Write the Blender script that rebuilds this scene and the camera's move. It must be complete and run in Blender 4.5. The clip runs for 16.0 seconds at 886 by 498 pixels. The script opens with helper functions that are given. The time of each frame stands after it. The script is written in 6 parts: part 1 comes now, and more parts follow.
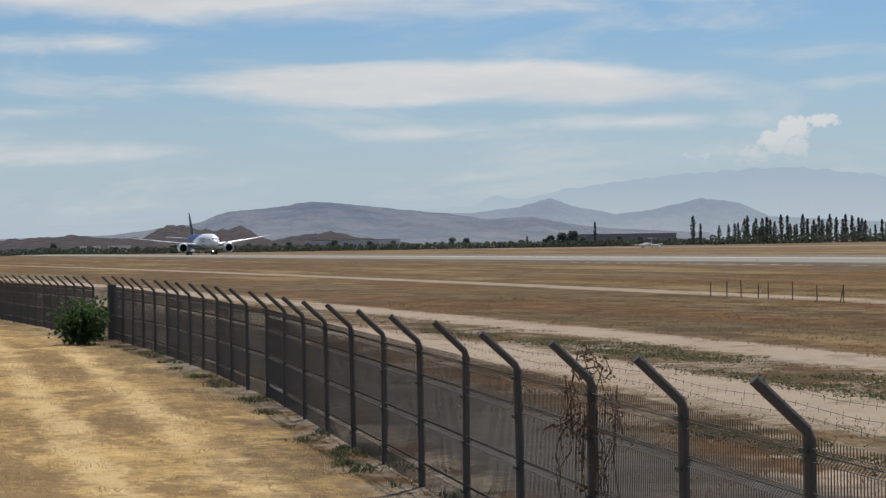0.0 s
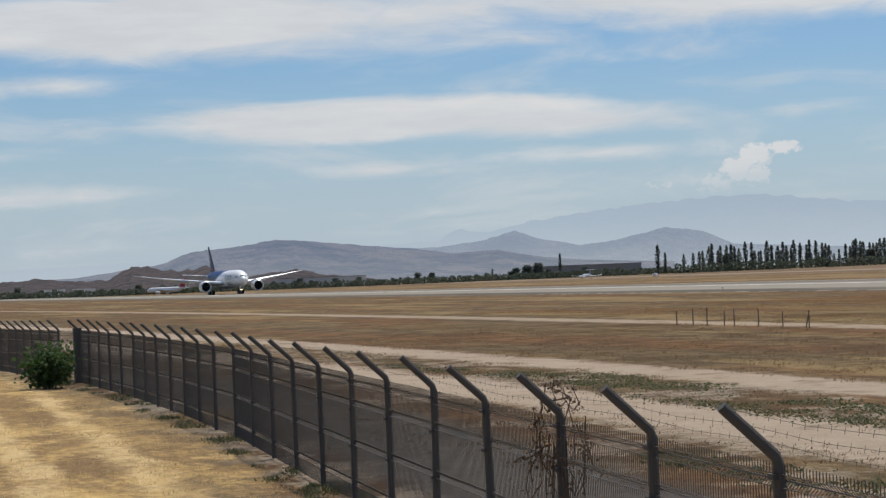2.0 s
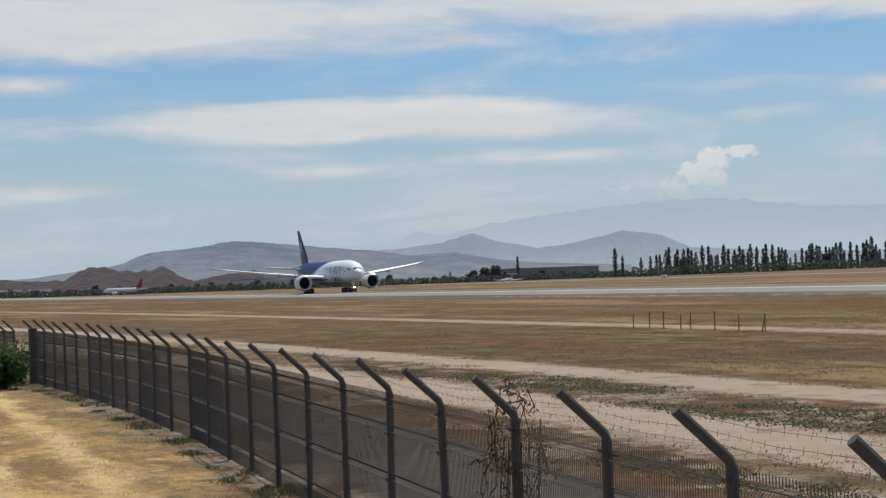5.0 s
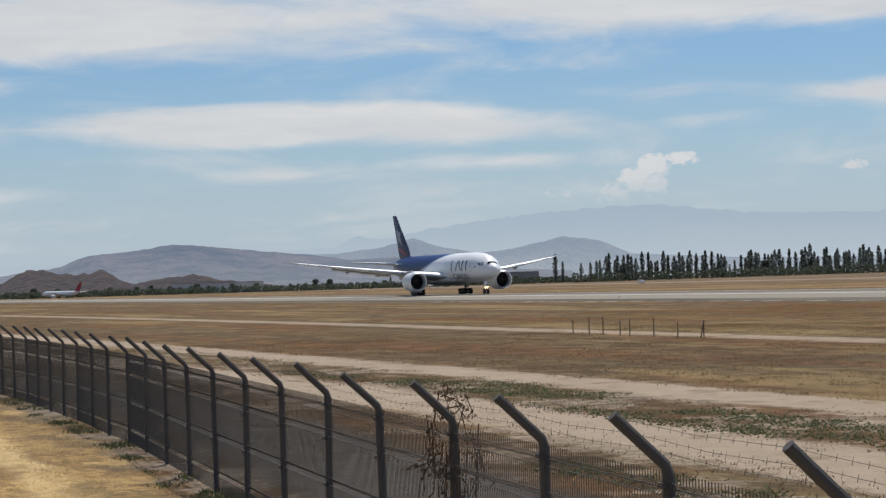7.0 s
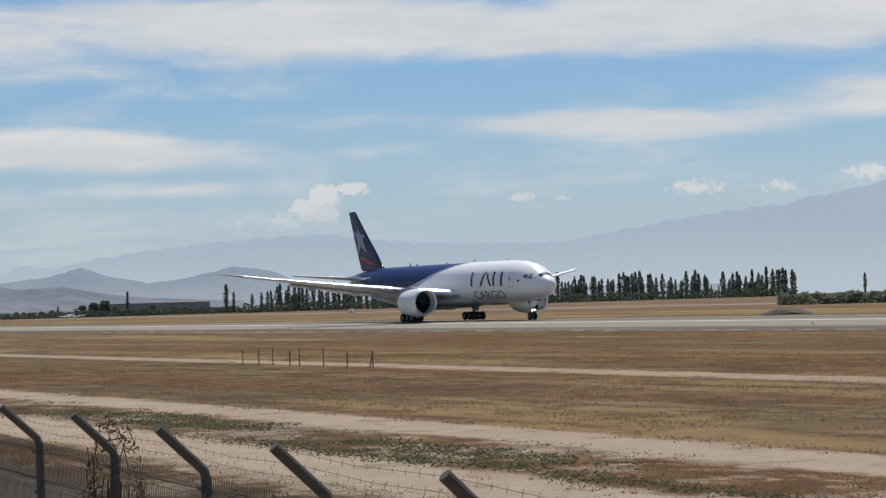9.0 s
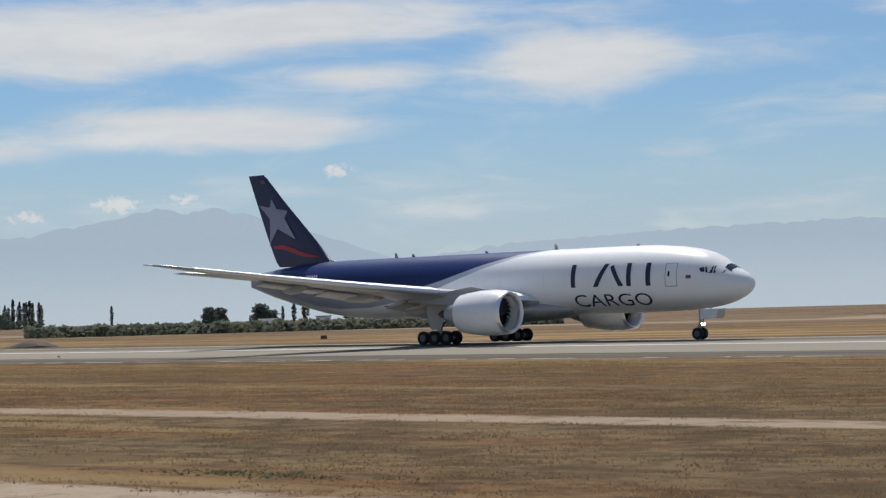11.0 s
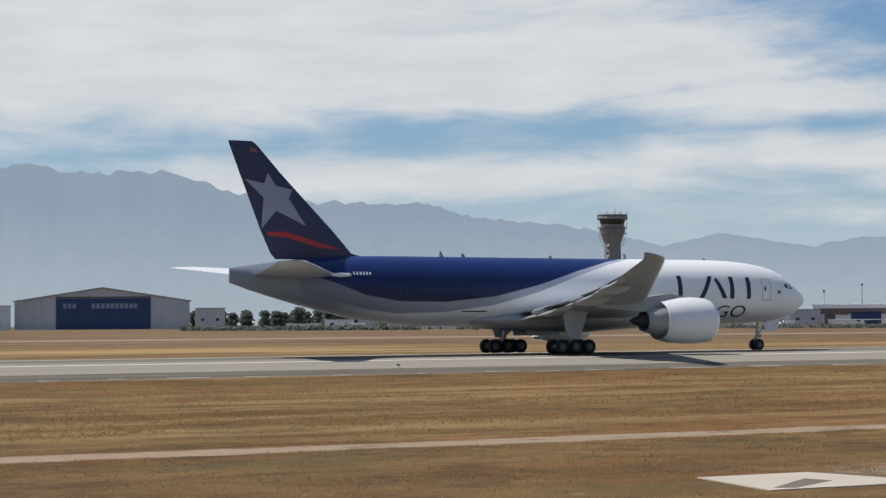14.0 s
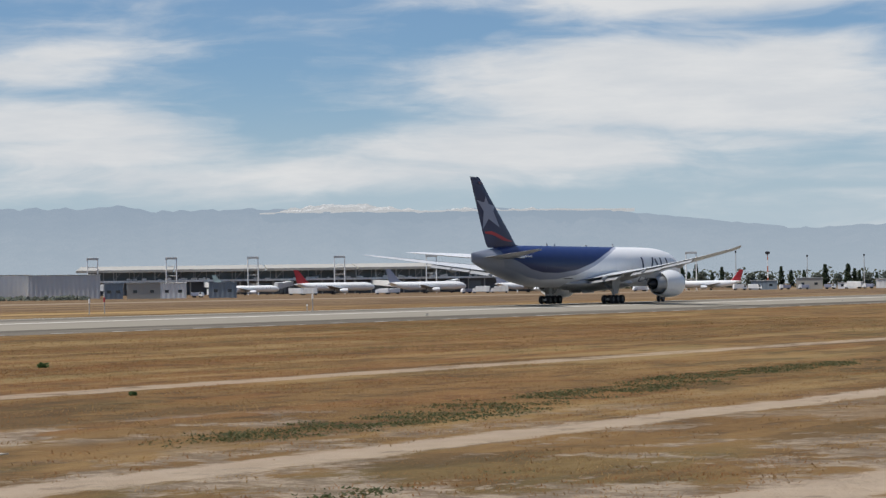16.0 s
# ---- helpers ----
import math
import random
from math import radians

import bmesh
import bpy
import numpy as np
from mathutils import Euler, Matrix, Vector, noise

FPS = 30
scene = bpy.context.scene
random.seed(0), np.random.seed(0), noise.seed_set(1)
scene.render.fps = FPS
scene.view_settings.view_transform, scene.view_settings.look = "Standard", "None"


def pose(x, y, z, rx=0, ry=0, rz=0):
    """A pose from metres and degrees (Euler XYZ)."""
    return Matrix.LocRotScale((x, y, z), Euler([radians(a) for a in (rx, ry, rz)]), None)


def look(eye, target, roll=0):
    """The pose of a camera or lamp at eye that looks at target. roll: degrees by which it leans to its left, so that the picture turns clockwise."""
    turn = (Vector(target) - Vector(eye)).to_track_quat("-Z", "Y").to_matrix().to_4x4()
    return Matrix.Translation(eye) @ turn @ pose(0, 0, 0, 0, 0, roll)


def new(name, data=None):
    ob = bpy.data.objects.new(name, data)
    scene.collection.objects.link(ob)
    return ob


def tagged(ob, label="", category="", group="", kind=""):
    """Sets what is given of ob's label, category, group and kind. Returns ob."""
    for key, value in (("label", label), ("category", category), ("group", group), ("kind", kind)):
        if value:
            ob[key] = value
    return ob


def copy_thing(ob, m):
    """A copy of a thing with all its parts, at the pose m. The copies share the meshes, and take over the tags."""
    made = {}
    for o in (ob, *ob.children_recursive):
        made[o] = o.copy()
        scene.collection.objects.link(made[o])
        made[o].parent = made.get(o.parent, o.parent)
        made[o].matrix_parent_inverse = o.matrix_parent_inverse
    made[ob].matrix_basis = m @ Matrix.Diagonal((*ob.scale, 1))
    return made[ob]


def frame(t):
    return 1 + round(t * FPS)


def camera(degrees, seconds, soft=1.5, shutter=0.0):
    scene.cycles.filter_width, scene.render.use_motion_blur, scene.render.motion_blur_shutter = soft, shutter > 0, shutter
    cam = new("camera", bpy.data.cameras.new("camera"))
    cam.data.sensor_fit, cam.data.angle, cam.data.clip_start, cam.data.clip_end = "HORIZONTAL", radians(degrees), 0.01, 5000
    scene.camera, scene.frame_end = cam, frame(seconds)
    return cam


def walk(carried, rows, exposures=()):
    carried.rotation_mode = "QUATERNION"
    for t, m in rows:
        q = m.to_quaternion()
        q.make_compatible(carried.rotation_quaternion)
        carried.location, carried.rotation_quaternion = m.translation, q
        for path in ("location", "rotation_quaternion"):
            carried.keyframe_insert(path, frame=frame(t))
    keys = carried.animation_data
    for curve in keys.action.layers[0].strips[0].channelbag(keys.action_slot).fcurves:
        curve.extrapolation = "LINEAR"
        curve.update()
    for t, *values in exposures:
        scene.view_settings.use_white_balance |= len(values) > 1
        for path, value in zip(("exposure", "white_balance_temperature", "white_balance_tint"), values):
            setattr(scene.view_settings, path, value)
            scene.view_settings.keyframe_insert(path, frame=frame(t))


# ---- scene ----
# ---------- camera ----------
SECONDS = 16.0
cam = camera(23.81, SECONDS, soft=1.35)
ROWS = [
    (0.0, -0.016, -0.063, 2.83, 73.24, -0.13, 0.89), (0.5, -0.015, -0.060, 2.83, 73.22, 0.28, 1.13),
    (1.0, -0.014, -0.055, 2.83, 73.08, 0.67, 1.59), (1.5, -0.014, -0.055, 2.83, 72.57, 0.71, 1.82),
    (2.0, -0.017, -0.059, 2.83, 72.30, 0.79, 2.27), (2.5, -0.017, -0.057, 2.83, 72.24, 0.89, 2.36),
    (3.0, -0.017, -0.055, 2.83, 72.12, 1.00, 2.11), (5.5, -0.015, -0.035, 2.83, 70.88, 0.75, 1.91),
    (6.0, -0.015, -0.031, 2.83, 70.59, 0.76, 1.73), (6.5, -0.016, -0.030, 2.83, 70.21, 0.91, 1.61),
    (7.0, -0.014, -0.023, 2.83, 69.52, 0.89, 1.68), (7.5, -0.010, -0.012, 2.83, 68.08, 0.78, 1.58),
    (8.0, -0.005, 0.002, 2.83, 66.00, 1.09, 1.33), (8.5, 0.002, 0.019, 2.83, 63.56, 1.48, 1.33),
    (9.0, 0.011, 0.042, 2.83, 60.57, 1.46, 1.62), (9.5, 0.019, 0.059, 2.83, 57.25, 1.34, 1.73),
    (10.0, 0.018, 0.056, 2.83, 52.79, 1.69, 1.16), (10.2, 0.017, 0.055, 2.83, 50.49, 1.80, 1.59),
    (10.6, 0.016, 0.053, 2.83, 45.91, 1.80, 1.57), (11.0, 0.016, 0.050, 2.83, 40.25, 1.80, 1.55),
    (11.4, 0.015, 0.047, 2.83, 33.31, 1.80, 1.53), (11.8, 0.014, 0.044, 2.83, 24.92, 1.80, 1.51),
    (12.1, 0.013, 0.042, 2.83, 17.71, 1.79, 1.49), (12.3, 0.013, 0.041, 2.83, 12.53, 1.79, 1.48),
    (12.5, 0.012, 0.039, 2.83, 6.57, 1.66, 1.13), (13.0, 0.014, 0.036, 2.83, -7.94, 1.53, 0.35),
    (13.5, 0.013, 0.034, 2.83, -20.21, 2.02, 0.09), (14.0, 0.011, 0.033, 2.83, -31.62, 2.02, 0.37),
    (14.5, 0.011, 0.031, 2.83, -40.41, 1.80, 0.52), (15.0, 0.011, 0.031, 2.83, -47.47, 1.53, 0.55),
    (15.5, 0.011, 0.031, 2.83, -52.94, 1.30, 0.60), (16.0, 0.011, 0.030, 2.83, -56.56, 1.04, 0.81),
]
TAXI = [(0.0, -854.4), (1.5, -763.2), (5.5, -501.1), (7.0, -396.1), (9.0, -250.8), (9.5, -213.4), (10.2, -160.3), (11.2, -83.4), (12.3, 2.6), (12.5, 18.4), (13.0, 58.0), (13.5, 98.6), (14.0, 140.1), (14.5, 182.0), (15.0, 224.7), (15.5, 268.0), (16.0, 311.8)]
walk(cam, [(t, pose(x, y, z, 90 + p, r, w)) for t, x, y, z, w, p, r in ROWS], [(0.0, -0.18), (5.5, -0.16), (8.0, -0.16), (10.0, -0.17), (12.5, -0.10), (16.0, -0.09)])

RUNWAY_Y = 159.5
FIELD_Z = -0.6

# ---------- light ----------
SUN = Vector((-0.37, 0.33, 0.86)).normalized()
sun_data = bpy.data.lights.new("sun", "SUN")
sun_data.energy, sun_data.angle, sun_data.color = 5.0, radians(0.53), (1.0, 0.95, 0.88)
sun = new("sun", sun_data)
sun.matrix_world = look((0, 0, 60), Vector((0, 0, 60)) - SUN)


class Nodes:
    """Short hand for node trees."""

    def __init__(self, tree):
        self.t = tree
        tree.nodes.clear()

    def add(self, kind, operation="", data_type="", interpolation_type="", use_clamp=False, sky_type=""):
        n = self.t.nodes.new(kind)
        if operation:
            n.operation = operation
        if use_clamp:
            n.use_clamp = True
        if data_type:
            n.data_type = data_type
        if interpolation_type:
            n.interpolation_type = interpolation_type
        if sky_type:
            n.sky_type = sky_type
        return n

    def put(self, socket, value):
        if hasattr(value, "links"):
            self.t.links.new(value, socket)
        elif value is not None:
            socket.default_value = value

    def math(self, op, a, b=None, c=None, clamp=False):
        n = self.add("ShaderNodeMath", operation=op, use_clamp=clamp)
        for s, v in zip(n.inputs, (a, b, c)):
            self.put(s, v)
        return n.outputs[0]

    def vec(self, op, a, b=None, c=None):
        n = self.add("ShaderNodeVectorMath", operation=op)
        for s, v in zip(n.inputs, (a, b, c)):
            self.put(s, v)
        return n.outputs["Value"] if op in ("LENGTH", "DOT_PRODUCT") else n.outputs[0]

    def xyz(self, v):
        n = self.add("ShaderNodeSeparateXYZ")
        self.put(n.inputs[0], v)
        return n.outputs

    def join(self, x, y, z):
        n = self.add("ShaderNodeCombineXYZ")
        for s, v in zip(n.inputs, (x, y, z)):
            self.put(s, v)
        return n.outputs[0]

    def noise(self, v, scale, detail=4.0, rough=0.55, lac=2.0):
        n = self.add("ShaderNodeTexNoise")
        self.put(n.inputs["Vector"], v)
        n.inputs["Scale"].default_value, n.inputs["Detail"].default_value = scale, detail
        n.inputs["Roughness"].default_value, n.inputs["Lacunarity"].default_value = rough, lac
        return n.outputs["Fac"]

    def step(self, v, lo, hi, a=0.0, b=1.0):
        n = self.add("ShaderNodeMapRange", interpolation_type="SMOOTHSTEP")
        for s, x in zip(n.inputs, (v, lo, hi, a, b)):
            self.put(s, x)
        return n.outputs[0]

    def mix(self, f, a, b):
        n = self.add("ShaderNodeMix", data_type="RGBA")
        self.put(n.inputs[0], f)
        self.put(n.inputs[6], a if hasattr(a, "links") else (*a, 1))
        self.put(n.inputs[7], b if hasattr(b, "links") else (*b, 1))
        return n.outputs[2]

    def ramp(self, f, stops):
        n = self.add("ShaderNodeValToRGB")
        self.put(n.inputs[0], f)
        e = n.color_ramp.elements
        while len(e) < len(stops):
            e.new(0.5)
        for k, (p, c) in zip(e, stops):
            k.position, k.color = p, (*c, 1) if hasattr(c, "__len__") else (c, c, c, 1)
        return n.outputs[0]


def make_world():
    world = bpy.data.worlds.new("sky")
    world.use_nodes = True
    scene.world = world
    n = Nodes(world.node_tree)
    sky = n.add("ShaderNodeTexSky", sky_type="NISHITA")
    sky.sun_disc, sky.sun_elevation = False, math.asin(SUN.z)
    sky.sun_rotation = math.atan2(SUN.x, SUN.y)
    sky.altitude, sky.air_density, sky.dust_density, sky.ozone_density = 480, 1.0, 0.5, 2.5
    d = n.xyz(n.add("ShaderNodeTexCoord").outputs["Generated"])
    az = n.math("DEGREES", n.math("ARCTAN2", n.math("MULTIPLY", d[0], -1.0), d[1]))
    el = n.math("DEGREES", n.math("ARCSINE", d[2]))
    p = n.join(az, el, 0.0)
    # wisps drawn out along the horizon
    q = n.vec("MULTIPLY", p, (0.075, 0.32, 0.0))
    warp = n.add("ShaderNodeTexNoise")
    n.put(warp.inputs["Vector"], q)
    warp.inputs["Scale"].default_value, warp.inputs["Detail"].default_value = 1.6, 3.0
    q2 = n.vec("MULTIPLY_ADD", warp.outputs["Color"], (0.55, 0.55, 0.0), q)
    wisp = n.noise(q2, 2.6, 7.0, 0.58)
    puff = n.noise(n.vec("MULTIPLY", p, (1.3, 1.6, 0.0)), 3.0, 7.0, 0.62)
    # cloud bodies: azimuth, elevation, half width, half height, weight
    bodies = [
        (73.6, 4.38, 7.4, 0.72, 1.35), (69.5, 4.15, 6.0, 0.55, 0.8), (78, 7.2, 13, 1.35, 1.1), (64, 7.5, 12, 1.15, 1.1),
        (52, 7.6, 11, 1.2, 1.0), (83, 5.55, 4.5, 0.4, 0.6), (73.8, 3.0, 2.6, 0.3, 0.45), (67.5, 3.25, 4.2, 0.35, 0.55),
        (84.5, 3.7, 3, 0.3, 0.5), (83, 2.6, 4, 0.4, 0.4), (57.9, 4.8, 2.8, 0.45, 0.9), (61.8, 4.2, 2.4, 0.3, 0.45),
        (55, 4.7, 6, 0.5, 0.8), (47, 5.15, 6.5, 0.75, 0.9), (42.5, 6.6, 4, 0.5, 0.6), (37, 6.8, 4, 1.3, 0.9),
    ]
    bodies += [
        (22, 8.2, 8, 1.1, 1.0), (4, 8.3, 11, 1.2, 1.1), (20, 5.7, 12, 1.1, 0.95), (6, 4.6, 10, 0.65, 0.7),
        (-19, 9.0, 24, 3.6, 1.5), (-8, 7.4, 15, 2.2, 1.2), (-22, 6.9, 16, 2.0, 1.3), (-34, 7.0, 11, 1.9, 1.2), (-30, 3.9, 13, 0.9, 0.75),
        (-40, 6.0, 9, 0.9, 0.9), (-43, 4.5, 9, 0.9, 0.9), (-46.5, 6.3, 4, 0.6, 0.45), (-47, 3.7, 8, 0.8, 0.7),
        (-63, 5.4, 9, 1.9, 1.25), (-60, 3.8, 8, 1.2, 0.8), (-64, 8.2, 10, 1.4, 1.1), (-75, 5, 8, 3, 1.0),
        (-52, 3.1, 16, 0.9, 0.6), (-14, 5.6, 14, 1.6, 0.5), (-14, 10.5, 24, 3.4, 1.6), (47, 7.9, 14, 1.0, 0.9),
    ]
    dens = 0.0
    for a, e, w, h, g in bodies:
        l = n.vec("LENGTH", n.vec("MULTIPLY_ADD", p, (1 / w, 1 / h, 0), (-a / w, -e / h, 0)))
        dens = n.math("MAXIMUM", n.math("MULTIPLY_ADD", l, -g, g), dens)
    soft = n.math("ADD", dens, n.math("MULTIPLY_ADD", wisp, 1.5, -0.78))
    alpha = n.step(soft, -0.12, 0.6, 0.0, 0.95)
    # heaped clouds over the ranges
    heaps = [(63.75, 3.02, 0.62, 0.40, 1.3), (62.95, 3.16, 0.62, 0.24, 1.2), (64.2, 2.65, 0.62, 0.46, 1.2), (64.8, 2.25, 0.9, 0.42, 0.8), (63.7, 2.5, 0.6, 0.5, 0.9), (66.2, 2.3, 1.0, 0.2, 0.5),
             (58.35, 2.82, 0.5, 0.22, 0.8), (57.2, 2.75, 0.5, 0.12, 0.5), (53.6, 2.95, 1.2, 0.30, 0.8), (51.4, 2.9, 0.8, 0.26, 0.7), (49.0, 3.2, 0.9, 0.36, 0.8), (47.2, 3.3, 0.8, 0.25, 0.6), (43.0, 4.0, 0.6, 0.3, 0.7)]
    hd = 0.0
    for a, e, w, h, g in heaps:
        l = n.vec("LENGTH", n.vec("MULTIPLY_ADD", p, (1 / w, 1 / h, 0), (-a / w, -e / h, 0)))
        hd = n.math("MAXIMUM", n.math("MULTIPLY_ADD", l, -g, g), hd)
    heap = n.step(n.math("ADD", hd, n.math("MULTIPLY_ADD", puff, 2.0, -1.12)), 0.0, 0.5, 0.0, 0.9)
    heap = n.math("MULTIPLY", n.math("MULTIPLY", heap, n.step(hd, 0.0, 0.25)), n.step(el, 1.7, 3.0, 0.25, 1.0))
    alpha = n.math("MAXIMUM", alpha, heap)
    clear = n.vec("MULTIPLY", sky.outputs[0], (0.57, 0.76, 0.94))
    haze = n.step(el, 0.0, 6.5, 0.92, 0.12)
    tint = n.mix(haze, clear, (4.95, 5.85, 6.7))
    body = n.noise(n.vec("MULTIPLY", p, (0.16, 0.9, 0.0)), 1.5, 5.0, 0.6)
    col = n.mix(n.step(body, 0.3, 0.75), (6.8, 7.05, 7.35), (7.9, 7.95, 8.0))
    out = n.mix(alpha, tint, col)
    bg = n.add("ShaderNodeBackground")
    n.put(bg.inputs[0], out)
    bg.inputs[1].default_value = 0.1
    n.put(n.add("ShaderNodeOutputWorld").inputs[0], bg.outputs[0])


make_world()


# ---------- materials ----------
def material(name, build):
    m = bpy.data.materials.new(name)
    m.use_nodes = True
    n = Nodes(m.node_tree)
    out = n.add("ShaderNodeOutputMaterial")
    n.put(out.inputs[0], build(n))
    return m


def bsdf(n, color, rough=0.6, metal=0.0, bump=None, depth=0.02, coat=0.0, spec=0.5):
    b = n.add("ShaderNodeBsdfPrincipled")
    n.put(b.inputs["Base Color"], color if hasattr(color, "links") else (*color, 1))
    n.put(b.inputs["Roughness"], rough)
    n.put(b.inputs["Metallic"], metal)
    n.put(b.inputs["Coat Weight"], coat)
    n.put(b.inputs["Specular IOR Level"], spec)
    if bump is not None:
        u = n.add("ShaderNodeBump")
        u.inputs["Distance"].default_value = depth
        n.put(u.inputs["Height"], bump)
        n.put(b.inputs["Normal"], u.outputs[0])
    return b.outputs[0]


def worn(name, color, rough=0.6, metal=0.0, scale=1.0, vary=0.25, bump=0.3, coat=0.0):
    """Plain stuff with grain and larger stains."""
    def build(n):
        p = n.add("ShaderNodeTexCoord").outputs["Object"]
        a, b = n.noise(p, 0.9 * scale, 3.0), n.noise(p, 14.0 * scale, 4.0)
        dark = tuple(c * (1 - vary) for c in color)
        pale = tuple(min(1.0, c * (1 + 0.5 * vary)) for c in color)
        c = n.mix(n.math("MULTIPLY_ADD", b, 0.4, n.math("MULTIPLY", a, 0.6)), dark, pale)
        r = n.math("MULTIPLY_ADD", b, 0.2, rough - 0.1)
        return bsdf(n, c, r, metal, b if bump else None, 0.01 * bump, coat)
    return material(name, build)


def build_ground(n):
    p = n.add("ShaderNodeTexCoord").outputs["Object"]
    x, y, _ = n.xyz(p)
    streak = n.noise(n.vec("MULTIPLY", p, (0.09, 0.19, 1.0)), 1.0, 5.0, 0.6)
    patch = n.noise(p, 0.16, 5.0, 0.62)
    fine = n.noise(p, 2.6, 5.0, 0.65)
    blotch = n.noise(n.vec("MULTIPLY", p, (0.10, 0.14, 1.0)), 1.0, 6.0, 0.68)
    tiny = n.noise(p, 11.0, 4.0, 0.7)
    edge = n.math("MULTIPLY_ADD", n.noise(n.vec("MULTIPLY", p, (0.30, 0.6, 1.0)), 1.0, 8.0, 0.82), 7.0, -3.5)
    # dry meadow: mown bands, rusty, golden and olive patches, dark clumps and pale specks
    mottle = n.noise(n.vec("MULTIPLY", p, (0.42, 0.55, 1.0)), 1.0, 8.0, 0.76)
    band = n.noise(n.vec("MULTIPLY", p, (0.014, 0.11, 1.0)), 1.0, 8.0, 0.66)
    rusty = n.noise(n.vec("MULTIPLY", p, (0.020, 0.12, 2.0)), 1.0, 8.0, 0.68)
    olive = n.noise(n.vec("MULTIPLY", p, (0.05, 0.12, 5.0)), 1.0, 8.0, 0.70)
    speck = n.noise(n.vec("MULTIPLY", p, (1.1, 0.8, 3.0)), 1.0, 6.0, 0.8)
    meadow = n.mix(n.step(n.math("MULTIPLY_ADD", streak, 0.5, n.math("MULTIPLY", blotch, 0.5)), 0.40, 0.60), (0.098, 0.058, 0.027), (0.198, 0.124, 0.054))
    meadow = n.mix(n.step(rusty, 0.50, 0.57, 0.0, 0.75), meadow, n.mix(mottle, (0.125, 0.058, 0.025), (0.25, 0.122, 0.048)))
    meadow = n.mix(n.step(band, 0.50, 0.60, 0.0, 0.8), meadow, (0.29, 0.185, 0.078))
    meadow = n.mix(n.step(olive, 0.53, 0.61, 0.0, 0.65), meadow, (0.105, 0.090, 0.040))
    meadow = n.mix(n.step(mottle, 0.52, 0.61, 0.0, 0.55), meadow, (0.078, 0.048, 0.025))
    meadow = n.mix(n.step(speck, 0.58, 0.68, 0.0, 0.5), meadow, (0.32, 0.225, 0.11))
    meadow = n.mix(n.step(n.math("ADD", n.math("MULTIPLY", fine, 0.6), n.math("MULTIPLY", tiny, 0.4)), 0.52, 0.64, 0.0, 0.45), meadow, (0.062, 0.041, 0.022))
    meadow = n.mix(n.math("MULTIPLY", n.step(x, 0.0, 60.0, 0.0, 0.5), n.step(mottle, 0.58, 0.44)), meadow, (0.235, 0.137, 0.054))
    # West field darkened: its backlit shading is put into the colour.
    west = n.step(n.math("ADD", x, n.math("MULTIPLY", n.math("SUBTRACT", olive, 0.5), 90.0)), 15.0, -25.0, 0.0, 0.7)
    meadow = n.mix(west, meadow, n.mix(n.step(rusty, 0.44, 0.58), n.mix(n.step(mottle, 0.40, 0.60), (0.048, 0.035, 0.019), (0.185, 0.135, 0.070)), n.mix(n.step(mottle, 0.40, 0.60), (0.055, 0.030, 0.015), (0.19, 0.105, 0.046))))
    meadow = n.mix(n.step(band, 0.53, 0.60, 0.0, 0.6), meadow, n.mix(speck, (0.17, 0.118, 0.052), (0.33, 0.235, 0.11)))
    meadow = n.mix(n.step(streak, 0.54, 0.62, 0.0, 0.5), meadow, (0.055, 0.038, 0.021))
    # bare soil in the near field
    soil = n.mix(n.step(speck, 0.4, 0.62), (0.17, 0.130, 0.093), (0.36, 0.292, 0.215))
    near = n.math("MULTIPLY", n.step(n.math("ADD", y, edge), 31.0, 27.5), n.step(x, 75.0, 30.0))
    bed = n.vec("LENGTH", n.vec("MULTIPLY_ADD", n.join(x, y, 0.0), (1 / 9.0, 1 / 3.2, 0.0), (-40.0 / 9.0, -35.5 / 3.2, 0.0)))
    near = n.math("MAXIMUM", near, n.step(bed, 1.1, 0.6))
    bare = n.math("MULTIPLY", near, n.step(n.math("ADD", n.math("MULTIPLY", patch, 0.5), n.math("MULTIPLY", mottle, 0.5)), 0.485, 0.53))
    col = n.mix(n.math("MULTIPLY", bare, 0.85), meadow, soil)
    # worn grey service track behind the fence
    side = n.math("SUBTRACT", n.math("ADD", y, n.math("MULTIPLY", edge, 0.3)), n.math("MINIMUM", n.math("MINIMUM", n.math("MULTIPLY_ADD", x, -0.094, 4.9), n.math("MULTIPLY_ADD", x, -0.0406, 7.65)), 10.45))
    grey = n.math("MULTIPLY", n.math("MULTIPLY", n.step(side, 1.6, 2.4), n.step(side, 6.4, 5.2)), n.step(x, -100.0, -70.0))
    col = n.mix(n.math("MULTIPLY", grey, 0.85), col, n.mix(mottle, (0.060, 0.055, 0.050), (0.125, 0.112, 0.098)))
    # wheel tracks of pale dust

    def track(col, a, b, c, half, strength):
        mid = n.math("MULTIPLY_ADD", n.math("MULTIPLY", x, x), c, n.math("MULTIPLY_ADD", x, b, a))
        off = n.math("ABSOLUTE", n.math("SUBTRACT", n.math("ADD", y, n.math("MULTIPLY", edge, 0.45)), mid))
        wide = n.step(x, -10.0, 30.0, half, half * 0.6)
        f = n.math("MULTIPLY", n.step(n.math("DIVIDE", off, wide), 1.2, 0.7), strength)
        f = n.math("MULTIPLY", f, n.step(mottle, 0.62, 0.52, 0.35, 1.0))
        return n.mix(f, col, n.mix(n.noise(p, 0.9, 4.0), (0.29, 0.225, 0.160), (0.45, 0.362, 0.272)))
    col = track(col, 52.4, -0.034, -0.00010, 1.9, 0.75)
    col = track(col, 27.0, -0.030, -0.00018, 1.7, 0.9)
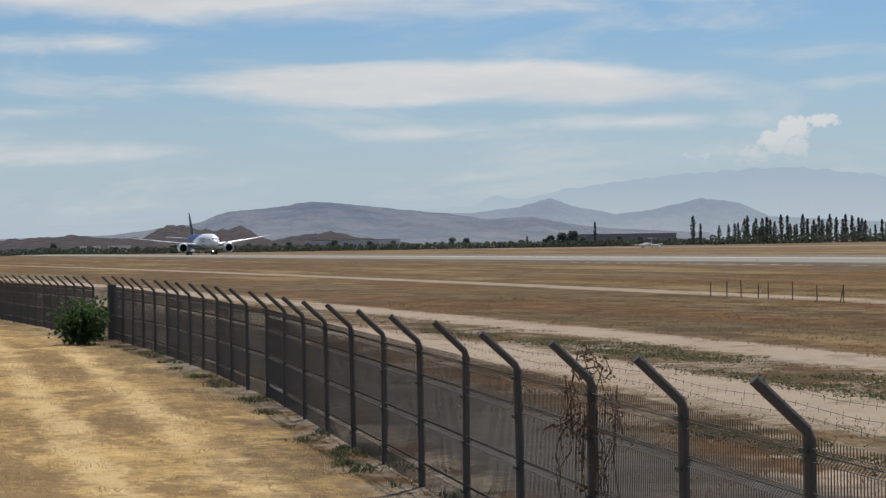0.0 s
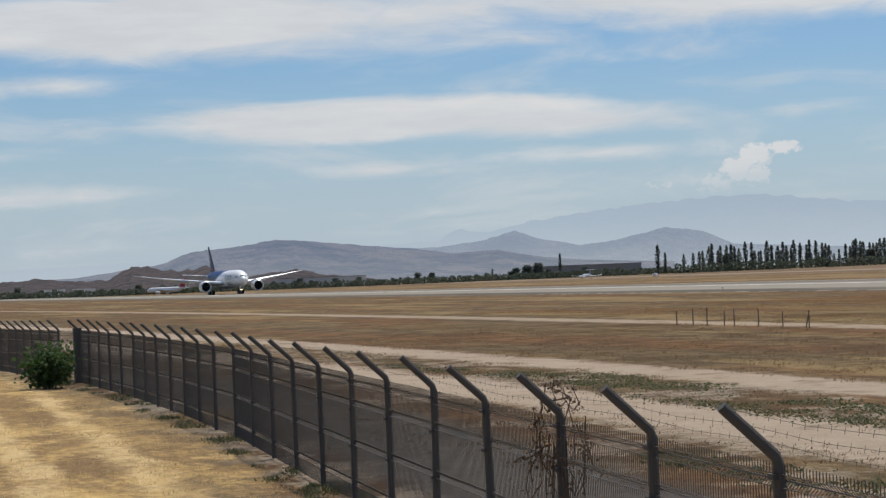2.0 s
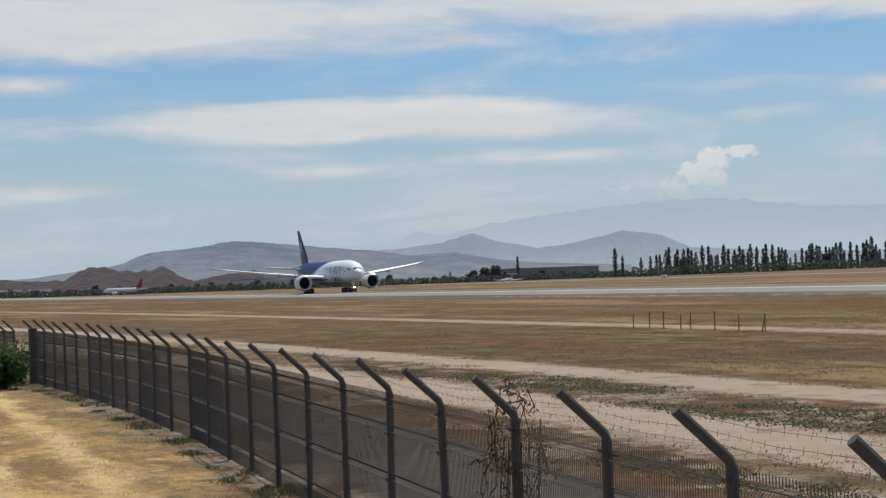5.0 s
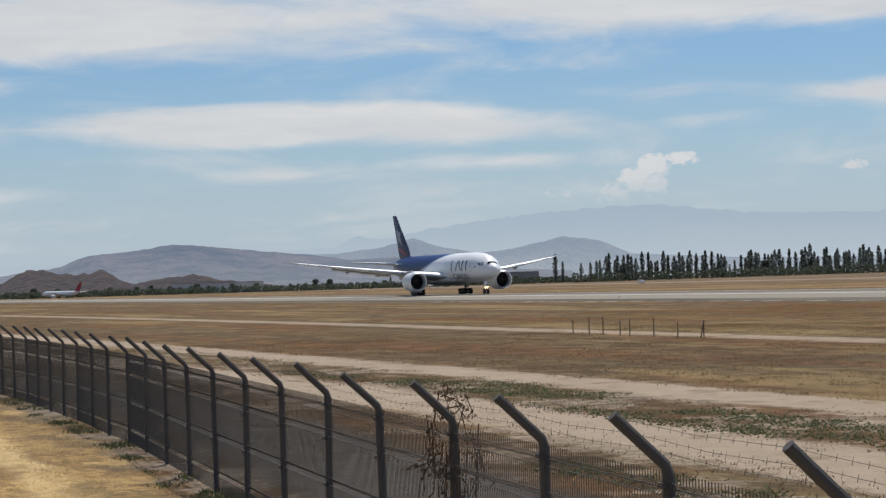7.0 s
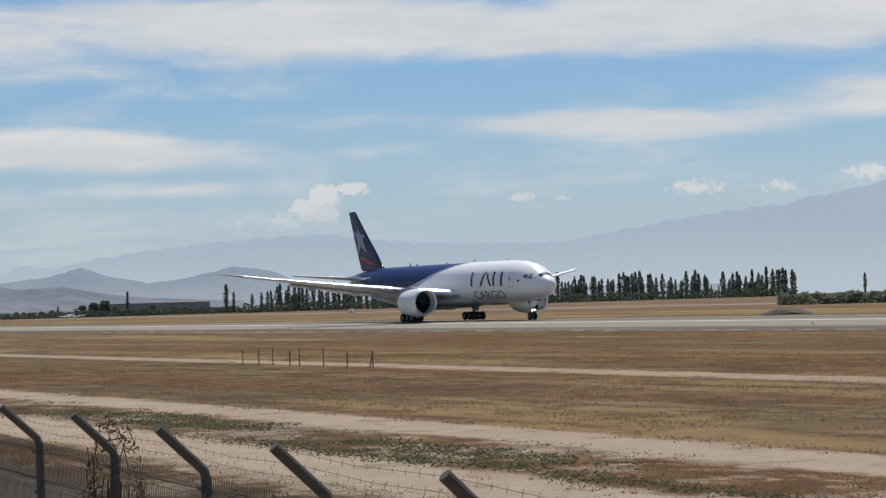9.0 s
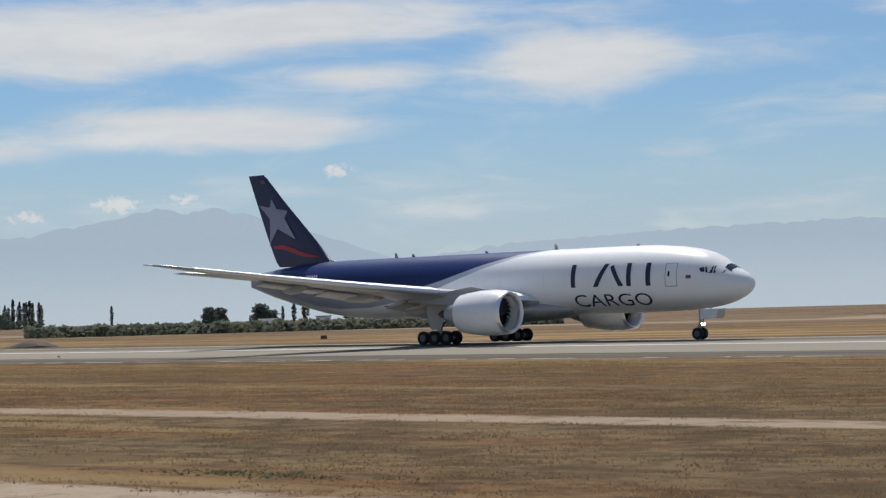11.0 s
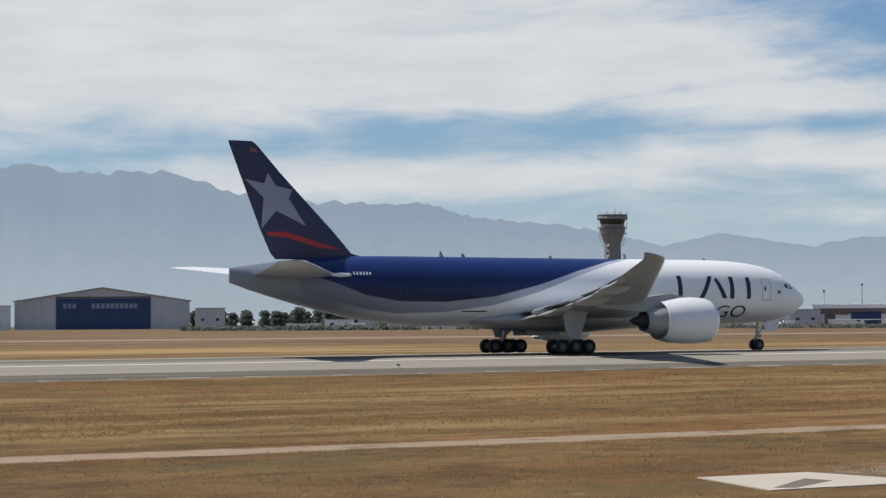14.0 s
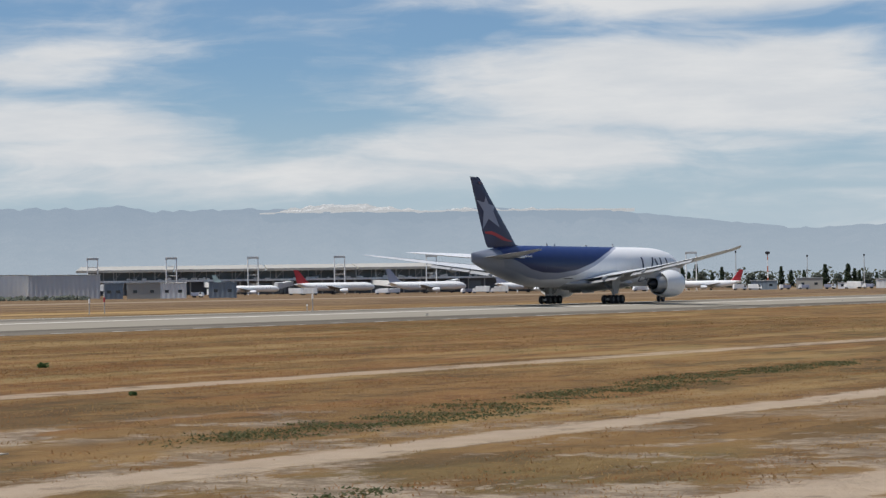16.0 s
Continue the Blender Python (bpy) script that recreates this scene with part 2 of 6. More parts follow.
    col = track(col, 17.4, -0.085, -0.0006, 2.0, 0.9)
    # straw on the bank this side of the fence
    straw = n.ramp(n.math("MULTIPLY_ADD", patch, 0.35, n.math("MULTIPLY_ADD", mottle, 0.35, n.math("MULTIPLY", fine, 0.3))),
                   [(0.38, (0.13, 0.083, 0.040)), (0.45, (0.27, 0.178, 0.078)), (0.51, (0.43, 0.285, 0.112)), (0.60, (0.58, 0.405, 0.175))])
    wobble = n.math("ADD", y, n.math("MULTIPLY", edge, 0.34))
    rut = None
    for a, b in ((2.6, -0.05), (4.4, -0.058)):
        k = n.math("ABSOLUTE", n.math("SUBTRACT", wobble, n.math("MULTIPLY_ADD", x, b, a)))
        rut = k if rut is None else n.math("MINIMUM", rut, k)
    straw = n.mix(n.step(n.noise(n.vec("MULTIPLY", p, (0.22, 0.5, 1.0)), 1.0, 7.0, 0.74), 0.47, 0.57, 0.0, 0.8), straw, n.mix(fine, (0.12, 0.075, 0.038), (0.26, 0.165, 0.08)))
    straw = n.mix(n.math("MULTIPLY", n.step(rut, 0.65, 0.15), n.step(mottle, 0.58, 0.46, 0.25, 0.9)), straw, n.mix(speck, (0.47, 0.33, 0.15), (0.66, 0.49, 0.25)))
    litter = n.math("MULTIPLY", n.step(n.math("ADD", side, n.math("MULTIPLY", edge, 0.3)), -2.3, -0.6), n.step(mottle, 0.44, 0.54))
    straw = n.mix(n.math("MULTIPLY", litter, 0.8), straw, n.mix(fine, (0.075, 0.054, 0.034), (0.17, 0.12, 0.07)))
    col = n.mix(n.math("MULTIPLY", n.step(side, 0.6, -0.6), n.step(x, -200.0, -150.0)), col, straw)
    # pale band of long dry grass beyond the runway
    gold = n.mix(n.step(band, 0.40, 0.60), (0.13, 0.083, 0.043), (0.36, 0.245, 0.112))
    far = n.math("MULTIPLY", n.step(n.math("ADD", y, n.math("MULTIPLY", edge, 5.0)), 205.0, 225.0), n.step(n.math("ADD", n.math("ADD", y, n.math("MULTIPLY", edge, 7.0)), n.math("MAXIMUM", n.math("MULTIPLY", x, 0.25), 0.0)), 332.0, 300.0))
    col = n.mix(n.math("MULTIPLY", far, n.step(x, -380.0, -90.0, 0.3, 0.8)), col, gold)
    dull = n.step(n.math("ADD", n.math("ADD", y, n.math("MULTIPLY", edge, 12.0)), n.math("MAXIMUM", n.math("MULTIPLY", x, 0.25), 0.0)), 310.0, 370.0, 0.0, 0.7)
    col = n.mix(dull, col, n.mix(n.step(band, 0.42, 0.58), (0.10, 0.066, 0.044), (0.21, 0.148, 0.092)))
    road = n.math("ABSOLUTE", n.math("SUBTRACT", n.math("ADD", y, n.math("MULTIPLY", edge, 3.0)), 440.0))
    col = n.mix(n.step(road, 26.0, 14.0, 0.0, 0.6), col, (0.33, 0.27, 0.20))
    h = n.math("MULTIPLY_ADD", tiny, 0.5, fine)
    return bsdf(n, col, 0.95, 0.0, h, 0.12, spec=0.1)


def build_asphalt(n):
    p = n.add("ShaderNodeTexCoord").outputs["Object"]
    long = n.noise(n.vec("MULTIPLY", p, (0.012, 0.5, 1.0)), 1.0, 4.0)
    grain = n.noise(p, 3.0, 5.0, 0.7)
    _, y, _ = n.xyz(p)
    mid = n.step(n.math("ABSOLUTE", n.math("SUBTRACT", y, RUNWAY_Y)), 9.0, 3.0, 0.0, 0.55)
    c = n.mix(n.math("MULTIPLY_ADD", long, 0.7, n.math("MULTIPLY", grain, 0.3)), (0.20, 0.182, 0.152), (0.31, 0.285, 0.24))
    c = n.mix(mid, c, (0.085, 0.082, 0.078))
    return bsdf(n, c, 0.85, 0.0, grain, 0.01, spec=0.0)


def build_shoulder(n):
    p = n.add("ShaderNodeTexCoord").outputs["Object"]
    long = n.noise(n.vec("MULTIPLY", p, (0.03, 0.6, 1.0)), 1.0, 5.0, 0.65)
    grain = n.noise(p, 2.0, 5.0, 0.7)
    c = n.mix(n.step(long, 0.35, 0.7), (0.105, 0.094, 0.080), (0.18, 0.162, 0.138))
    c = n.mix(n.step(grain, 0.55, 0.75, 0.0, 0.4), c, (0.15, 0.118, 0.078))
    return bsdf(n, c, 0.9, 0.0, grain, 0.02, spec=0.0)


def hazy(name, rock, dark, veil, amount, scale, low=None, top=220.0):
    """Hills with air haze painted in: a glowing veil mixed over the rock."""
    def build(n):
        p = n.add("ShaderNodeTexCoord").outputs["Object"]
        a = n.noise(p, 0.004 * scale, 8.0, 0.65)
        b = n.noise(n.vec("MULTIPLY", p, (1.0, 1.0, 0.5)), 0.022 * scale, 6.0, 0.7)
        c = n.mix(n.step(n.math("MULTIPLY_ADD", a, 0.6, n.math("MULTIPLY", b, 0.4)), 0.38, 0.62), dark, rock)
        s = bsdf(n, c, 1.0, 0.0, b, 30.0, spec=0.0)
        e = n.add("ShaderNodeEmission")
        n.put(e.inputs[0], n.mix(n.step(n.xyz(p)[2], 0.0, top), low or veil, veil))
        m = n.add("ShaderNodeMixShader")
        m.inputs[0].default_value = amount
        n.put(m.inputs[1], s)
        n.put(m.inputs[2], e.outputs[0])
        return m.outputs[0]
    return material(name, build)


def build_livery(n):
    """White body, deep blue rear above a sweeping line, grey-blue band under it, grey belly and tail with shade painted
    in.
    """
    p = n.add("ShaderNodeTexCoord").outputs["Object"]
    x, y, z = n.xyz(p)
    u = n.math("DIVIDE", x, -64.0)
    line = n.ramp(u, [(0.0, 1.0), (0.335, 0.885), (0.39, 0.84), (0.45, 0.755), (0.525, 0.62), (0.60, 0.515), (0.68, 0.468), (0.75, 0.475),
                      (0.80, 0.525), (0.845, 0.63), (0.89, 0.72), (0.905, 0.95), (1.0, 1.0)])
    line = n.math("MULTIPLY", line, 10.0)
    lift = n.math("SUBTRACT", z, line)
    band = n.ramp(u, [(0.31, 0.0), (0.40, 0.03), (0.55, 0.075), (0.72, 0.11), (0.80, 0.13), (0.9, 0.2), (1.0, 0.25)])
    band = n.math("MULTIPLY", band, 10.0)
    grain = n.noise(p, 0.7, 5.0)
    panel = n.math("ABSOLUTE", n.math("SUBTRACT", n.math("FRACT", n.math("MULTIPLY", x, 0.19)), 0.5))
    white = n.mix(grain, (0.76, 0.77, 0.78), (0.83, 0.83, 0.83))
    # Grey belly paint, spread upward to carry the underside's shade as well.
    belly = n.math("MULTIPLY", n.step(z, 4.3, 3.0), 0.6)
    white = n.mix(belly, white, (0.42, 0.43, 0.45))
    grey = n.step(lift, n.math("MULTIPLY", band, -1.0), n.math("MULTIPLY", band, -0.8))
    grey = n.math("MULTIPLY", grey, n.step(u, 0.32, 0.36))
    c = n.mix(n.math("MULTIPLY", grey, 0.9), white, n.mix(n.step(u, 0.4, 0.8), (0.36, 0.39, 0.48), (0.16, 0.18, 0.25)))
    # Grey tail paint, deepened to include the shade on the rear body.
    tail = n.step(u, 0.72, 0.86, 0.0, 0.92)
    c = n.mix(tail, c, (0.15, 0.17, 0.22))
    blue = n.mix(n.step(z, 5.0, 8.5), (0.007, 0.015, 0.062), (0.010, 0.027, 0.125))
    c = n.mix(n.step(lift, -0.05, 0.05), c, blue)
    c = n.mix(n.step(panel, 0.4975, 0.4995, 0.0, 0.35), c, (0.2, 0.2, 0.22))
    r = n.math("MULTIPLY_ADD", grain, 0.10, 0.30)
    return bsdf(n, c, r, 0.0, None, spec=0.3)


def build_leaf(dark, pale, through_light=0.42):
    def build(n):
        p = n.add("ShaderNodeTexCoord").outputs["Object"]
        g = n.add("ShaderNodeNewGeometry").outputs["Random Per Island"]
        a = n.noise(p, 0.9, 3.0)
        c = n.mix(n.math("MULTIPLY_ADD", g, 0.5, n.math("MULTIPLY", a, 0.5)), dark, pale)
        t = n.add("ShaderNodeBsdfTranslucent")
        n.put(t.inputs[0], c)
        m = n.add("ShaderNodeMixShader")
        m.inputs[0].default_value = through_light
        n.put(m.inputs[1], bsdf(n, c, 0.75, spec=0.2))
        n.put(m.inputs[2], t.outputs[0])
        return m.outputs[0]
    return build


def build_glow(color, power):
    def build(n):
        e = n.add("ShaderNodeEmission")
        n.put(e.inputs[0], (*color, 1))
        e.inputs[1].default_value = power
        return e.outputs[0]
    return build


def build_glass(n):
    p = n.add("ShaderNodeTexCoord").outputs["Object"]
    return bsdf(n, n.mix(n.noise(p, 0.3, 2.0), (0.01, 0.014, 0.02), (0.03, 0.04, 0.05)), 0.08, spec=0.7)


def build_corrugated(color, pitch=2.0):
    def build(n):
        p = n.add("ShaderNodeTexCoord").outputs["Object"]
        x, y, z = n.xyz(p)
        w = n.math("SINE", n.math("MULTIPLY", n.math("ADD", x, y), 6.283 / pitch))
        s = n.noise(n.vec("MULTIPLY", p, (0.4, 0.4, 0.06)), 1.0, 4.0)
        c = n.mix(s, tuple(k * 0.78 for k in color), color)
        c = n.mix(n.step(w, 0.2, 0.95, 0.0, 0.09), c, tuple(k * 0.55 for k in color))
        return bsdf(n, c, 0.55, 0.0, w, 0.05)
    return build


M = {
    "ground": material("dry_ground", build_ground), "asphalt": material("runway_asphalt", build_asphalt),
    "shoulder": material("shoulder_asphalt", build_shoulder), "bright_roof": material("whitish_sheet_roof", build_corrugated((0.86, 0.85, 0.80), 3.0)), "flake": worn("worn_paint", (0.36, 0.35, 0.32), 0.8, scale=0.6, vary=0.35), "paint": worn("road_paint", (0.56, 0.54, 0.49), 0.7, scale=0.6, vary=0.4),
    "livery": material("airliner_paint", build_livery), "white": worn("white_paint", (0.78, 0.78, 0.78), 0.3, scale=0.3, vary=0.08, bump=0, coat=0.2),
    "navy": worn("navy_paint", (0.008, 0.011, 0.045), 0.5, scale=0.3, vary=0.15, bump=0),
    "fin": worn("fin_paint", (0.019, 0.023, 0.068), 0.42, scale=0.3, vary=0.15, bump=0),
    "star": worn("grey_paint", (0.23, 0.25, 0.33), 0.4, scale=0.3, vary=0.08, bump=0), "red": worn("red_paint", (0.36, 0.022, 0.03), 0.4, scale=0.3, vary=0.1, bump=0),
    "wing_top": worn("pale_wing_paint", (0.58, 0.59, 0.60), 0.3, scale=0.25, vary=0.1, bump=0), "hub": worn("wheel_hub", (0.13, 0.13, 0.135), 0.5, 0.3, 1.0, 0.3, 0), "wing": worn("grey_wing_paint", (0.34, 0.345, 0.355), 0.3, scale=0.25, vary=0.15, bump=0, coat=0.1), "metal": worn("bare_metal", (0.80, 0.80, 0.81), 0.36, 1.0, 0.5, 0.1, 0),
    "dark": worn("dark_metal", (0.045, 0.045, 0.05), 0.5, 0.6, 1.0, 0.3, 0), "strut": worn("gear_paint", (0.42, 0.43, 0.44), 0.45, 0.0, 1.0, 0.2, 0),
    "rubber": worn("tyre_rubber", (0.018, 0.018, 0.02), 0.85, 0.0, 2.0, 0.3, 0.3), "glass": material("dark_glass", build_glass),
    "lamp": material("landing_lamp", build_glow((1.0, 0.72, 0.35), 14.0)), "post": worn("weathered_steel", (0.080, 0.073, 0.068), 0.75, 0.0, 3.0, 0.4, 0.5),
    "wire": worn("galvanised_wire", (0.105, 0.10, 0.095), 0.6, 0.5, 3.0, 0.3, 0), "wood": worn("grey_wood", (0.12, 0.085, 0.06), 0.9, 0.0, 2.0, 0.35, 0.5),
    # Poplar green is greyed and paled: distance haze mixed into the leaf colour.
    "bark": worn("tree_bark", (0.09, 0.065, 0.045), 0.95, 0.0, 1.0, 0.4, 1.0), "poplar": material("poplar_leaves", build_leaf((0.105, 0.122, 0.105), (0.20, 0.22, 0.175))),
    "leaf": material("shrub_leaves", build_leaf((0.03, 0.06, 0.02), (0.095, 0.155, 0.05))), "emblem": worn("emblem_paint", (0.16, 0.07, 0.09), 0.5, scale=0.3, vary=0.1, bump=0), "pine": material("pine_needles", build_leaf((0.03, 0.045, 0.03), (0.08, 0.105, 0.06))),
    # Hedge green is paled too, in place of haze.
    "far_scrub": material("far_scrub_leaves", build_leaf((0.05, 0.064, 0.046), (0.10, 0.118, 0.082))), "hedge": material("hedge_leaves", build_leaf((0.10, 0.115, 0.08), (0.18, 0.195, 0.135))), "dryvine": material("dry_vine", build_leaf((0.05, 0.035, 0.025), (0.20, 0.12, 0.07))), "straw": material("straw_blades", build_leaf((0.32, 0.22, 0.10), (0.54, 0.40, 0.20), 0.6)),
    "west_grass": material("dark_old_grass", build_leaf((0.095, 0.062, 0.032), (0.19, 0.125, 0.062), 0.6)), "pale_grass": material("pale_grass", build_leaf((0.24, 0.150, 0.066), (0.40, 0.270, 0.125), 0.6)), "rust_grass": material("rust_grass", build_leaf((0.17, 0.083, 0.036), (0.30, 0.152, 0.060), 0.6)), "olive_grass": material("olive_grass", build_leaf((0.14, 0.112, 0.050), (0.22, 0.178, 0.080), 0.6)),
    "brown_grass": material("brown_grass", build_leaf((0.15, 0.088, 0.041), (0.28, 0.172, 0.076), 0.6)), "weed": material("green_weeds", build_leaf((0.046, 0.056, 0.025), (0.105, 0.112, 0.048))),
    "concrete": worn("pale_concrete", (0.36, 0.345, 0.31), 0.85, 0.0, 0.3, 0.25, 0.5), "grey_wall": material("grey_sheet_wall", build_corrugated((0.55, 0.56, 0.57))),
    "pale_wall": material("pale_sheet_wall", build_corrugated((0.78, 0.78, 0.76))), "blue_wall": material("blue_sheet_door", build_corrugated((0.022, 0.055, 0.15))),
    "slate_wall": material("slate_sheet_wall", build_corrugated((0.19, 0.235, 0.28))), "pale_roof": material("pale_sheet_roof", build_corrugated((0.46, 0.44, 0.39), 3.0)),
    "grey_roof": material("grey_sheet_roof", build_corrugated((0.42, 0.43, 0.42), 3.0)), "brown_roof": material("brown_roof", build_corrugated((0.16, 0.12, 0.095), 3.0)),
    # Dark walls; in doorways and recesses the shade is put into this colour.
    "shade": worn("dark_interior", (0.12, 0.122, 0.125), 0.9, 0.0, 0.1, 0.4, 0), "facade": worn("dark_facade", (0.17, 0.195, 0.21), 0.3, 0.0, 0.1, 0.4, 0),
    "tower": worn("tower_concrete", (0.26, 0.255, 0.255), 0.85, 0.0, 0.05, 0.25, 0.5), "orange": worn("orange_paint", (0.45, 0.10, 0.03), 0.6, 0.0, 1.0, 0.2, 0),
    "slab": worn("pale_slab_concrete", (0.46, 0.40, 0.325), 0.9, 0.0, 1.0, 0.25, 0.5),
    "teal": worn("pale_teal_paint", (0.40, 0.52, 0.50), 0.4, 0.0, 0.3, 0.1, 0), "stone": worn("earth_stone", (0.10, 0.085, 0.07), 0.95, 0.0, 0.5, 0.4, 1.0),
}
# Haze is painted: each range glows in its veil colour by the amount given.
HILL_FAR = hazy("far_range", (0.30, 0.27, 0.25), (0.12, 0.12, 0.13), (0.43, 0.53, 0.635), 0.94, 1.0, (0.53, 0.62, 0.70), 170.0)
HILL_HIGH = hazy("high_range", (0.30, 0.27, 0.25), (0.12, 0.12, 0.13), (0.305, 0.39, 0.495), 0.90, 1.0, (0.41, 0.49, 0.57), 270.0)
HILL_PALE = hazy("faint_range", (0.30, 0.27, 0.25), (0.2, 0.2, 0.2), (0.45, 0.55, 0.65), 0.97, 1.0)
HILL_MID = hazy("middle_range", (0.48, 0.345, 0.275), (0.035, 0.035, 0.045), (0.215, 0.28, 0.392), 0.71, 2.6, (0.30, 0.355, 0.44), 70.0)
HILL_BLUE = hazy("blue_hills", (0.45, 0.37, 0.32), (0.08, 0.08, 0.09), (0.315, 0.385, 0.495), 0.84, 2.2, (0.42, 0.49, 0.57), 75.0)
HILL_HAZED = hazy("dusty_hill", (0.34, 0.22, 0.165), (0.07, 0.055, 0.05), (0.33, 0.345, 0.40), 0.50, 16.0)
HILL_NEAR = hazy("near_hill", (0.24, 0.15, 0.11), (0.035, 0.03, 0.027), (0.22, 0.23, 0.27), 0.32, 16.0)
# Snow brightness is added as glow on top of its own white.
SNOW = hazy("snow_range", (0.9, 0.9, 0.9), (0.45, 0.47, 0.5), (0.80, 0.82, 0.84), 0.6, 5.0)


# ---------- mesh tools ----------
def mesh_of(name, bm, mat, smooth=False):
    me = bpy.data.meshes.new(name)
    bmesh.ops.recalc_face_normals(bm, faces=bm.faces)
    bm.to_mesh(me)
    bm.free()
    for m in (mat if isinstance(mat, (list, tuple)) else [mat]):
        me.materials.append(m)
    if smooth:
        me.polygons.foreach_set("use_smooth", [True] * len(me.polygons))
        me.set_sharp_from_angle(angle=radians(38))
    return me


def part(name, bm, mat, parent=None, label="", smooth=False):
    ob = new(name, mesh_of(name, bm, mat, smooth))
    ob.parent = parent
    return tagged(ob, label)


def thing(name, label, category, group="", kind="", at=None):
    ob = new(name)
    ob.empty_display_size = 0.5
    tagged(ob, label, category, group, kind)
    if at is not None:
        ob.matrix_basis = at
    return ob


def loft(bm, rings, ends=True, closed=True):
    vs = [[bm.verts.new(c) for c in r] for r in rings]
    for a, b in zip(vs, vs[1:]):
        k = len(a)
        for i in range(k if closed else k - 1):
            j = (i + 1) % k
            bm.faces.new((a[i], a[j], b[j], b[i]))
    if ends and closed:
        bm.faces.new(vs[0]), bm.faces.new(vs[-1])
    return bm


def tube(bm, p0, p1, r0, r1=None, n=8):
    p0, p1 = Vector(p0), Vector(p1)
    r1 = r0 if r1 is None else r1
    q = (p1 - p0).to_track_quat("Z", "Y")
    ring = lambda p, r: [p + q @ Vector((r * math.cos(a), r * math.sin(a), 0)) for a in (2 * math.pi * (i + 0.5) / n for i in range(n))]
    return loft(bm, [ring(p0, r0), ring(p1, r1)])


def lathe(bm, profile, n=24, axis="x", center=(0, 0, 0)):
    """profile: (along, radius) rows, turned about an axis through center."""
    c = Vector(center)
    rings = []
    for u, r in profile:
        ring = []
        for i in range(n):
            a = 2 * math.pi * i / n
            k, l = r * math.cos(a), r * math.sin(a)
            ring.append(c + Vector({"x": (u, k, l), "y": (k, u, l), "z": (k, l, u)}[axis]))
        rings.append(ring)
    return loft(bm, rings)


def block(bm, x0, x1, y0, y1, z0, z1, bevel=0.0):
    rings = []
    for z in (z0, z1):
        rings.append([(x0, y0, z), (x1, y0, z), (x1, y1, z), (x0, y1, z)])
    start = len(bm.faces)
    loft(bm, rings)
    if bevel:
        bm.faces.ensure_lookup_table()
        edges = {e for f in bm.faces[start:] for e in f.edges}
        bmesh.ops.bevel(bm, geom=list(edges), offset=bevel, segments=1, affect="EDGES")
    return bm


def spot(az, dist, z=0.0):
    """A place by bearing (degrees to the left of straight across the runway) and distance from the stand."""
    a = radians(az)
    return Vector((-math.sin(a) * dist, math.cos(a) * dist, z))


def smooth01(v, lo, hi):
    k = min(1.0, max(0.0, (v - lo) / (hi - lo)))
    return k * k * (3 - 2 * k)


def fence_y(x):
    return min(5.67 - 0.094 * x, 8.42 - 0.0406 * x, 11.25)


def ground_z(x, y):
    d = abs(y - RUNWAY_Y)
    z = FIELD_Z if d > 46 else -0.0138 * d if d < 42 else -0.5796 - 0.0204 * smooth01(d, 42, 46)
    z += 1.6 * smooth01(y - RUNWAY_Y, 240, 800)
    bank = smooth01(y - fence_y(x), 3.0, -0.5)
    z += bank * (-0.15 + 0.10 * noise.noise((x * 0.12, y * 0.2, 3.0)) + 0.05 * noise.noise((x * 0.5, y * 0.6, 9.0)))
    z -= bank * 0.0075 * min(140.0, max(0.0, -80.0 - x))
    z += 1.95 * math.exp(-(x * x + (y + 1) ** 2) / 40.0)
    return z


# ---------- ground and runway ----------
def make_ground():
    def axis(lo, hi, step, reach):
        v = list(np.arange(lo, hi + step / 2, step))
        g, k = step, hi
        while k < reach:
            g *= 1.22
            k = min(reach, k + g)
            v.append(k)
        g, k = step, lo
        while k > -reach:
            g *= 1.22
            k = max(-reach, k - g)
            v.insert(0, k)
        return v
    xs, ys = axis(-120, 75, 1.5, 4700), axis(-22, 215, 1.25, 4700)
    verts = [(x, y, ground_z(x, y)) for y in ys for x in xs]
    # the pavement lies in a shallow bed
    verts = [(x, y, z - 0.10 * smooth01(abs(y - RUNWAY_Y), 39.3, 37.0)) for x, y, z in verts]
    w = len(xs)
    faces = [(j * w + i, j * w + i + 1, (j + 1) * w + i + 1, (j + 1) * w + i) for j in range(len(ys) - 1) for i in range(w - 1)]
    me = bpy.data.meshes.new("ground")
    me.from_pydata(verts, [], faces)
    me.materials.append(M["ground"])
    me.polygons.foreach_set("use_smooth", [True] * len(faces))
    tagged(new("ground", me), "dry brown airfield meadow with dusty wheel tracks and straw bank", "ground", kind="structure")


def strip(name, y0, y1, lift, mat, label, x0=-3000.0, x1=3000.0, cuts=1, parent=None):
    """A band along the runway that follows its crown."""
    bm = bmesh.new()
    rows = []
    ys = sorted({y0, y1, *(y for y in (RUNWAY_Y,) if y0 < y < y1)})
    for x in np.linspace(x0, x1, cuts + 1):
        rows.append([bm.verts.new((x, y, -0.0138 * abs(y - RUNWAY_Y) + lift)) for y in ys])
    for a, b in zip(rows, rows[1:]):
        for i in range(len(ys) - 1):
            bm.faces.new((a[i], b[i], b[i + 1], a[i + 1]))
    low = bmesh.ops.extrude_face_region(bm, geom=bm.faces[:])
    for v in low["geom"]:
        if isinstance(v, bmesh.types.BMVert):
            v.co.z -= 0.03
    ob = part(name, bm, mat, parent)
    return tagged(ob, label, "" if parent else "runway", kind="" if parent else "structure")


make_ground()
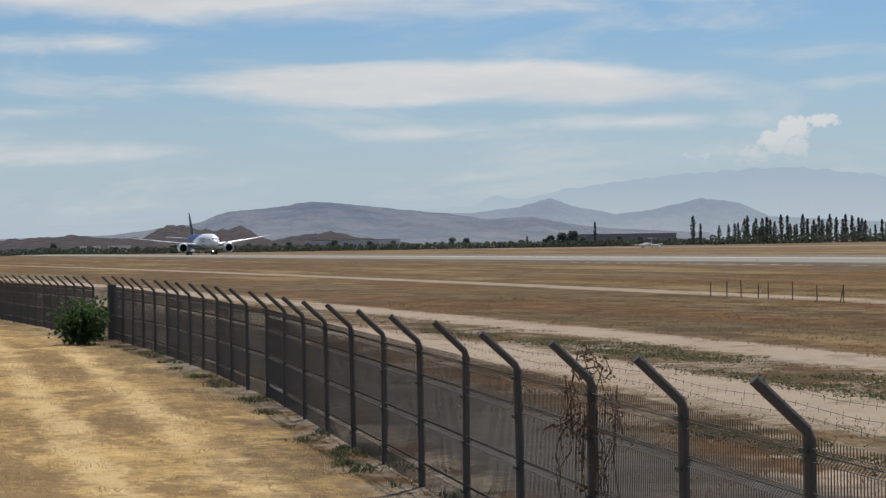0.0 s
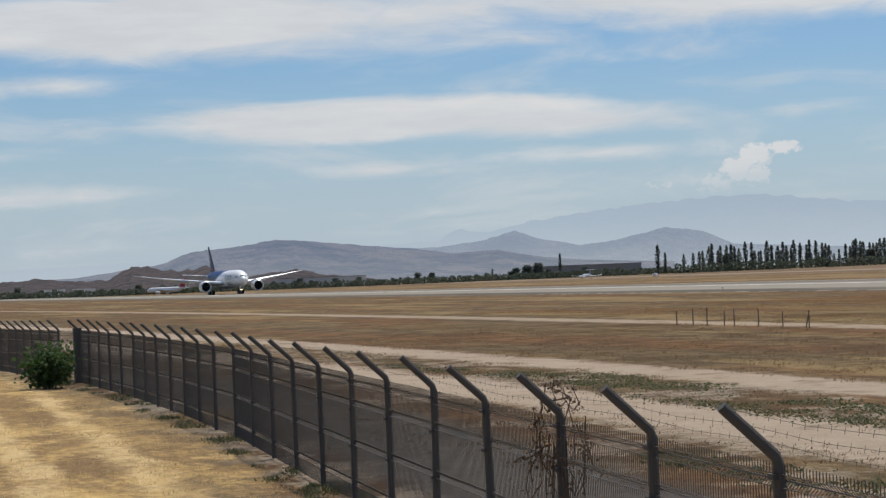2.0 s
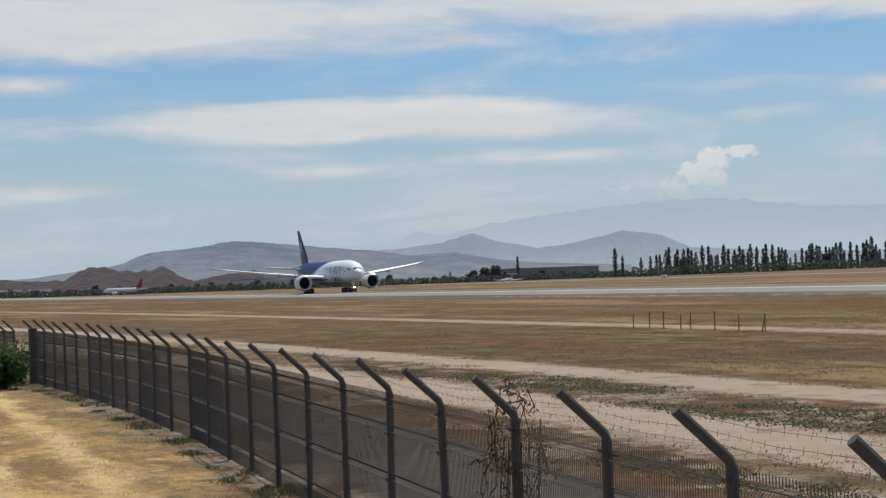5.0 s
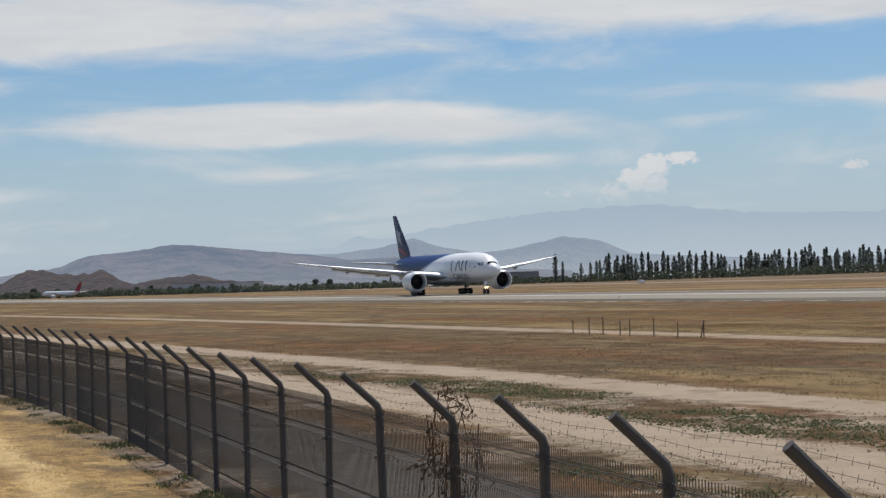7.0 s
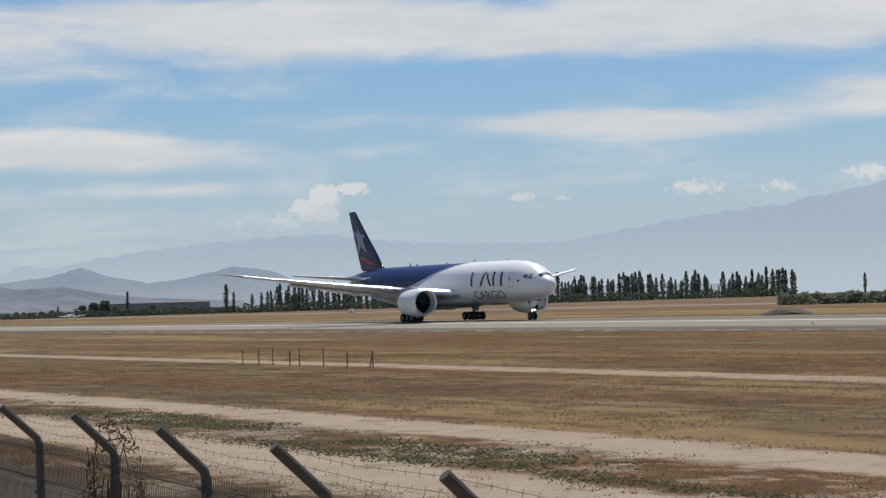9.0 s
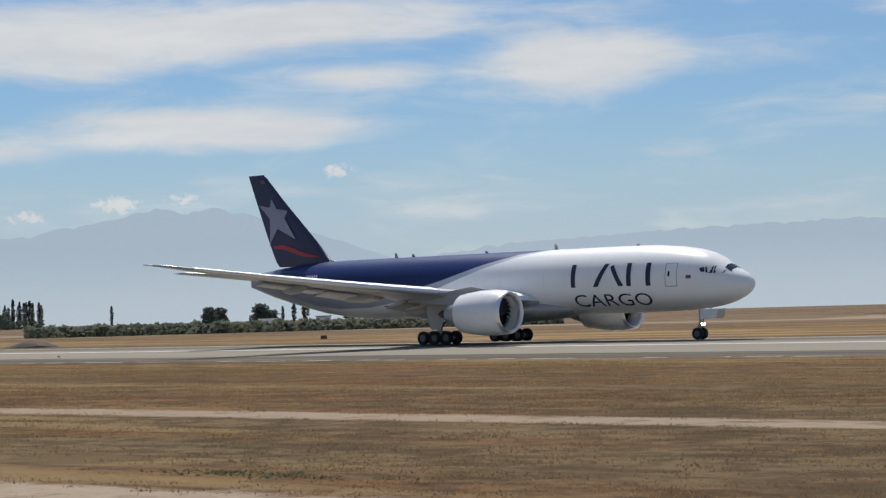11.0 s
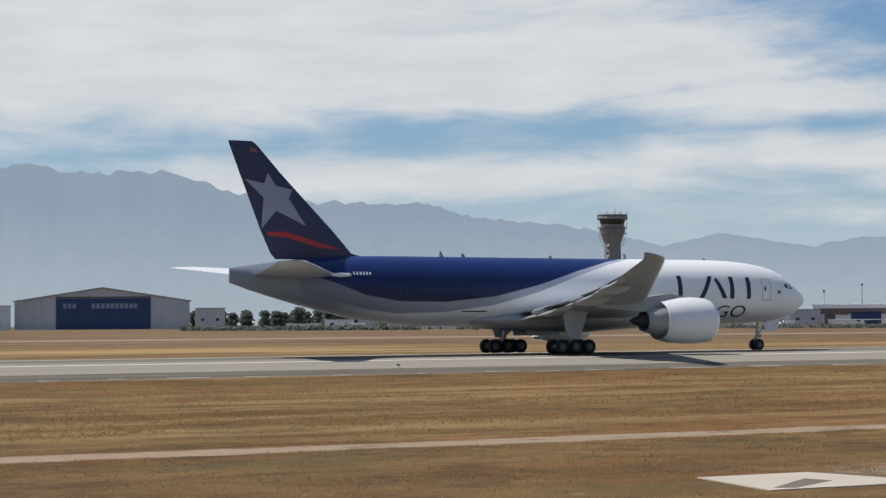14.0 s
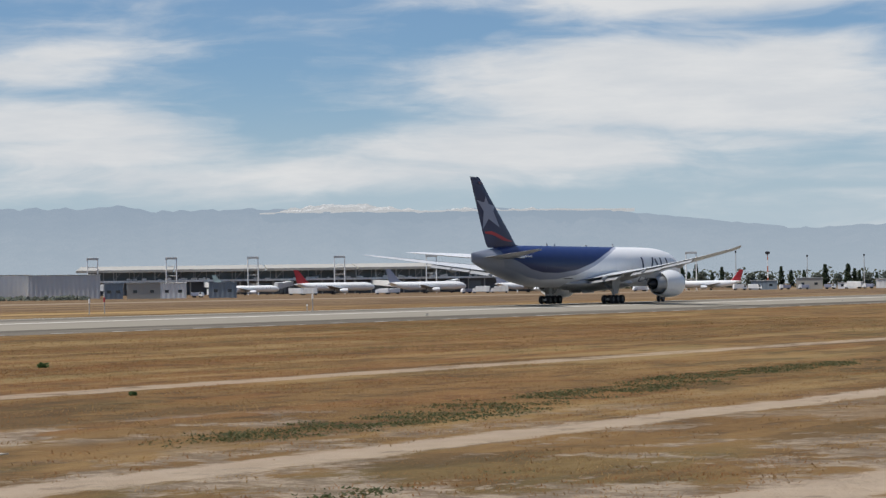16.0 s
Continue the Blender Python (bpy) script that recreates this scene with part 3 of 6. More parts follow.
strip("runway_shoulder", 119.5, 199.5, -0.012, M["shoulder"], "weathered dark asphalt shoulder beside the runway", cuts=20)
runway = strip("runway", 130.5, 188.5, 0.006, M["asphalt"], "long grey asphalt runway with worn tyre marks", cuts=20)
strip("edge_line", 147.0, 148.3, 0.012, M["paint"], "white painted line", parent=runway)
strip("edge_line", 171.0, 172.3, 0.012, M["paint"], "white painted line", parent=runway)


def chip_patches():
    """Broken whitish marks along the pavement's edge."""
    bm = bmesh.new()
    x = -330.0
    while x < 330.0:
        l = random.uniform(0.6, 4.2)
        y = 121.4 + random.uniform(-0.5, 0.5)
        pts = [(x, y - 0.35), (x + l, y - random.uniform(0.1, 0.4)), (x + l * 0.95, y + random.uniform(0.1, 0.4)), (x + 0.2, y + 0.35)]
        vs = [[bm.verts.new((a, b, -0.0138 * abs(b - RUNWAY_Y) + h)) for a, b in pts] for h in (-0.008, 0.004)]
        bm.faces.new(vs[1])
        for i in range(4):
            j = (i + 1) % 4
            bm.faces.new((vs[0][i], vs[0][j], vs[1][j], vs[1][i]))
        x += l + random.uniform(0.5, 6.0)
    tagged(part("paint_flakes", bm, M["flake"]), "flaked whitish paint along the pavement edge", "road marking", kind="stuff")


chip_patches()


def make_range(name, label, mat, points, near, far, foot=-10.0, rough=0.06, seed=1.0, cols=260, rows=14):
    """A mountain range: its skyline by bearing and height in degrees, its slopes coming forward from there."""
    az = [p[0] for p in points]
    el = [p[1] for p in points]
    if az[0] > az[-1]:
        az, el = az[::-1], el[::-1]
    verts, faces = [], []
    for i in range(cols + 1):
        a = az[0] + (az[-1] - az[0]) * i / cols
        e = float(np.interp(a, az, el))
        top = 2.83 + math.tan(radians(e)) * far
        fine = noise.fractal((a * 2.6, seed, 0.0), 0.7, 2.1, 6)
        top += fine * rough * max(20.0, top) * 0.5
        for j in range(rows + 1):
            u = j / rows
            r = near + (far - near) * u
            rib = noise.fractal((a * 1.3, seed + 5, u * 1.7), 0.8, 2.0, 5)
            z = foot + (top - foot) * (u ** 1.25) * (1.0 + 0.45 * rib * (1 - u))
            verts.append(spot(a, r * (1 + 0.02 * rib * (1 - u)), max(z, foot)))
        verts.append(spot(a, far * 1.04, foot))
    h = rows + 2
    faces = [(i * h + j, (i + 1) * h + j, (i + 1) * h + j + 1, i * h + j + 1) for i in range(cols) for j in range(h - 1)]
    me = bpy.data.meshes.new(name)
    me.from_pydata(verts, [], faces)
    me.materials.append(mat)
    me.polygons.foreach_set("use_smooth", [True] * len(faces))
    return tagged(new(name, me), label, "mountains", kind="structure")


def make_mountains():
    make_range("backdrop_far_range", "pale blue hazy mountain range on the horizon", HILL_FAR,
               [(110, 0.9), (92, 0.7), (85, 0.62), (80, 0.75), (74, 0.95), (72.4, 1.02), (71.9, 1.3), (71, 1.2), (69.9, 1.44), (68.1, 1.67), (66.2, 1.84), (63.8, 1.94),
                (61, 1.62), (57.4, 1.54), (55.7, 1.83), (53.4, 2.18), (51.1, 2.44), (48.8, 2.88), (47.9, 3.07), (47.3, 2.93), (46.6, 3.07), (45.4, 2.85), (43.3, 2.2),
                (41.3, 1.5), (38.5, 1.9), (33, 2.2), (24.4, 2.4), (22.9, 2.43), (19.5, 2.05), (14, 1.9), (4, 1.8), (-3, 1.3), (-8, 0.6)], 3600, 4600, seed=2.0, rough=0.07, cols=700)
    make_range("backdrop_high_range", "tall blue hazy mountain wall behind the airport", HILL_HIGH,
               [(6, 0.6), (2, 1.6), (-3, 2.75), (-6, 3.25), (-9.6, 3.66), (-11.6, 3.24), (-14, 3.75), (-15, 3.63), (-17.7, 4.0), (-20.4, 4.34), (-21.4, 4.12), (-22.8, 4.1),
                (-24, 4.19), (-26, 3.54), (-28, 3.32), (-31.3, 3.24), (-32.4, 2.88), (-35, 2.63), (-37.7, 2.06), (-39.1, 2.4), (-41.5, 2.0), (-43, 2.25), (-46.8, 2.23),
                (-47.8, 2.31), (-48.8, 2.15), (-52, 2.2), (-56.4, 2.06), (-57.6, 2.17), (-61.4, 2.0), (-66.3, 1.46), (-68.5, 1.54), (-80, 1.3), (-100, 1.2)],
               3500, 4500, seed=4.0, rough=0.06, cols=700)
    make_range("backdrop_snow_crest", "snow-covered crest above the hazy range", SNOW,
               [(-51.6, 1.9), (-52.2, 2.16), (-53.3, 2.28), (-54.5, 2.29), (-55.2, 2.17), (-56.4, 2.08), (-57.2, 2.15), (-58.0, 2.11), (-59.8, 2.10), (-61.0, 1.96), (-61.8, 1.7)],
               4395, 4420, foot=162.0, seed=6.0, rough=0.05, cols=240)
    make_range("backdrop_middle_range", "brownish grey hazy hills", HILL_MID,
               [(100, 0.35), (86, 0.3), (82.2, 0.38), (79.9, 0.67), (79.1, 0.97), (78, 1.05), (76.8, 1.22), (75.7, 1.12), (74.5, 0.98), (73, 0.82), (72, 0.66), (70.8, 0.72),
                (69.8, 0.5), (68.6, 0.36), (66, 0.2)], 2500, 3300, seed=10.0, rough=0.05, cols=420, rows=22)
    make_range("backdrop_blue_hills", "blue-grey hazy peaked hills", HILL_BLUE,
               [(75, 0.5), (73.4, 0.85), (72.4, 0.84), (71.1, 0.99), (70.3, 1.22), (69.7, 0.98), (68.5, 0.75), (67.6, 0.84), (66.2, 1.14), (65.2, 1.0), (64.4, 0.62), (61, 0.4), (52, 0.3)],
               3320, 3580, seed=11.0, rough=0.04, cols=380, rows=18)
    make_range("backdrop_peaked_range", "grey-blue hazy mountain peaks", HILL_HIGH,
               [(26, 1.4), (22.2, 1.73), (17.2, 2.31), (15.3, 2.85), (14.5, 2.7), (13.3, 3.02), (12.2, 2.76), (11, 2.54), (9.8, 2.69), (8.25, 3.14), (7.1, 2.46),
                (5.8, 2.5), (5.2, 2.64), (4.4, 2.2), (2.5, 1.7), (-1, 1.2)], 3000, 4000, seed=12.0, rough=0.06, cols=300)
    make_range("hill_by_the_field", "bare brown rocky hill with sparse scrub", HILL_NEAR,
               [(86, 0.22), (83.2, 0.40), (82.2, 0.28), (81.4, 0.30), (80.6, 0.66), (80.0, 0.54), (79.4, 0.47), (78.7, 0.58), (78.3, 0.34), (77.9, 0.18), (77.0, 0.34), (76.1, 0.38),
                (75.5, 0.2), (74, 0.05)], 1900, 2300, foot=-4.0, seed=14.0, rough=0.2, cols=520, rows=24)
    make_range("hill_behind_hangars", "bare brown rocky hill with sparse scrub", HILL_HAZED,
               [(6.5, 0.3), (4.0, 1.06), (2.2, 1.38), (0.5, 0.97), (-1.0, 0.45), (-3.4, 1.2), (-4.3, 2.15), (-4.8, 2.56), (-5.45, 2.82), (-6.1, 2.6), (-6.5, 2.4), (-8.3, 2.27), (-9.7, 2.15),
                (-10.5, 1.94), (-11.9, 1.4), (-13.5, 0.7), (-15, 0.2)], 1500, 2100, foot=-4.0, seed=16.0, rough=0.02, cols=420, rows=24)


make_mountains()
make_range("embankment", "low bare earth embankment beyond the runway", M["ground"], [(30, -0.3), (24.4, 0.0), (20.7, 0.14), (17.4, 0.2), (14, 0.12), (10, -0.02), (6, -0.12), (3, -0.3)],
           430, 560, foot=-1.5, seed=20.0, rough=0.03, cols=160, rows=6)


# ---------- the cargo airliner ----------
FUSELAGE = [(0.0, 4.97, 4.90, 0.03), (0.12, 5.32, 4.52, 0.40), (0.5, 5.72, 4.1, 0.86), (1.1, 6.1, 3.72, 1.27), (1.9, 6.48, 3.38, 1.7), (2.6, 6.95, 3.17, 1.98),
            (3.4, 7.5, 3.0, 2.27), (4.3, 7.9, 2.86, 2.5), (5.5, 8.2, 2.74, 2.72), (7.2, 8.47, 2.63, 2.92), (9.5, 8.66, 2.57, 3.05), (12, 8.74, 2.55, 3.1), (44, 8.74, 2.55, 3.1),
            (47, 8.74, 2.72, 3.08), (49, 8.73, 2.95, 3.0), (51.5, 8.68, 3.3, 2.83), (54, 8.55, 3.85, 2.5), (56.5, 8.36, 4.45, 2.1), (59, 8.1, 5.12, 1.55), (61, 7.85, 5.7, 0.95),
            (62.4, 7.65, 6.15, 0.35), (62.95, 7.55, 6.32, 0.08)]


def side_y(x, z):
    """How far out the fuselage's skin lies at a station and height."""
    xs = [-r[0] for r in FUSELAGE][::-1]
    t, b, w = (np.interp(x, xs, [r[k] for r in FUSELAGE][::-1]) for k in (1, 2, 3))
    c, h = (t + b) / 2, (t - b) / 2
    return float(w * math.sqrt(max(0.0, 1 - ((z - c) / h) ** 2)))


def skin_patch(bm, outline, lift=0.012, cuts=5):
    """A thin flat shape laid on the starboard skin; outline in station and height."""
    vs = [bm.verts.new((x, 0, z)) for x, z in outline]
    bm.faces.new(vs)
    zs = [z for _, z in outline]
    for k in range(1, cuts):
        z = min(zs) + (max(zs) - min(zs)) * k / cuts
        bmesh.ops.bisect_plane(bm, geom=bm.verts[:] + bm.edges[:] + bm.faces[:], plane_co=(0, 0, z), plane_no=(0, 0, 1))


def wrap(bm, lift=0.012, side=-1):
    for v in bm.verts:
        v.co.y = side * (side_y(v.co.x, v.co.z) + lift)


AIRFOIL = [(0.0, 0.0), (0.012, 0.2), (0.05, 0.36), (0.15, 0.5), (0.32, 0.56), (0.55, 0.44), (0.8, 0.2), (1.0, 0.012),
           (1.0, -0.012), (0.8, -0.12), (0.55, -0.36), (0.32, -0.44), (0.15, -0.40), (0.05, -0.28), (0.012, -0.16)]


def airfoil_ring(le, te, y, z, thick, droop=0.0):
    return [(le + (te - le) * u, y, z + thick * v - droop * u) for u, v in AIRFOIL]


WING = [(-20.4, -36.0, 0.0, 3.75, 1.75, 0.25), (-22.3, -35.6, 3.0, 3.95, 1.6, 0.25), (-26.5, -35.3, 9.3, 4.75, 1.05, 0.2), (-30.9, -36.9, 16.0, 5.6, 0.75, 0.12), (-35.7, -39.3, 23.2, 6.6, 0.46, 0.05),
        (-40.2, -42.3, 30.0, 7.6, 0.28, 0.0), (-41.0, -42.9, 31.0, 7.78, 0.22, 0.0), (-42.6, -43.7, 32.0, 7.98, 0.13, 0.0), (-43.6, -44.0, 32.4, 8.05, 0.06, 0.0)]


def sunlit_tops(bm, lean=0.15):
    """Sunlight painted as colour: a paler second material on what faces the sky."""
    bmesh.ops.recalc_face_normals(bm, faces=bm.faces)
    for f in bm.faces:
        f.material_index = 1 if f.normal.z > lean else 0


def wing_at(y):
    ys = [w[2] for w in WING]
    return [float(np.interp(abs(y), ys, [w[k] for w in WING])) for k in (0, 1, 3, 4, 5)]


def wheel_mesh(r, w):
    bm = bmesh.new()
    lathe(bm, [(-w * 0.32, r * 0.5), (-w * 0.5, r * 0.66), (-w * 0.5, r * 0.85), (-w * 0.36, r * 0.97), (-w * 0.1, r), (w * 0.1, r), (w * 0.36, r * 0.97), (w * 0.5, r * 0.85), (w * 0.5, r * 0.66), (w * 0.32, r * 0.5)], 24, "y")
    k = len(bm.faces)
    lathe(bm, [(-w * 0.40, r * 0.12), (-w * 0.42, r * 0.3), (-w * 0.34, r * 0.36), (-w * 0.38, r * 0.52), (w * 0.38, r * 0.52), (w * 0.34, r * 0.36), (w * 0.42, r * 0.3), (w * 0.40, r * 0.12)], 20, "y")
    bm.faces.ensure_lookup_table()
    for f in bm.faces[k:]:
        f.material_index = 1
    return mesh_of("wheel", bm, [M["rubber"], M["hub"]], True)


def hang(name, mesh, parent, place):
    ob = new(name, mesh)
    ob.parent, ob.location = parent, place
    return ob


def make_airliner():
    jet = thing("cargo_airliner", "large white and dark blue twin-engined cargo airliner rolling on the runway", "airplane")
    # body
    bm = bmesh.new()
    rings = []
    for x, t, b, w in FUSELAGE:
        c, h = (t + b) / 2, (t - b) / 2
        rings.append([(-x, w * math.sin(a), c + h * math.cos(a)) for a in (2 * math.pi * i / 48 for i in range(48))])
    fine = []
    for a, b in zip(rings, rings[1:]):
        steps = max(1, int(abs(a[0][0] - b[0][0]) / 1.2))
        fine += [[tuple(np.array(p) + (np.array(q) - np.array(p)) * k / steps) for p, q in zip(a, b)] for k in range(steps)]
    loft(bm, fine + [rings[-1]])
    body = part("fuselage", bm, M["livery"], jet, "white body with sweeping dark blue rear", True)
    # belly fairing
    bm = bmesh.new()
    rows = [(-17.5, 0.2, 0.1), (-19.5, 2.2, 0.55), (-22, 3.2, 0.95), (-27, 3.5, 1.15), (-32, 3.5, 1.15), (-36, 3.2, 0.9), (-39.5, 2.0, 0.5), (-42, 0.3, 0.1)]
    loft(bm, [[(x, w * math.cos(a), 3.1 + (h * 1.05 if math.sin(a) < 0 else 0.9 * h) * math.sin(a)) for a in (2 * math.pi * i / 28 for i in range(28))] for x, w, h in rows])
    part("belly_fairing", bm, M["wing"], jet, "pale grey belly fairing", True)
    # cockpit windows, starboard and port
    for side in (-1, 1):
        for o in ([(-2.02, 6.38), (-2.12, 5.92), (-2.95, 5.88), (-2.98, 6.55)], [(-3.06, 6.55), (-3.03, 5.9), (-3.62, 5.98), (-3.72, 6.5)], [(-3.8, 6.48), (-3.7, 6.0), (-4.1, 6.08), (-4.2, 6.4)]):
            bm = bmesh.new()
            skin_patch(bm, o, cuts=3)
            wrap(bm, 0.02, side)
            part("cockpit_window", bm, M["glass"], jet, "dark cockpit glass")
        bm = bmesh.new()
        rows = [[(-1.62, s * side, 6.42 - 0.08 * s) for s in (0.04, 0.55, 1.05)], [(-2.28, s * side, 6.92 - 0.14 * s) for s in (0.04, 0.6, 1.12)]]
        rows = [[(x, y, z + 0.0) for x, y, z in r] for r in rows]
        loft(bm, rows, closed=False)
        for v in bm.verts:
            xs = [-r[0] for r in FUSELAGE][::-1]
            t, b, w = (float(np.interp(v.co.x, xs, [r[k] for r in FUSELAGE][::-1])) for k in (1, 2, 3))
            v.co.z = (t + b) / 2 + (t - b) / 2 * math.sqrt(max(0.0, 1 - (v.co.y / w) ** 2)) + 0.02
        part("windshield", bm, M["glass"], jet, "dark windshield glass")
    # crew door outline and small marks on the skin
    bm = bmesh.new()
    for o in ([(-7.5, 6.95), (-7.5, 4.82), (-7.42, 4.82), (-7.42, 6.95)], [(-6.28, 6.95), (-6.28, 4.82), (-6.36, 4.82), (-6.36, 6.95)],
              [(-7.42, 6.95), (-7.42, 6.88), (-6.36, 6.88), (-6.36, 6.95)], [(-7.42, 4.82), (-7.42, 4.9), (-6.36, 4.9), (-6.36, 4.82)]):
        skin_patch(bm, o)
    wrap(bm, 0.008)
    part("crew_door", bm, M["wing"], jet, "outline of the crew door")
    bm = bmesh.new()
    skin_patch(bm, [(-7.2, 6.2), (-7.2, 5.75), (-7.0, 5.75), (-7.0, 6.2)], cuts=2)
    wrap(bm, 0.02)
    part("door_window", bm, M["glass"], jet)
    bm = bmesh.new()
    skin_patch(bm, [(-5.4, 5.8), (-5.4, 5.5), (-4.9, 5.5), (-4.9, 5.8)], cuts=2)
    wrap(bm, 0.03)
    part("emblem", bm, M["emblem"], jet, "small red and blue emblem")
    # plain shapes of the operator's mark
    marks = [[(-17.85, 7.15), (-17.85, 5.03), (-17.35, 5.03), (-17.35, 7.15)],
             [(-15.35, 5.03), (-14.1, 7.12), (-13.6, 7.12), (-14.8, 5.03)], [(-13.45, 6.8), (-13.1, 7.0), (-11.95, 5.03), (-12.5, 5.03)],
             [(-11.6, 7.1), (-11.6, 5.0), (-11.1, 5.0), (-11.1, 7.1)], [(-9.5, 7.05), (-9.5, 4.97), (-9.0, 4.97), (-9.0, 7.05)]]
    for o in marks:
        bm = bmesh.new()
        skin_patch(bm, o)
        wrap(bm, 0.035)
        part("mark", bm, M["navy"], jet, "dark blue mark")
    text = bpy.data.curves.new("word", "FONT")
    text.body, text.size, text.resolution_u = "CARGO", 1.0, 3
    carrier = new("word", text)
    bpy.context.view_layer.update()
    me = bpy.data.meshes.new_from_object(carrier.evaluated_get(bpy.context.evaluated_depsgraph_get()))
    bpy.data.objects.remove(carrier)
    bm = bmesh.new()
    bm.from_mesh(me)
    xs, ys = [v.co.x for v in bm.verts], [v.co.y for v in bm.verts]
    for v in bm.verts:
        u, k = (v.co.x - min(xs)) / (max(xs) - min(xs)), (v.co.y - min(ys)) / (max(ys) - min(ys))
        v.co = (-17.85 + 8.6 * u, 0, 3.22 + 1.12 * k)
    for z in (3.4, 3.6, 3.8, 4.0, 4.2):
        bmesh.ops.bisect_plane(bm, geom=bm.verts[:] + bm.edges[:] + bm.faces[:], plane_co=(0, 0, z), plane_no=(0, 0, 1))
    wrap(bm, 0.035)
    part("lettering", bm, M["navy"], jet, "dark blue lettering")
    for k in range(6):
        bm = bmesh.new()
        x = -52.4 + 0.30 * k
        skin_patch(bm, [(x, 7.27), (x, 7.0), (x + 0.15, 7.0), (x + 0.15, 7.27)], cuts=2)
        wrap(bm, 0.02)
        part("registration_bar", bm, M["white"], jet)
    bm = bmesh.new()
    skin_patch(bm, [(-41.6, 3.9), (-41.6, 3.79), (-38.9, 3.79), (-38.9, 3.9)], cuts=1)
    wrap(bm, 0.015)
    part("belly_stripe", bm, M["dark"], jet)
    # blade aerials
    for x, h in ((-21.5, 0.55), (-30, 0.25), (-39.5, 0.35), (-41.8, 0.5), (-12, 0.2)):
        bm = bmesh.new()
        loft(bm, [[(x, -0.03, 8.7), (x - 0.45, -0.03, 8.7), (x - 0.45, 0.03, 8.7), (x, 0.03, 8.7)], [(x - 0.25, -0.02, 8.72 + h), (x - 0.45, -0.02, 8.72 + h), (x - 0.45, 0.02, 8.72 + h), (x - 0.25, 0.02, 8.72 + h)]])
        part("antenna", bm, M["strut"], jet)
    for x, h in ((-38.0, 0.45), (-45.0, 0.35)):
        bm = bmesh.new()
        z = 2.58 if x > -44 else 2.62
        loft(bm, [[(x, -0.03, z), (x - 0.4, -0.03, z), (x - 0.4, 0.03, z), (x, 0.03, z)], [(x - 0.3, -0.02, z - h), (x - 0.45, -0.02, z - h), (x - 0.45, 0.02, z - h), (x - 0.3, 0.02, z - h)]])
        part("antenna", bm, M["strut"], jet)
    # wings
    for side in (-1, 1):
        bm = bmesh.new()
        loft(bm, [airfoil_ring(le, te, side * y, z, t, d) for le, te, y, z, t, d in WING])
        # The paler top stands for sunlight on the wing.
        sunlit_tops(bm)
        wing = part("wing", bm, [M["wing"], M["wing_top"]], jet, "swept grey wing", True)
        # polished leading edge
        bm = bmesh.new()
        for y0, y1 in ((3.4, 8.6), (10.8, 29.8)):
            rows = []
            for k in range(7):
                y = y0 + (y1 - y0) * k / 6
                le, te, z, t, d = wing_at(y)
                c = te - le
                rows.append([(le + c * u + (0.05 if u < 0.02 else 0), side * y, z + t * v * 1.06 + (0.03 if v > 0 else -0.03)) for u, v in ((0.11, 0.46), (0.05, 0.37), (0.03, 0.30), (0.012, 0.2), (0.0, 0.0), (0.012, -0.16), (0.04, -0.26))])
            loft(bm, rows, closed=False)
        part("slat", bm, M["metal"], wing, "bright metal leading edge", True)
        # flaps run out for take-off
        for y0, y1, out, down in ((3.5, 8.4, 0.55, 0.42), (10.9, 16.6, 0.45, 0.32), (16.8, 22.6, 0.35, 0.22)):
            bm = bmesh.new()
            rows = []
            for y in (y0, y1):
                le, te, z, t, d = wing_at(y)
                c = (le - te) * 0.24
                rows.append([(te + c - out + u * -c * 1.15, side * y, z - d - 0.18 + 0.28 * v - u * down * 1.5) for u, v in ((0, 0), (0.06, 0.6), (0.3, 1.0), (0.7, 0.6), (1, 0.03), (1, -0.03), (0.6, -0.2), (0.2, -0.5), (0.05, -0.4))])
            loft(bm, rows)
            part("flap", bm, M["wing"], wing, "extended flap", True)
        for y, l in ((6.2, 4.2), (13.3, 4.4), (19.6, 3.2)):
            le, te, z, t, d = wing_at(y)
            bm = bmesh.new()
            rows = []
            for u, w, h in ((0.0, 0.03, 0.05), (0.12, 0.2, 0.3), (0.35, 0.3, 0.5), (0.65, 0.28, 0.48), (0.88, 0.16, 0.28), (1.0, 0.02, 0.04)):
                x = te + 0.72 * l - l * u
                rows.append([(x, side * (y + w * math.cos(a)), z - 0.36 - 0.3 * u + h * math.sin(a)) for a in (2 * math.pi * i / 12 for i in range(12))])
            loft(bm, rows)
            part("flap_fairing", bm, M["wing"], wing, "canoe fairing under the flap", True)
        # engine
        y = side * 9.7
        bm = bmesh.new()
        c = (0, y, 2.92)
        lathe(bm, [(-19.95, 1.64), (-19.8, 1.72), (-19.75, 1.8), (-19.85, 1.9), (-20.4, 2.02), (-21.5, 2.1), (-23.0, 2.08), (-24.4, 1.92), (-25.3, 1.74), (-25.32, 1.68), (-24.0, 1.72), (-21.2, 1.6), (-20.3, 1.58)], 40, "x", c)
        bmesh.ops.delete(bm, geom=[f for f in bm.faces if len(f.verts) > 4], context="FACES_ONLY")
        engine = part("engine", bm, M["white"], jet, "white turbofan nacelle", True)
        bm = bmesh.new()
        lathe(bm, [(-20.35, 1.60), (-19.9, 1.66), (-19.735, 1.8), (-19.85, 1.925), (-20.1, 1.975)], 40, "x", c)
        bm.faces.ensure_lookup_table()
        bmesh.ops.delete(bm, geom=[f for f in bm.faces if len(f.verts) > 4], context="FACES_ONLY")
        part("intake_lip", bm, M["metal"], engine, "bare metal intake lip", True)
        bm = bmesh.new()
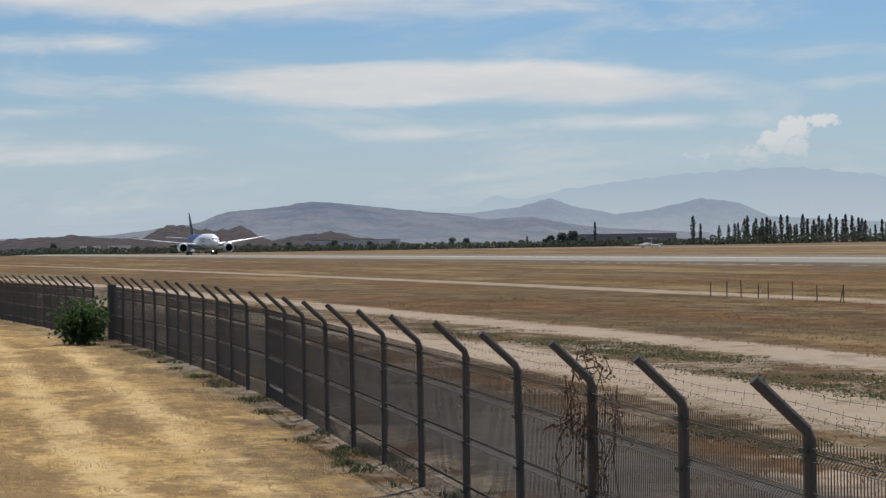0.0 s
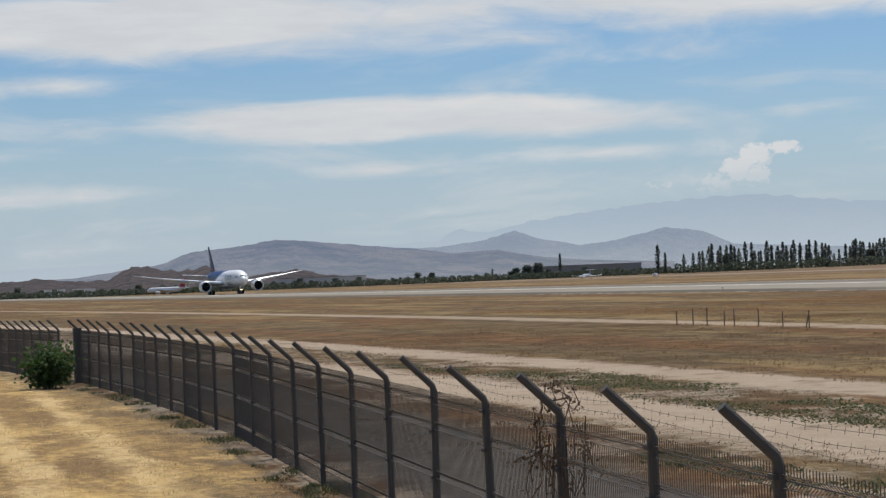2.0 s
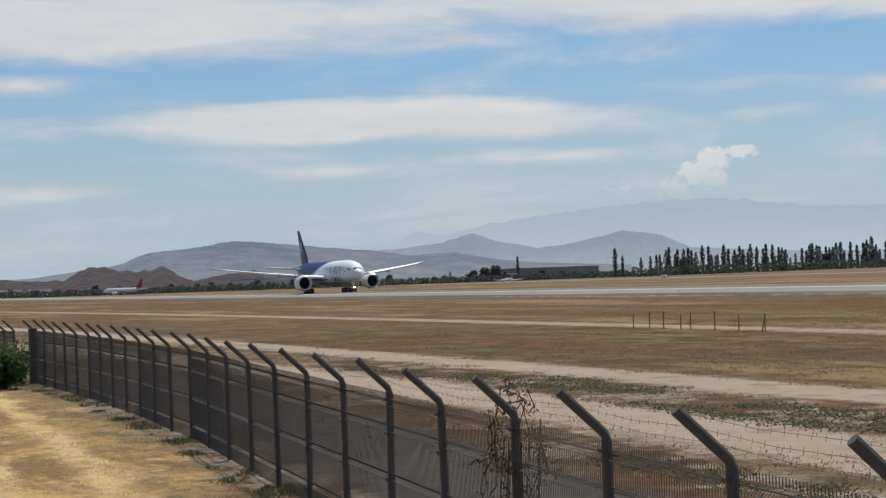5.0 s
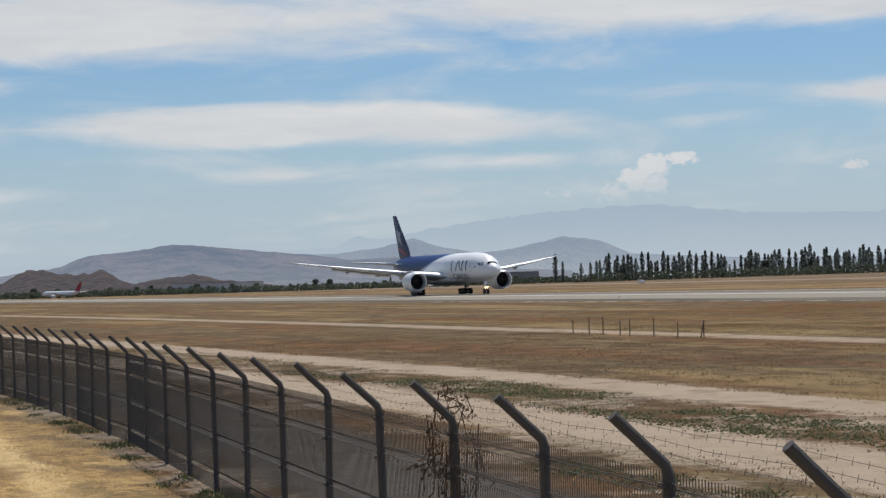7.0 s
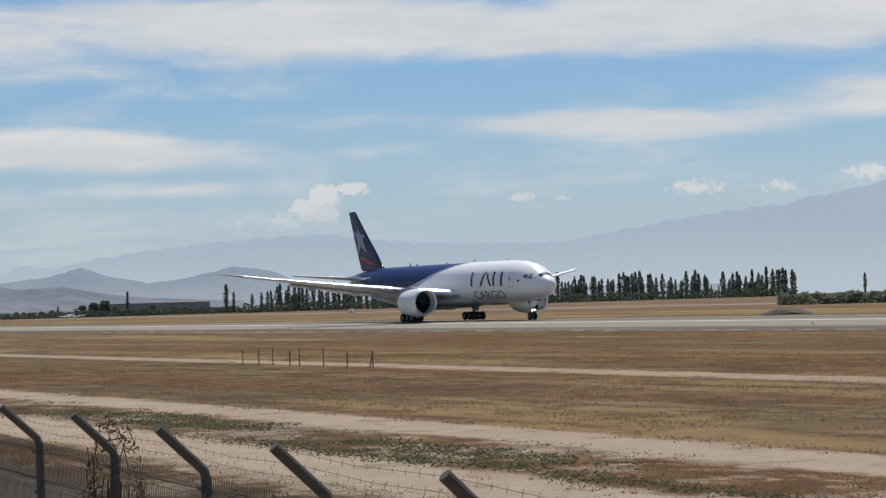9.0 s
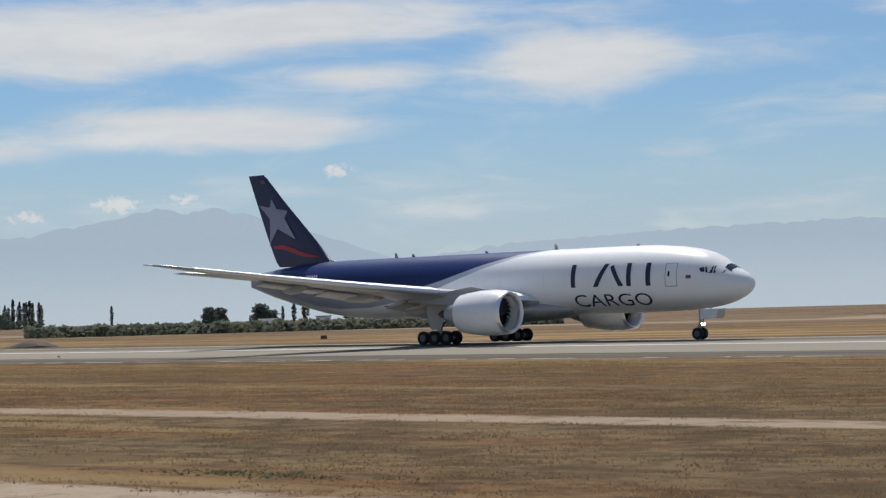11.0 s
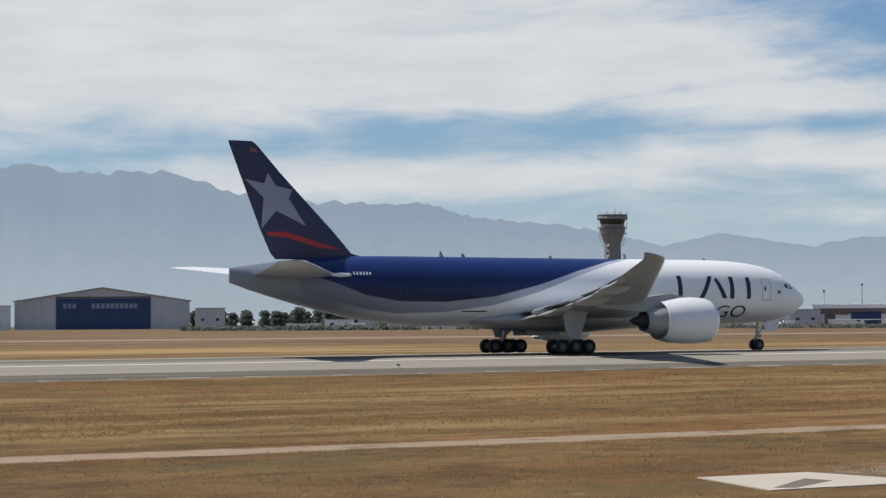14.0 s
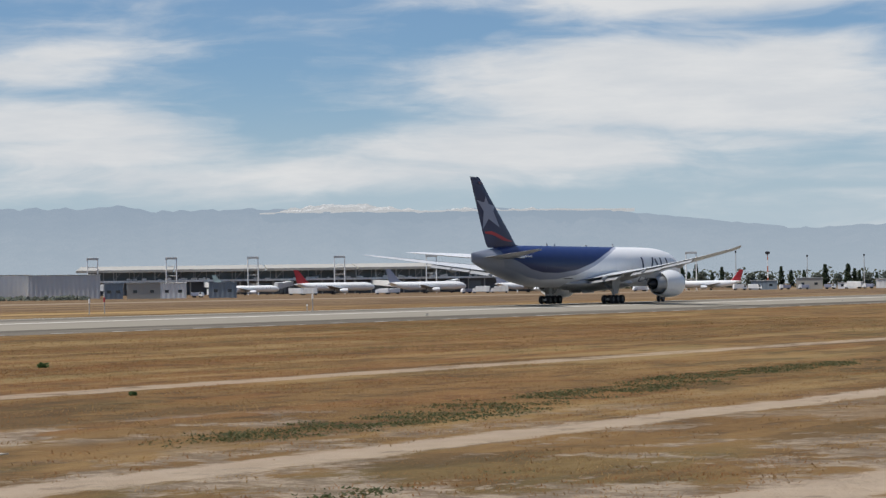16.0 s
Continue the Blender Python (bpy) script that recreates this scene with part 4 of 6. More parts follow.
        for k in range(22):
            a, b = 2 * math.pi * k / 22, 2 * math.pi * (k + 0.85) / 22
            f = [(-21.0, y + 0.5 * math.cos(a), 2.92 + 0.5 * math.sin(a)), (-21.2, y + 0.5 * math.cos(b), 2.92 + 0.5 * math.sin(b)), (-21.35, y + 1.56 * math.cos(b), 2.92 + 1.56 * math.sin(b)), (-21.0, y + 1.56 * math.cos(a), 2.92 + 1.56 * math.sin(a))]
            bm.faces.new([bm.verts.new(p) for p in f])
        lathe(bm, [(-21.5, 1.58), (-21.55, 1.58)], 32, "x", c)
        part("fan", bm, M["dark"], engine, "dark fan blades")
        bm = bmesh.new()
        lathe(bm, [(-20.45, 0.03), (-20.7, 0.25), (-21.05, 0.5), (-21.4, 0.55)], 20, "x", c)
        part("spinner", bm, M["dark"], engine, "", True)
        bm = bmesh.new()
        lathe(bm, [(-24.0, 1.45), (-25.3, 1.32), (-26.4, 1.1), (-27.0, 0.95), (-26.9, 0.85), (-25.0, 0.9)], 28, "x", c)
        part("core_cowl", bm, M["wing"], engine, "grey core cowl", True)
        bm = bmesh.new()
        lathe(bm, [(-25.5, 0.7), (-27.0, 0.62), (-28.0, 0.32), (-28.5, 0.04)], 20, "x", c)
        part("exhaust_plug", bm, M["dark"], engine, "dark exhaust cone", True)
        bm = bmesh.new()
        loft(bm, [[(-21.6, y - 0.06, 4.95), (-21.6, y + 0.06, 4.95), (-21.8, y + 0.06, 4.8), (-21.8, y - 0.06, 4.8)], [(-24.2, y - 0.28, 5.35), (-24.2, y + 0.28, 5.35), (-24.4, y + 0.3, 4.2), (-24.4, y - 0.3, 4.2)],
                  [(-27, y - 0.3, 5.0), (-27, y + 0.3, 5.0), (-27, y + 0.3, 3.7), (-27, y - 0.3, 3.7)], [(-32, y - 0.15, 4.6), (-32, y + 0.15, 4.6), (-32, y + 0.15, 4.1), (-32, y - 0.15, 4.1)]])
        part("pylon", bm, M["wing"], engine, "", True)
        # tailplane
        bm = bmesh.new()
        loft(bm, [airfoil_ring(le, te, side * yy, z, t) for le, te, yy, z, t in ((-53.0, -61.2, 0.8, 6.95, 0.75), (-54.2, -61.4, 2.2, 7.05, 0.7), (-60.9, -63.5, 10.2, 7.8, 0.26), (-61.6, -63.6, 10.7, 7.86, 0.12))])
        # Tailplane tops turn white: sunlight put into the colour.
        sunlit_tops(bm)
        tailplane = part("tailplane", bm, [M["wing"], M["white"]], jet, "grey tailplane", True)
        bm = bmesh.new()
        lathe(bm, [(-52.6, 0.02), (-52.9, 0.16), (-53.6, 0.2), (-54.6, 0.12)], 14, "x", (0, side * 2.55, 7.0))
        part("root_fairing", bm, M["white"], tailplane, "white fairing at the tailplane root", True)
    # fin
    bm = bmesh.new()
    rows = [(-48.8, -58.6, 8.35, 0.6), (-51.2, -59.1, 8.9, 0.78), (-53.0, -60.0, 10.8, 0.66), (-58.0, -61.95, 15.6, 0.42), (-60.3, -62.9, 18.0, 0.26), (-60.75, -63.0, 18.33, 0.12)]
    loft(bm, [[(le + (te - le) * u, t * v, z) for u, v in AIRFOIL] for le, te, z, t in rows])
    fin = part("fin", bm, M["fin"], jet, "dark blue tail fin", True)

    def fin_patch(name, outline, mat, label, fan=None):
        for side in (-1, 1):
            bm = bmesh.new()
            vs = [bm.verts.new((x, 0, z)) for x, z in outline]
            if fan:
                hub = bm.verts.new((fan[0], 0, fan[1]))
                for a, b in zip(vs, vs[1:] + vs[:1]):
                    bm.faces.new((a, b, hub))
            else:
                bm.faces.new(vs)
                bmesh.ops.triangulate(bm, faces=bm.faces[:])
            bmesh.ops.subdivide_edges(bm, edges=bm.edges[:], cuts=5, use_grid_fill=True)
            zs = [r[2] for r in rows]
            for v in bm.verts:
                le, te, t = (float(np.interp(v.co.z, zs, [r[k] for r in rows])) for k in (0, 1, 3))
                u = min(1.0, max(0.0, (v.co.x - le) / (te - le)))
                v.co.y = side * (t * float(np.interp(u, [a for a, _ in AIRFOIL[:8]], [b for _, b in AIRFOIL[:8]])) + 0.035)
            part(name, bm, mat, fin, label)
    fin_patch("star", [(-59.41, 15.66), (-58.66, 14.59), (-57.06, 14.29), (-57.48, 13.53), (-55.84, 11.22), (-58.62, 12.46), (-59.95, 10.9), (-59.8, 13.57), (-61.5, 15.1), (-59.75, 14.76)], M["star"], "grey five-pointed star", (-58.95, 13.55))
    fin_patch("swoosh", [(-59.5, 10.62), (-57.9, 10.72), (-56.4, 10.35), (-54.5, 9.75), (-52.3, 9.28), (-53.4, 9.25), (-54.9, 9.4), (-56.4, 9.85), (-57.6, 10.2), (-59.3, 10.35)], M["red"], "red wavy stripe")
    fin_patch("emblem", [(-61.2, 17.75), (-60.5, 17.75), (-60.3, 17.35), (-61.0, 17.35)], M["emblem"], "small red emblem")
    # main gear
    wheel = wheel_mesh(0.66, 0.5)
    for side in (-1, 1):
        y = side * 5.5
        bm = bmesh.new()
        tube(bm, (-31.9, y, 0.75), (-31.5, y - side * 0.1, 4.2), 0.2, 0.28, 14)
        tube(bm, (-33.6, y, 0.66), (-30.2, y, 0.66), 0.17, 0.17, 10)
        for k in (-1, 0, 1):
            tube(bm, (-31.9 + 1.46 * k, y - 0.72, 0.66), (-31.9 + 1.46 * k, y + 0.72, 0.66), 0.09, 0.09, 8)
        tube(bm, (-31.8, y, 1.6), (-29.6, y - side * 1.2, 3.7), 0.1, 0.12, 8)
        tube(bm, (-31.8, y, 1.6), (-31.4, y - side * 2.2, 3.4), 0.09, 0.1, 8)
        tube(bm, (-32.9, y, 0.95), (-31.9, y, 1.5), 0.06, 0.06, 8)
        gear = part("main_gear", bm, M["strut"], jet, "grey main landing gear leg", True)
        for k in (-1, 0, 1):
            for o in (-0.7, 0.7):
                hang("wheel", wheel, gear, (-31.9 + 1.46 * k, y + o, 0.66))
        bm = bmesh.new()
        o = y + side * 0.5
        rows = [[(-30.3, o + e, 3.9), (-33.1, o + e, 3.9), (-32.9, o + e, 2.5), (-32.5, o + e, 1.45), (-31.3, o + e, 1.45), (-30.9, o + e, 2.4)] for e in (-0.03, 0.03)]
        loft(bm, rows)
        part("gear_door", bm, M["strut"], gear, "grey gear door")
        bm = bmesh.new()
        loft(bm, [[(-29.6, side * 1.0 + e, 2.35), (-33.8, side * 1.0 + e, 2.35), (-33.6, side * 1.15 + e, 1.65), (-30.2, side * 1.15 + e, 1.65)] for e in (-0.03, 0.03)])
        part("belly_door", bm, M["strut"], gear, "grey belly door")
    # nose gear
    wheel = wheel_mesh(0.55, 0.36)
    bm = bmesh.new()
    tube(bm, (-5.83, 0, 0.55), (-5.7, 0, 3.0), 0.12, 0.16, 12)
    tube(bm, (-5.83, -0.5, 0.55), (-5.83, 0.5, 0.55), 0.08, 0.08, 8)
    tube(bm, (-5.8, 0, 1.3), (-4.5, 0, 2.9), 0.07, 0.07, 8)
    tube(bm, (-6.25, 0, 0.85), (-5.85, 0, 1.35), 0.05, 0.05, 8)
    block(bm, -5.62, -5.475, -0.38, 0.38, 1.25, 1.55, 0.02)
    gear = part("nose_gear", bm, M["strut"], jet, "grey nose landing gear leg", True)
    for o in (-0.38, 0.38):
        hang("wheel", wheel, gear, (-5.83, o, 0.55))
    for o in (-0.55, 0.55):
        bm = bmesh.new()
        loft(bm, [[(-3.4, o + e, 2.75), (-5.4, o + e, 2.7), (-5.3, o * 1.25 + e, 1.85), (-3.7, o * 1.25 + e, 1.95)] for e in (-0.025, 0.025)])
        part("gear_door", bm, M["white"], gear, "white nose gear door")
    for o in (-0.22, 0.22):
        bm = bmesh.new()
        lathe(bm, [(-5.47, 0.12), (-5.455, 0.12)], 14, "x", (0, o, 1.4))
        part("landing_light", bm, M["lamp"], gear, "lit landing light")
    return jet


airliner = make_airliner()


# ---------- perimeter fence ----------
def post_mesh():
    bm = bmesh.new()
    r = 0.050
    ring = lambda y, z, k=1.0: [(r * k * math.cos(a), y + r * k * math.sin(a), z) for a in (2 * math.pi * (i + 0.5) / 8 for i in range(8))]
    lean = lambda y, z: [(r * 0.9 * math.cos(a), y + r * 0.9 * math.sin(a) * 0.72, z + r * 0.9 * math.sin(a) * 0.7) for a in (2 * math.pi * (i + 0.5) / 8 for i in range(8))]
    loft(bm, [ring(0, -0.3), ring(0, 2.12), lean(-0.02, 2.2), lean(-0.42, 2.58), lean(-0.425, 2.59)])
    for z in (0.35, 1.0, 1.6, 2.05):
        block(bm, -0.062, 0.062, -0.07, -0.045, z - 0.02, z + 0.02)
    return mesh_of("post", bm, M["post"], True)


def panel_mesh(width, height=2.05):
    """Upright wires with three folded ribs, held by cross wires."""
    bm = bmesh.new()
    folds = [0.33, 0.98, 1.62, 1.95]
    pts = [(0.0, 0.0)]
    for f in folds:
        pts += [(f - 0.05, 0.0), (f, -0.045), (f + 0.05, 0.0)]
    pts.append((height + 0.03, 0.0))
    step, w = 0.06, 0.0034
    k = int(width / step)
    for i in range(k):
        x = (i + 0.5) * width / k
        vs = [[bm.verts.new((x + a, y + b, z)) for a, b in ((-w, -w), (w, -w), (0, w))] for z, y in pts]
        for a, b in zip(vs, vs[1:]):
            for j in range(3):
                bm.faces.new((a[j], a[(j + 1) % 3], b[(j + 1) % 3], b[j]))
    for f in folds:
        for dz, dy, r in ((-0.05, 0, 0.004), (0, -0.045, 0.008), (0.05, 0, 0.004)):
            tube(bm, (0, dy, f + dz), (width, dy, f + dz), r, r, 4)
    return mesh_of("wire_panel", bm, M["wire"])


def make_fence():
    fence = thing("perimeter_fence", "dark steel mesh fence with cranked posts and barbed wire", "fence")
    post = post_mesh()
    xs = [-5.2, -8.2] + [-11.1 - 3.0 * k - 0.012 * k * k for k in range(13)]
    line = [Vector((x, fence_y(x), 0)) for x in xs]
    bends = [Vector((x, y, 0)) for x, y in ((line[-1].x, line[-1].y), (-51.9, 10.4), (-58.1, 10.8), (-69.3, 11.23), (-83.3, 11.38), (-85.5, 10.88), (-102.4, 10.67), (-118.0, 10.3), (-210.0, 9.4))]
    for a, b in zip(bends, bends[1:]):
        k = max(1, round((b - a).length / 2.95))
        line += [a.lerp(b, (i + 1) / k) for i in range(k)]
    heads = []
    for k, p in enumerate(line):
        z = -0.79 - 0.0075 * max(0.0, -80.0 - p.x)
        d = (line[k + 1] - p) if k + 1 < len(line) else (p - line[k - 1])
        turn = math.atan2(d.y, d.x) + math.pi
        ob = new("post", post)
        ob.parent = fence
        ob.matrix_basis = Matrix.LocRotScale((p.x, p.y, z + random.uniform(-0.015, 0.015)), Euler((random.uniform(-0.012, 0.012), random.uniform(-0.012, 0.012), turn)), None)
        heads.append(ob.matrix_basis.copy())
    shared = {}
    for k in range(len(line) - 1):
        d = line[k + 1] - line[k]
        w = round(d.length, 1)
        if w not in shared:
            shared[w] = panel_mesh(w)
        ob = new("wire_panel", shared[w])
        ob.parent = fence
        tagged(ob, kind="stuff")
        ob.matrix_basis = Matrix.LocRotScale((line[k].x, line[k].y, -0.72 - 0.0075 * max(0.0, -80.0 - line[k].x)), Euler((0, 0, math.atan2(d.y, d.x))), Vector((d.length / w, 1, 1)))
    for y, z in ((-0.14, 2.33), (-0.27, 2.45), (-0.40, 2.575)):
        bm = bmesh.new()
        pts = [m @ Vector((0, y, z)) for m in heads]
        for p, q in zip(pts, pts[1:]):
            mid = (p + q) / 2 - Vector((0, 0, 0.03))
            tube(bm, p, mid, 0.0018, 0.0018, 3)
            tube(bm, mid, q, 0.0018, 0.0018, 3)
            for s in range(1, 14):
                c = p.lerp(q, s / 14) - Vector((0, 0, 0.03 * (1 - abs(s / 7 - 1))))
                tube(bm, c - Vector((0.01, 0.0, 0.025)), c + Vector((0.01, 0, 0.025)), 0.002, 0.0012, 3)
        part("barbed_wire", bm, M["wire"], fence, "barbed wire strand")
    # heavier post where the line bends
    c = bends[4]
    bm = bmesh.new()
    block(bm, c.x - 0.2, c.x + 0.15, c.y - 0.22, c.y + 0.1, -0.9, 1.45, 0.02)
    part("corner_post", bm, M["post"], fence, "broad corner post")


make_fence()


# ---------- plants ----------
def leaf_card(bm, c, size, up=0.0):
    """One small leaf clump: two bent faces at a chance angle."""
    q = Euler((random.uniform(-1.2, 1.2), random.uniform(-1.2, 1.2), random.uniform(0, 6.28))).to_quaternion()
    s = size * random.uniform(0.6, 1.3)
    pts = [Vector(p) * s for p in ((-0.5, -0.15, 0), (0.1, -0.5, 0.1), (0.55, 0.05, 0), (0.05, 0.5, 0.12), (-0.1, 0.0, 0.22))]
    vs = [bm.verts.new(Vector(c) + q @ p) for p in pts]
    for i in range(4):
        bm.faces.new((vs[i], vs[(i + 1) % 4], vs[4]))


def bush(name, label, size, leaves, mat, seed, leaf=0.16, group=""):
    random.seed(seed)
    ob = thing(name, label, "shrub", group)
    bm = bmesh.new()
    tips = []
    for k in range(11):
        a, t = random.uniform(0, 6.28), random.uniform(0.1, 0.9)
        tip = Vector((math.cos(a) * size[0] * t * 0.5, math.sin(a) * size[1] * t * 0.5, size[2] * random.uniform(0.5, 0.95)))
        tube(bm, (0.06 * math.cos(a), 0.06 * math.sin(a), -0.1), tip * 0.55 + Vector((0, 0, 0.1)), 0.03, 0.02, 5)
        tube(bm, tip * 0.55 + Vector((0, 0, 0.1)), tip, 0.02, 0.006, 5)
        tips.append(tip)
    part("stem", bm, M["bark"], ob)
    bm = bmesh.new()
    for k in range(leaves):
        t = random.choice(tips)
        c = t * random.uniform(0.35, 1.0) + Vector([random.gauss(0, 0.11) * s for s in size])
        c.z = max(0.05, c.z)
        leaf_card(bm, c, leaf)
    part("foliage", bm, mat, ob)
    return ob


def tree(name, label, height, width, leaves, mat, seed, shape, leaf, group):
    """Tapered trunk, limbs, and a crown of loose leaf clumps; shape gives the crown's width by height."""
    random.seed(seed)
    ob = thing(name, label, "tree", group)
    bm = bmesh.new()
    tube(bm, (0, 0, -0.4), (0.1, 0, height * 0.45), height * 0.022, height * 0.014, 7)
    tube(bm, (0.1, 0, height * 0.45), (0, 0, height * 0.93), height * 0.014, height * 0.003, 6)
    limbs = []
    for k in range(16):
        u = 0.14 + 0.78 * k / 16
        a = k * 2.4
        r = width * 0.5 * shape(u) * 0.85
        p = Vector((math.cos(a) * r, math.sin(a) * r, height * min(0.97, u + 0.08)))
        tube(bm, (0, 0, height * u), p, height * 0.006, height * 0.002, 4)
        limbs.append(p)
    part("trunk", bm, M["bark"], ob)
    bm = bmesh.new()
    lobes = [(random.uniform(0, 6.28), random.uniform(0.1, 0.95), random.uniform(0.6, 1.12)) for _ in range(18)]
    while leaves:
        u = random.uniform(0.07, 1.0)
        r = width * 0.5 * shape(u)
        a = random.uniform(0, 6.28)
        for la, lu, lg in lobes:
            if abs(u - lu) < 0.09 and math.cos(a - la) > 0.4:
                r *= lg
        k = math.sqrt(random.uniform(0.12, 1.0))
        leaf_card(bm, (math.cos(a) * r * k, math.sin(a) * r * k, height * u + random.gauss(0, 0.15)), leaf)
        leaves -= 1
    part("crown", bm, mat, ob)
    return ob


def stand(ob, az, dist, size=1.0, turn=None, z=None):
    p = spot(az, dist)
    p.z = ground_z(p.x, p.y) if z is None else z
    ob.matrix_basis = Matrix.LocRotScale(p, Euler((0, 0, radians(az) if turn is None else turn)), Vector((size, size, size)))
    return ob


def copy_at(src, az, dist, size, turn):
    p = spot(az, dist)
    p.z = ground_z(p.x, p.y)
    ob = copy_thing(src, Matrix.LocRotScale(p, Euler((0, 0, turn)), None))
    ob.scale = (size, size, size * random.uniform(0.92, 1.08))
    return ob


def make_trees():
    spindle = lambda u: (0.4 + 2.4 * u if u < 0.22 else 0.93 - 0.8 * max(0.0, (u - 0.55) / 0.45) ** 1.8)
    round_top = lambda u: 0.12 + 0.88 * math.sqrt(max(0.0, 1 - ((u - 0.42) / 0.6) ** 2))
    cone = lambda u: 0.2 + 0.8 * (1 - u) if u > 0.12 else 0.1
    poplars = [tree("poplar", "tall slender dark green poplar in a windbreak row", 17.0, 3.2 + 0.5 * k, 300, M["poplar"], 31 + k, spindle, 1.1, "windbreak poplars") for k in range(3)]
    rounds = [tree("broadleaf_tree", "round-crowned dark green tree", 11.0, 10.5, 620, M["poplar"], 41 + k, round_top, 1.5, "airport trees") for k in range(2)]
    pines = [tree("pine", "dark conical evergreen tree", 16.0, 8.0, 560, M["pine"], 51 + k, cone, 1.4, "evergreens") for k in range(2)]
    used = set()

    def plant(kinds, az, dist, size):
        src = random.choice(kinds)
        turn = random.uniform(0, 6.28)
        if src.name not in used:
            used.add(src.name)
            return stand(src, az, dist, size, turn)
        return copy_at(src, az, dist, size, turn)
    random.seed(77)
    # windbreak rows
    plant(poplars, 66.45, 1450, 1.15), plant(poplars, 66.25, 1450, 0.85)
    plant(poplars, 69.1, 1500, 0.95), plant(poplars, 70.95, 1500, 0.5), plant(poplars, 65.75, 1450, 0.75)
    az = 65.5
    while az > 51.0:
        if not (53.0 < az < 53.35 or 61.5 < az < 61.75):
            plant(poplars, az, 1420 + random.uniform(-25, 25), random.uniform(0.72, 1.12))
        az -= random.choice((0.06, 0.075, 0.09, 0.12, 0.17))
    az = 65.2
    while az > 51.5:
        plant(poplars, az, 1500 + random.uniform(-20, 20), random.uniform(0.45, 0.75))
        az -= random.uniform(0.12, 0.3)
    plant(poplars, 49.2, 1400, 0.8), plant(poplars, 44.3, 760, 0.62), plant(poplars, 44.0, 760, 0.95), plant(poplars, 44.6, 760, 0.5)
    for a, d, s in ((70.0, 1500, 0.9), (69.7, 1500, 1.0), (70.3, 1500, 0.8), (64.6, 1430, 0.95), (60.8, 1430, 0.9), (56.9, 1430, 0.9), (52.6, 1430, 1.0), (52.2, 1420, 0.9), (46.3, 900, 0.8),
                    (45.2, 700, 0.75), (44.9, 700, 0.6), (46.6, 820, 0.7), (42.8, 900, 0.55), (39.9, 760, 0.55), (39.2, 750, 0.7), (2.6, 800, 0.95), (1.6, 800, 0.95), (2.1, 800, 0.85), (-1.9, 760, 0.65), (-2.3, 760, 0.6),
                    (-24.9, 1050, 0.8), (-26.3, 980, 0.7), (-27.1, 980, 0.75), (-27.7, 980, 0.8), (-25.9, 990, 0.6), (-30.1, 900, 0.75), (-29.4, 1000, 0.5), (-38.9, 960, 0.75), (-31.2, 950, 0.5)):
        plant(rounds, a, d, s)
    az = 84.0
    while az > 67.0:
        plant(rounds, az, 1500, random.uniform(0.35, 0.7))
        az -= random.uniform(0.15, 0.7)
    az = 25.5
    while az > 17.4:
        plant(pines + rounds + rounds, az, 640 + random.uniform(-25, 25), random.uniform(0.55, 0.85))
        az -= random.uniform(0.08, 0.2)
    az = -8.9
    while az > -12.8:
        plant(rounds, az, 900 + random.uniform(-15, 15), random.uniform(0.6, 0.85))
        az -= random.uniform(0.14, 0.24)
    az = -59.6
    while az > -73.0:
        plant(rounds + pines, az, 1330 + random.uniform(-40, 40), random.uniform(0.5, 0.85) * (1.1 if az < -63 else 0.9))
        az -= random.uniform(0.13, 0.36)

    az = -25.2
    while az > -31.5:
        plant(rounds, az, 1010 + random.uniform(-25, 25), random.uniform(0.62, 0.92))
        az -= random.uniform(0.3, 0.75)

    # low scrub belts at the far edge of the field
    def belt(label, az0, az1, dist, count, height, mat, seed):
        random.seed(seed)
        bm = bmesh.new()
        for _ in range(count):
            a = az0 + (az1 - az0) * random.random()
            lump = 0.45 + 0.75 * (0.5 + 0.5 * noise.noise((a * 3.1, seed, 0)))
            p = spot(a, dist + random.uniform(-12, 12))
            p.z = ground_z(p.x, p.y) + height * lump * random.random() ** 1.3
            leaf_card(bm, p, 1.7)
        tagged(part("scrub_belt", bm, mat), label, "scrub", kind="stuff")
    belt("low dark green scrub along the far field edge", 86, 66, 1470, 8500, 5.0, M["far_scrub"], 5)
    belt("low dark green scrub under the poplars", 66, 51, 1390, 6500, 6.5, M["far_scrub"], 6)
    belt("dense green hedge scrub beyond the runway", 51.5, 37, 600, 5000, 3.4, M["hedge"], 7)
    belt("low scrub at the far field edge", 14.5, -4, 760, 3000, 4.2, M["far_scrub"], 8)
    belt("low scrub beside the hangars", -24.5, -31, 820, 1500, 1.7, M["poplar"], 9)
    belt("tree belt behind the apron, paled for haze", -59.5, -74, 1390, 4200, 13.0, M["hedge"], 11)
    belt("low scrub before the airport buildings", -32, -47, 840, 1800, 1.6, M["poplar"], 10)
    return None


make_trees()
shrub = bush("green_shrub", "leafy green shrub growing against the fence", (2.4, 2.0, 1.75), 1500, M["leaf"], 3, 0.17)
shrub.matrix_basis = pose(-80.3, 9.75, -0.87, 0, 0, 20)


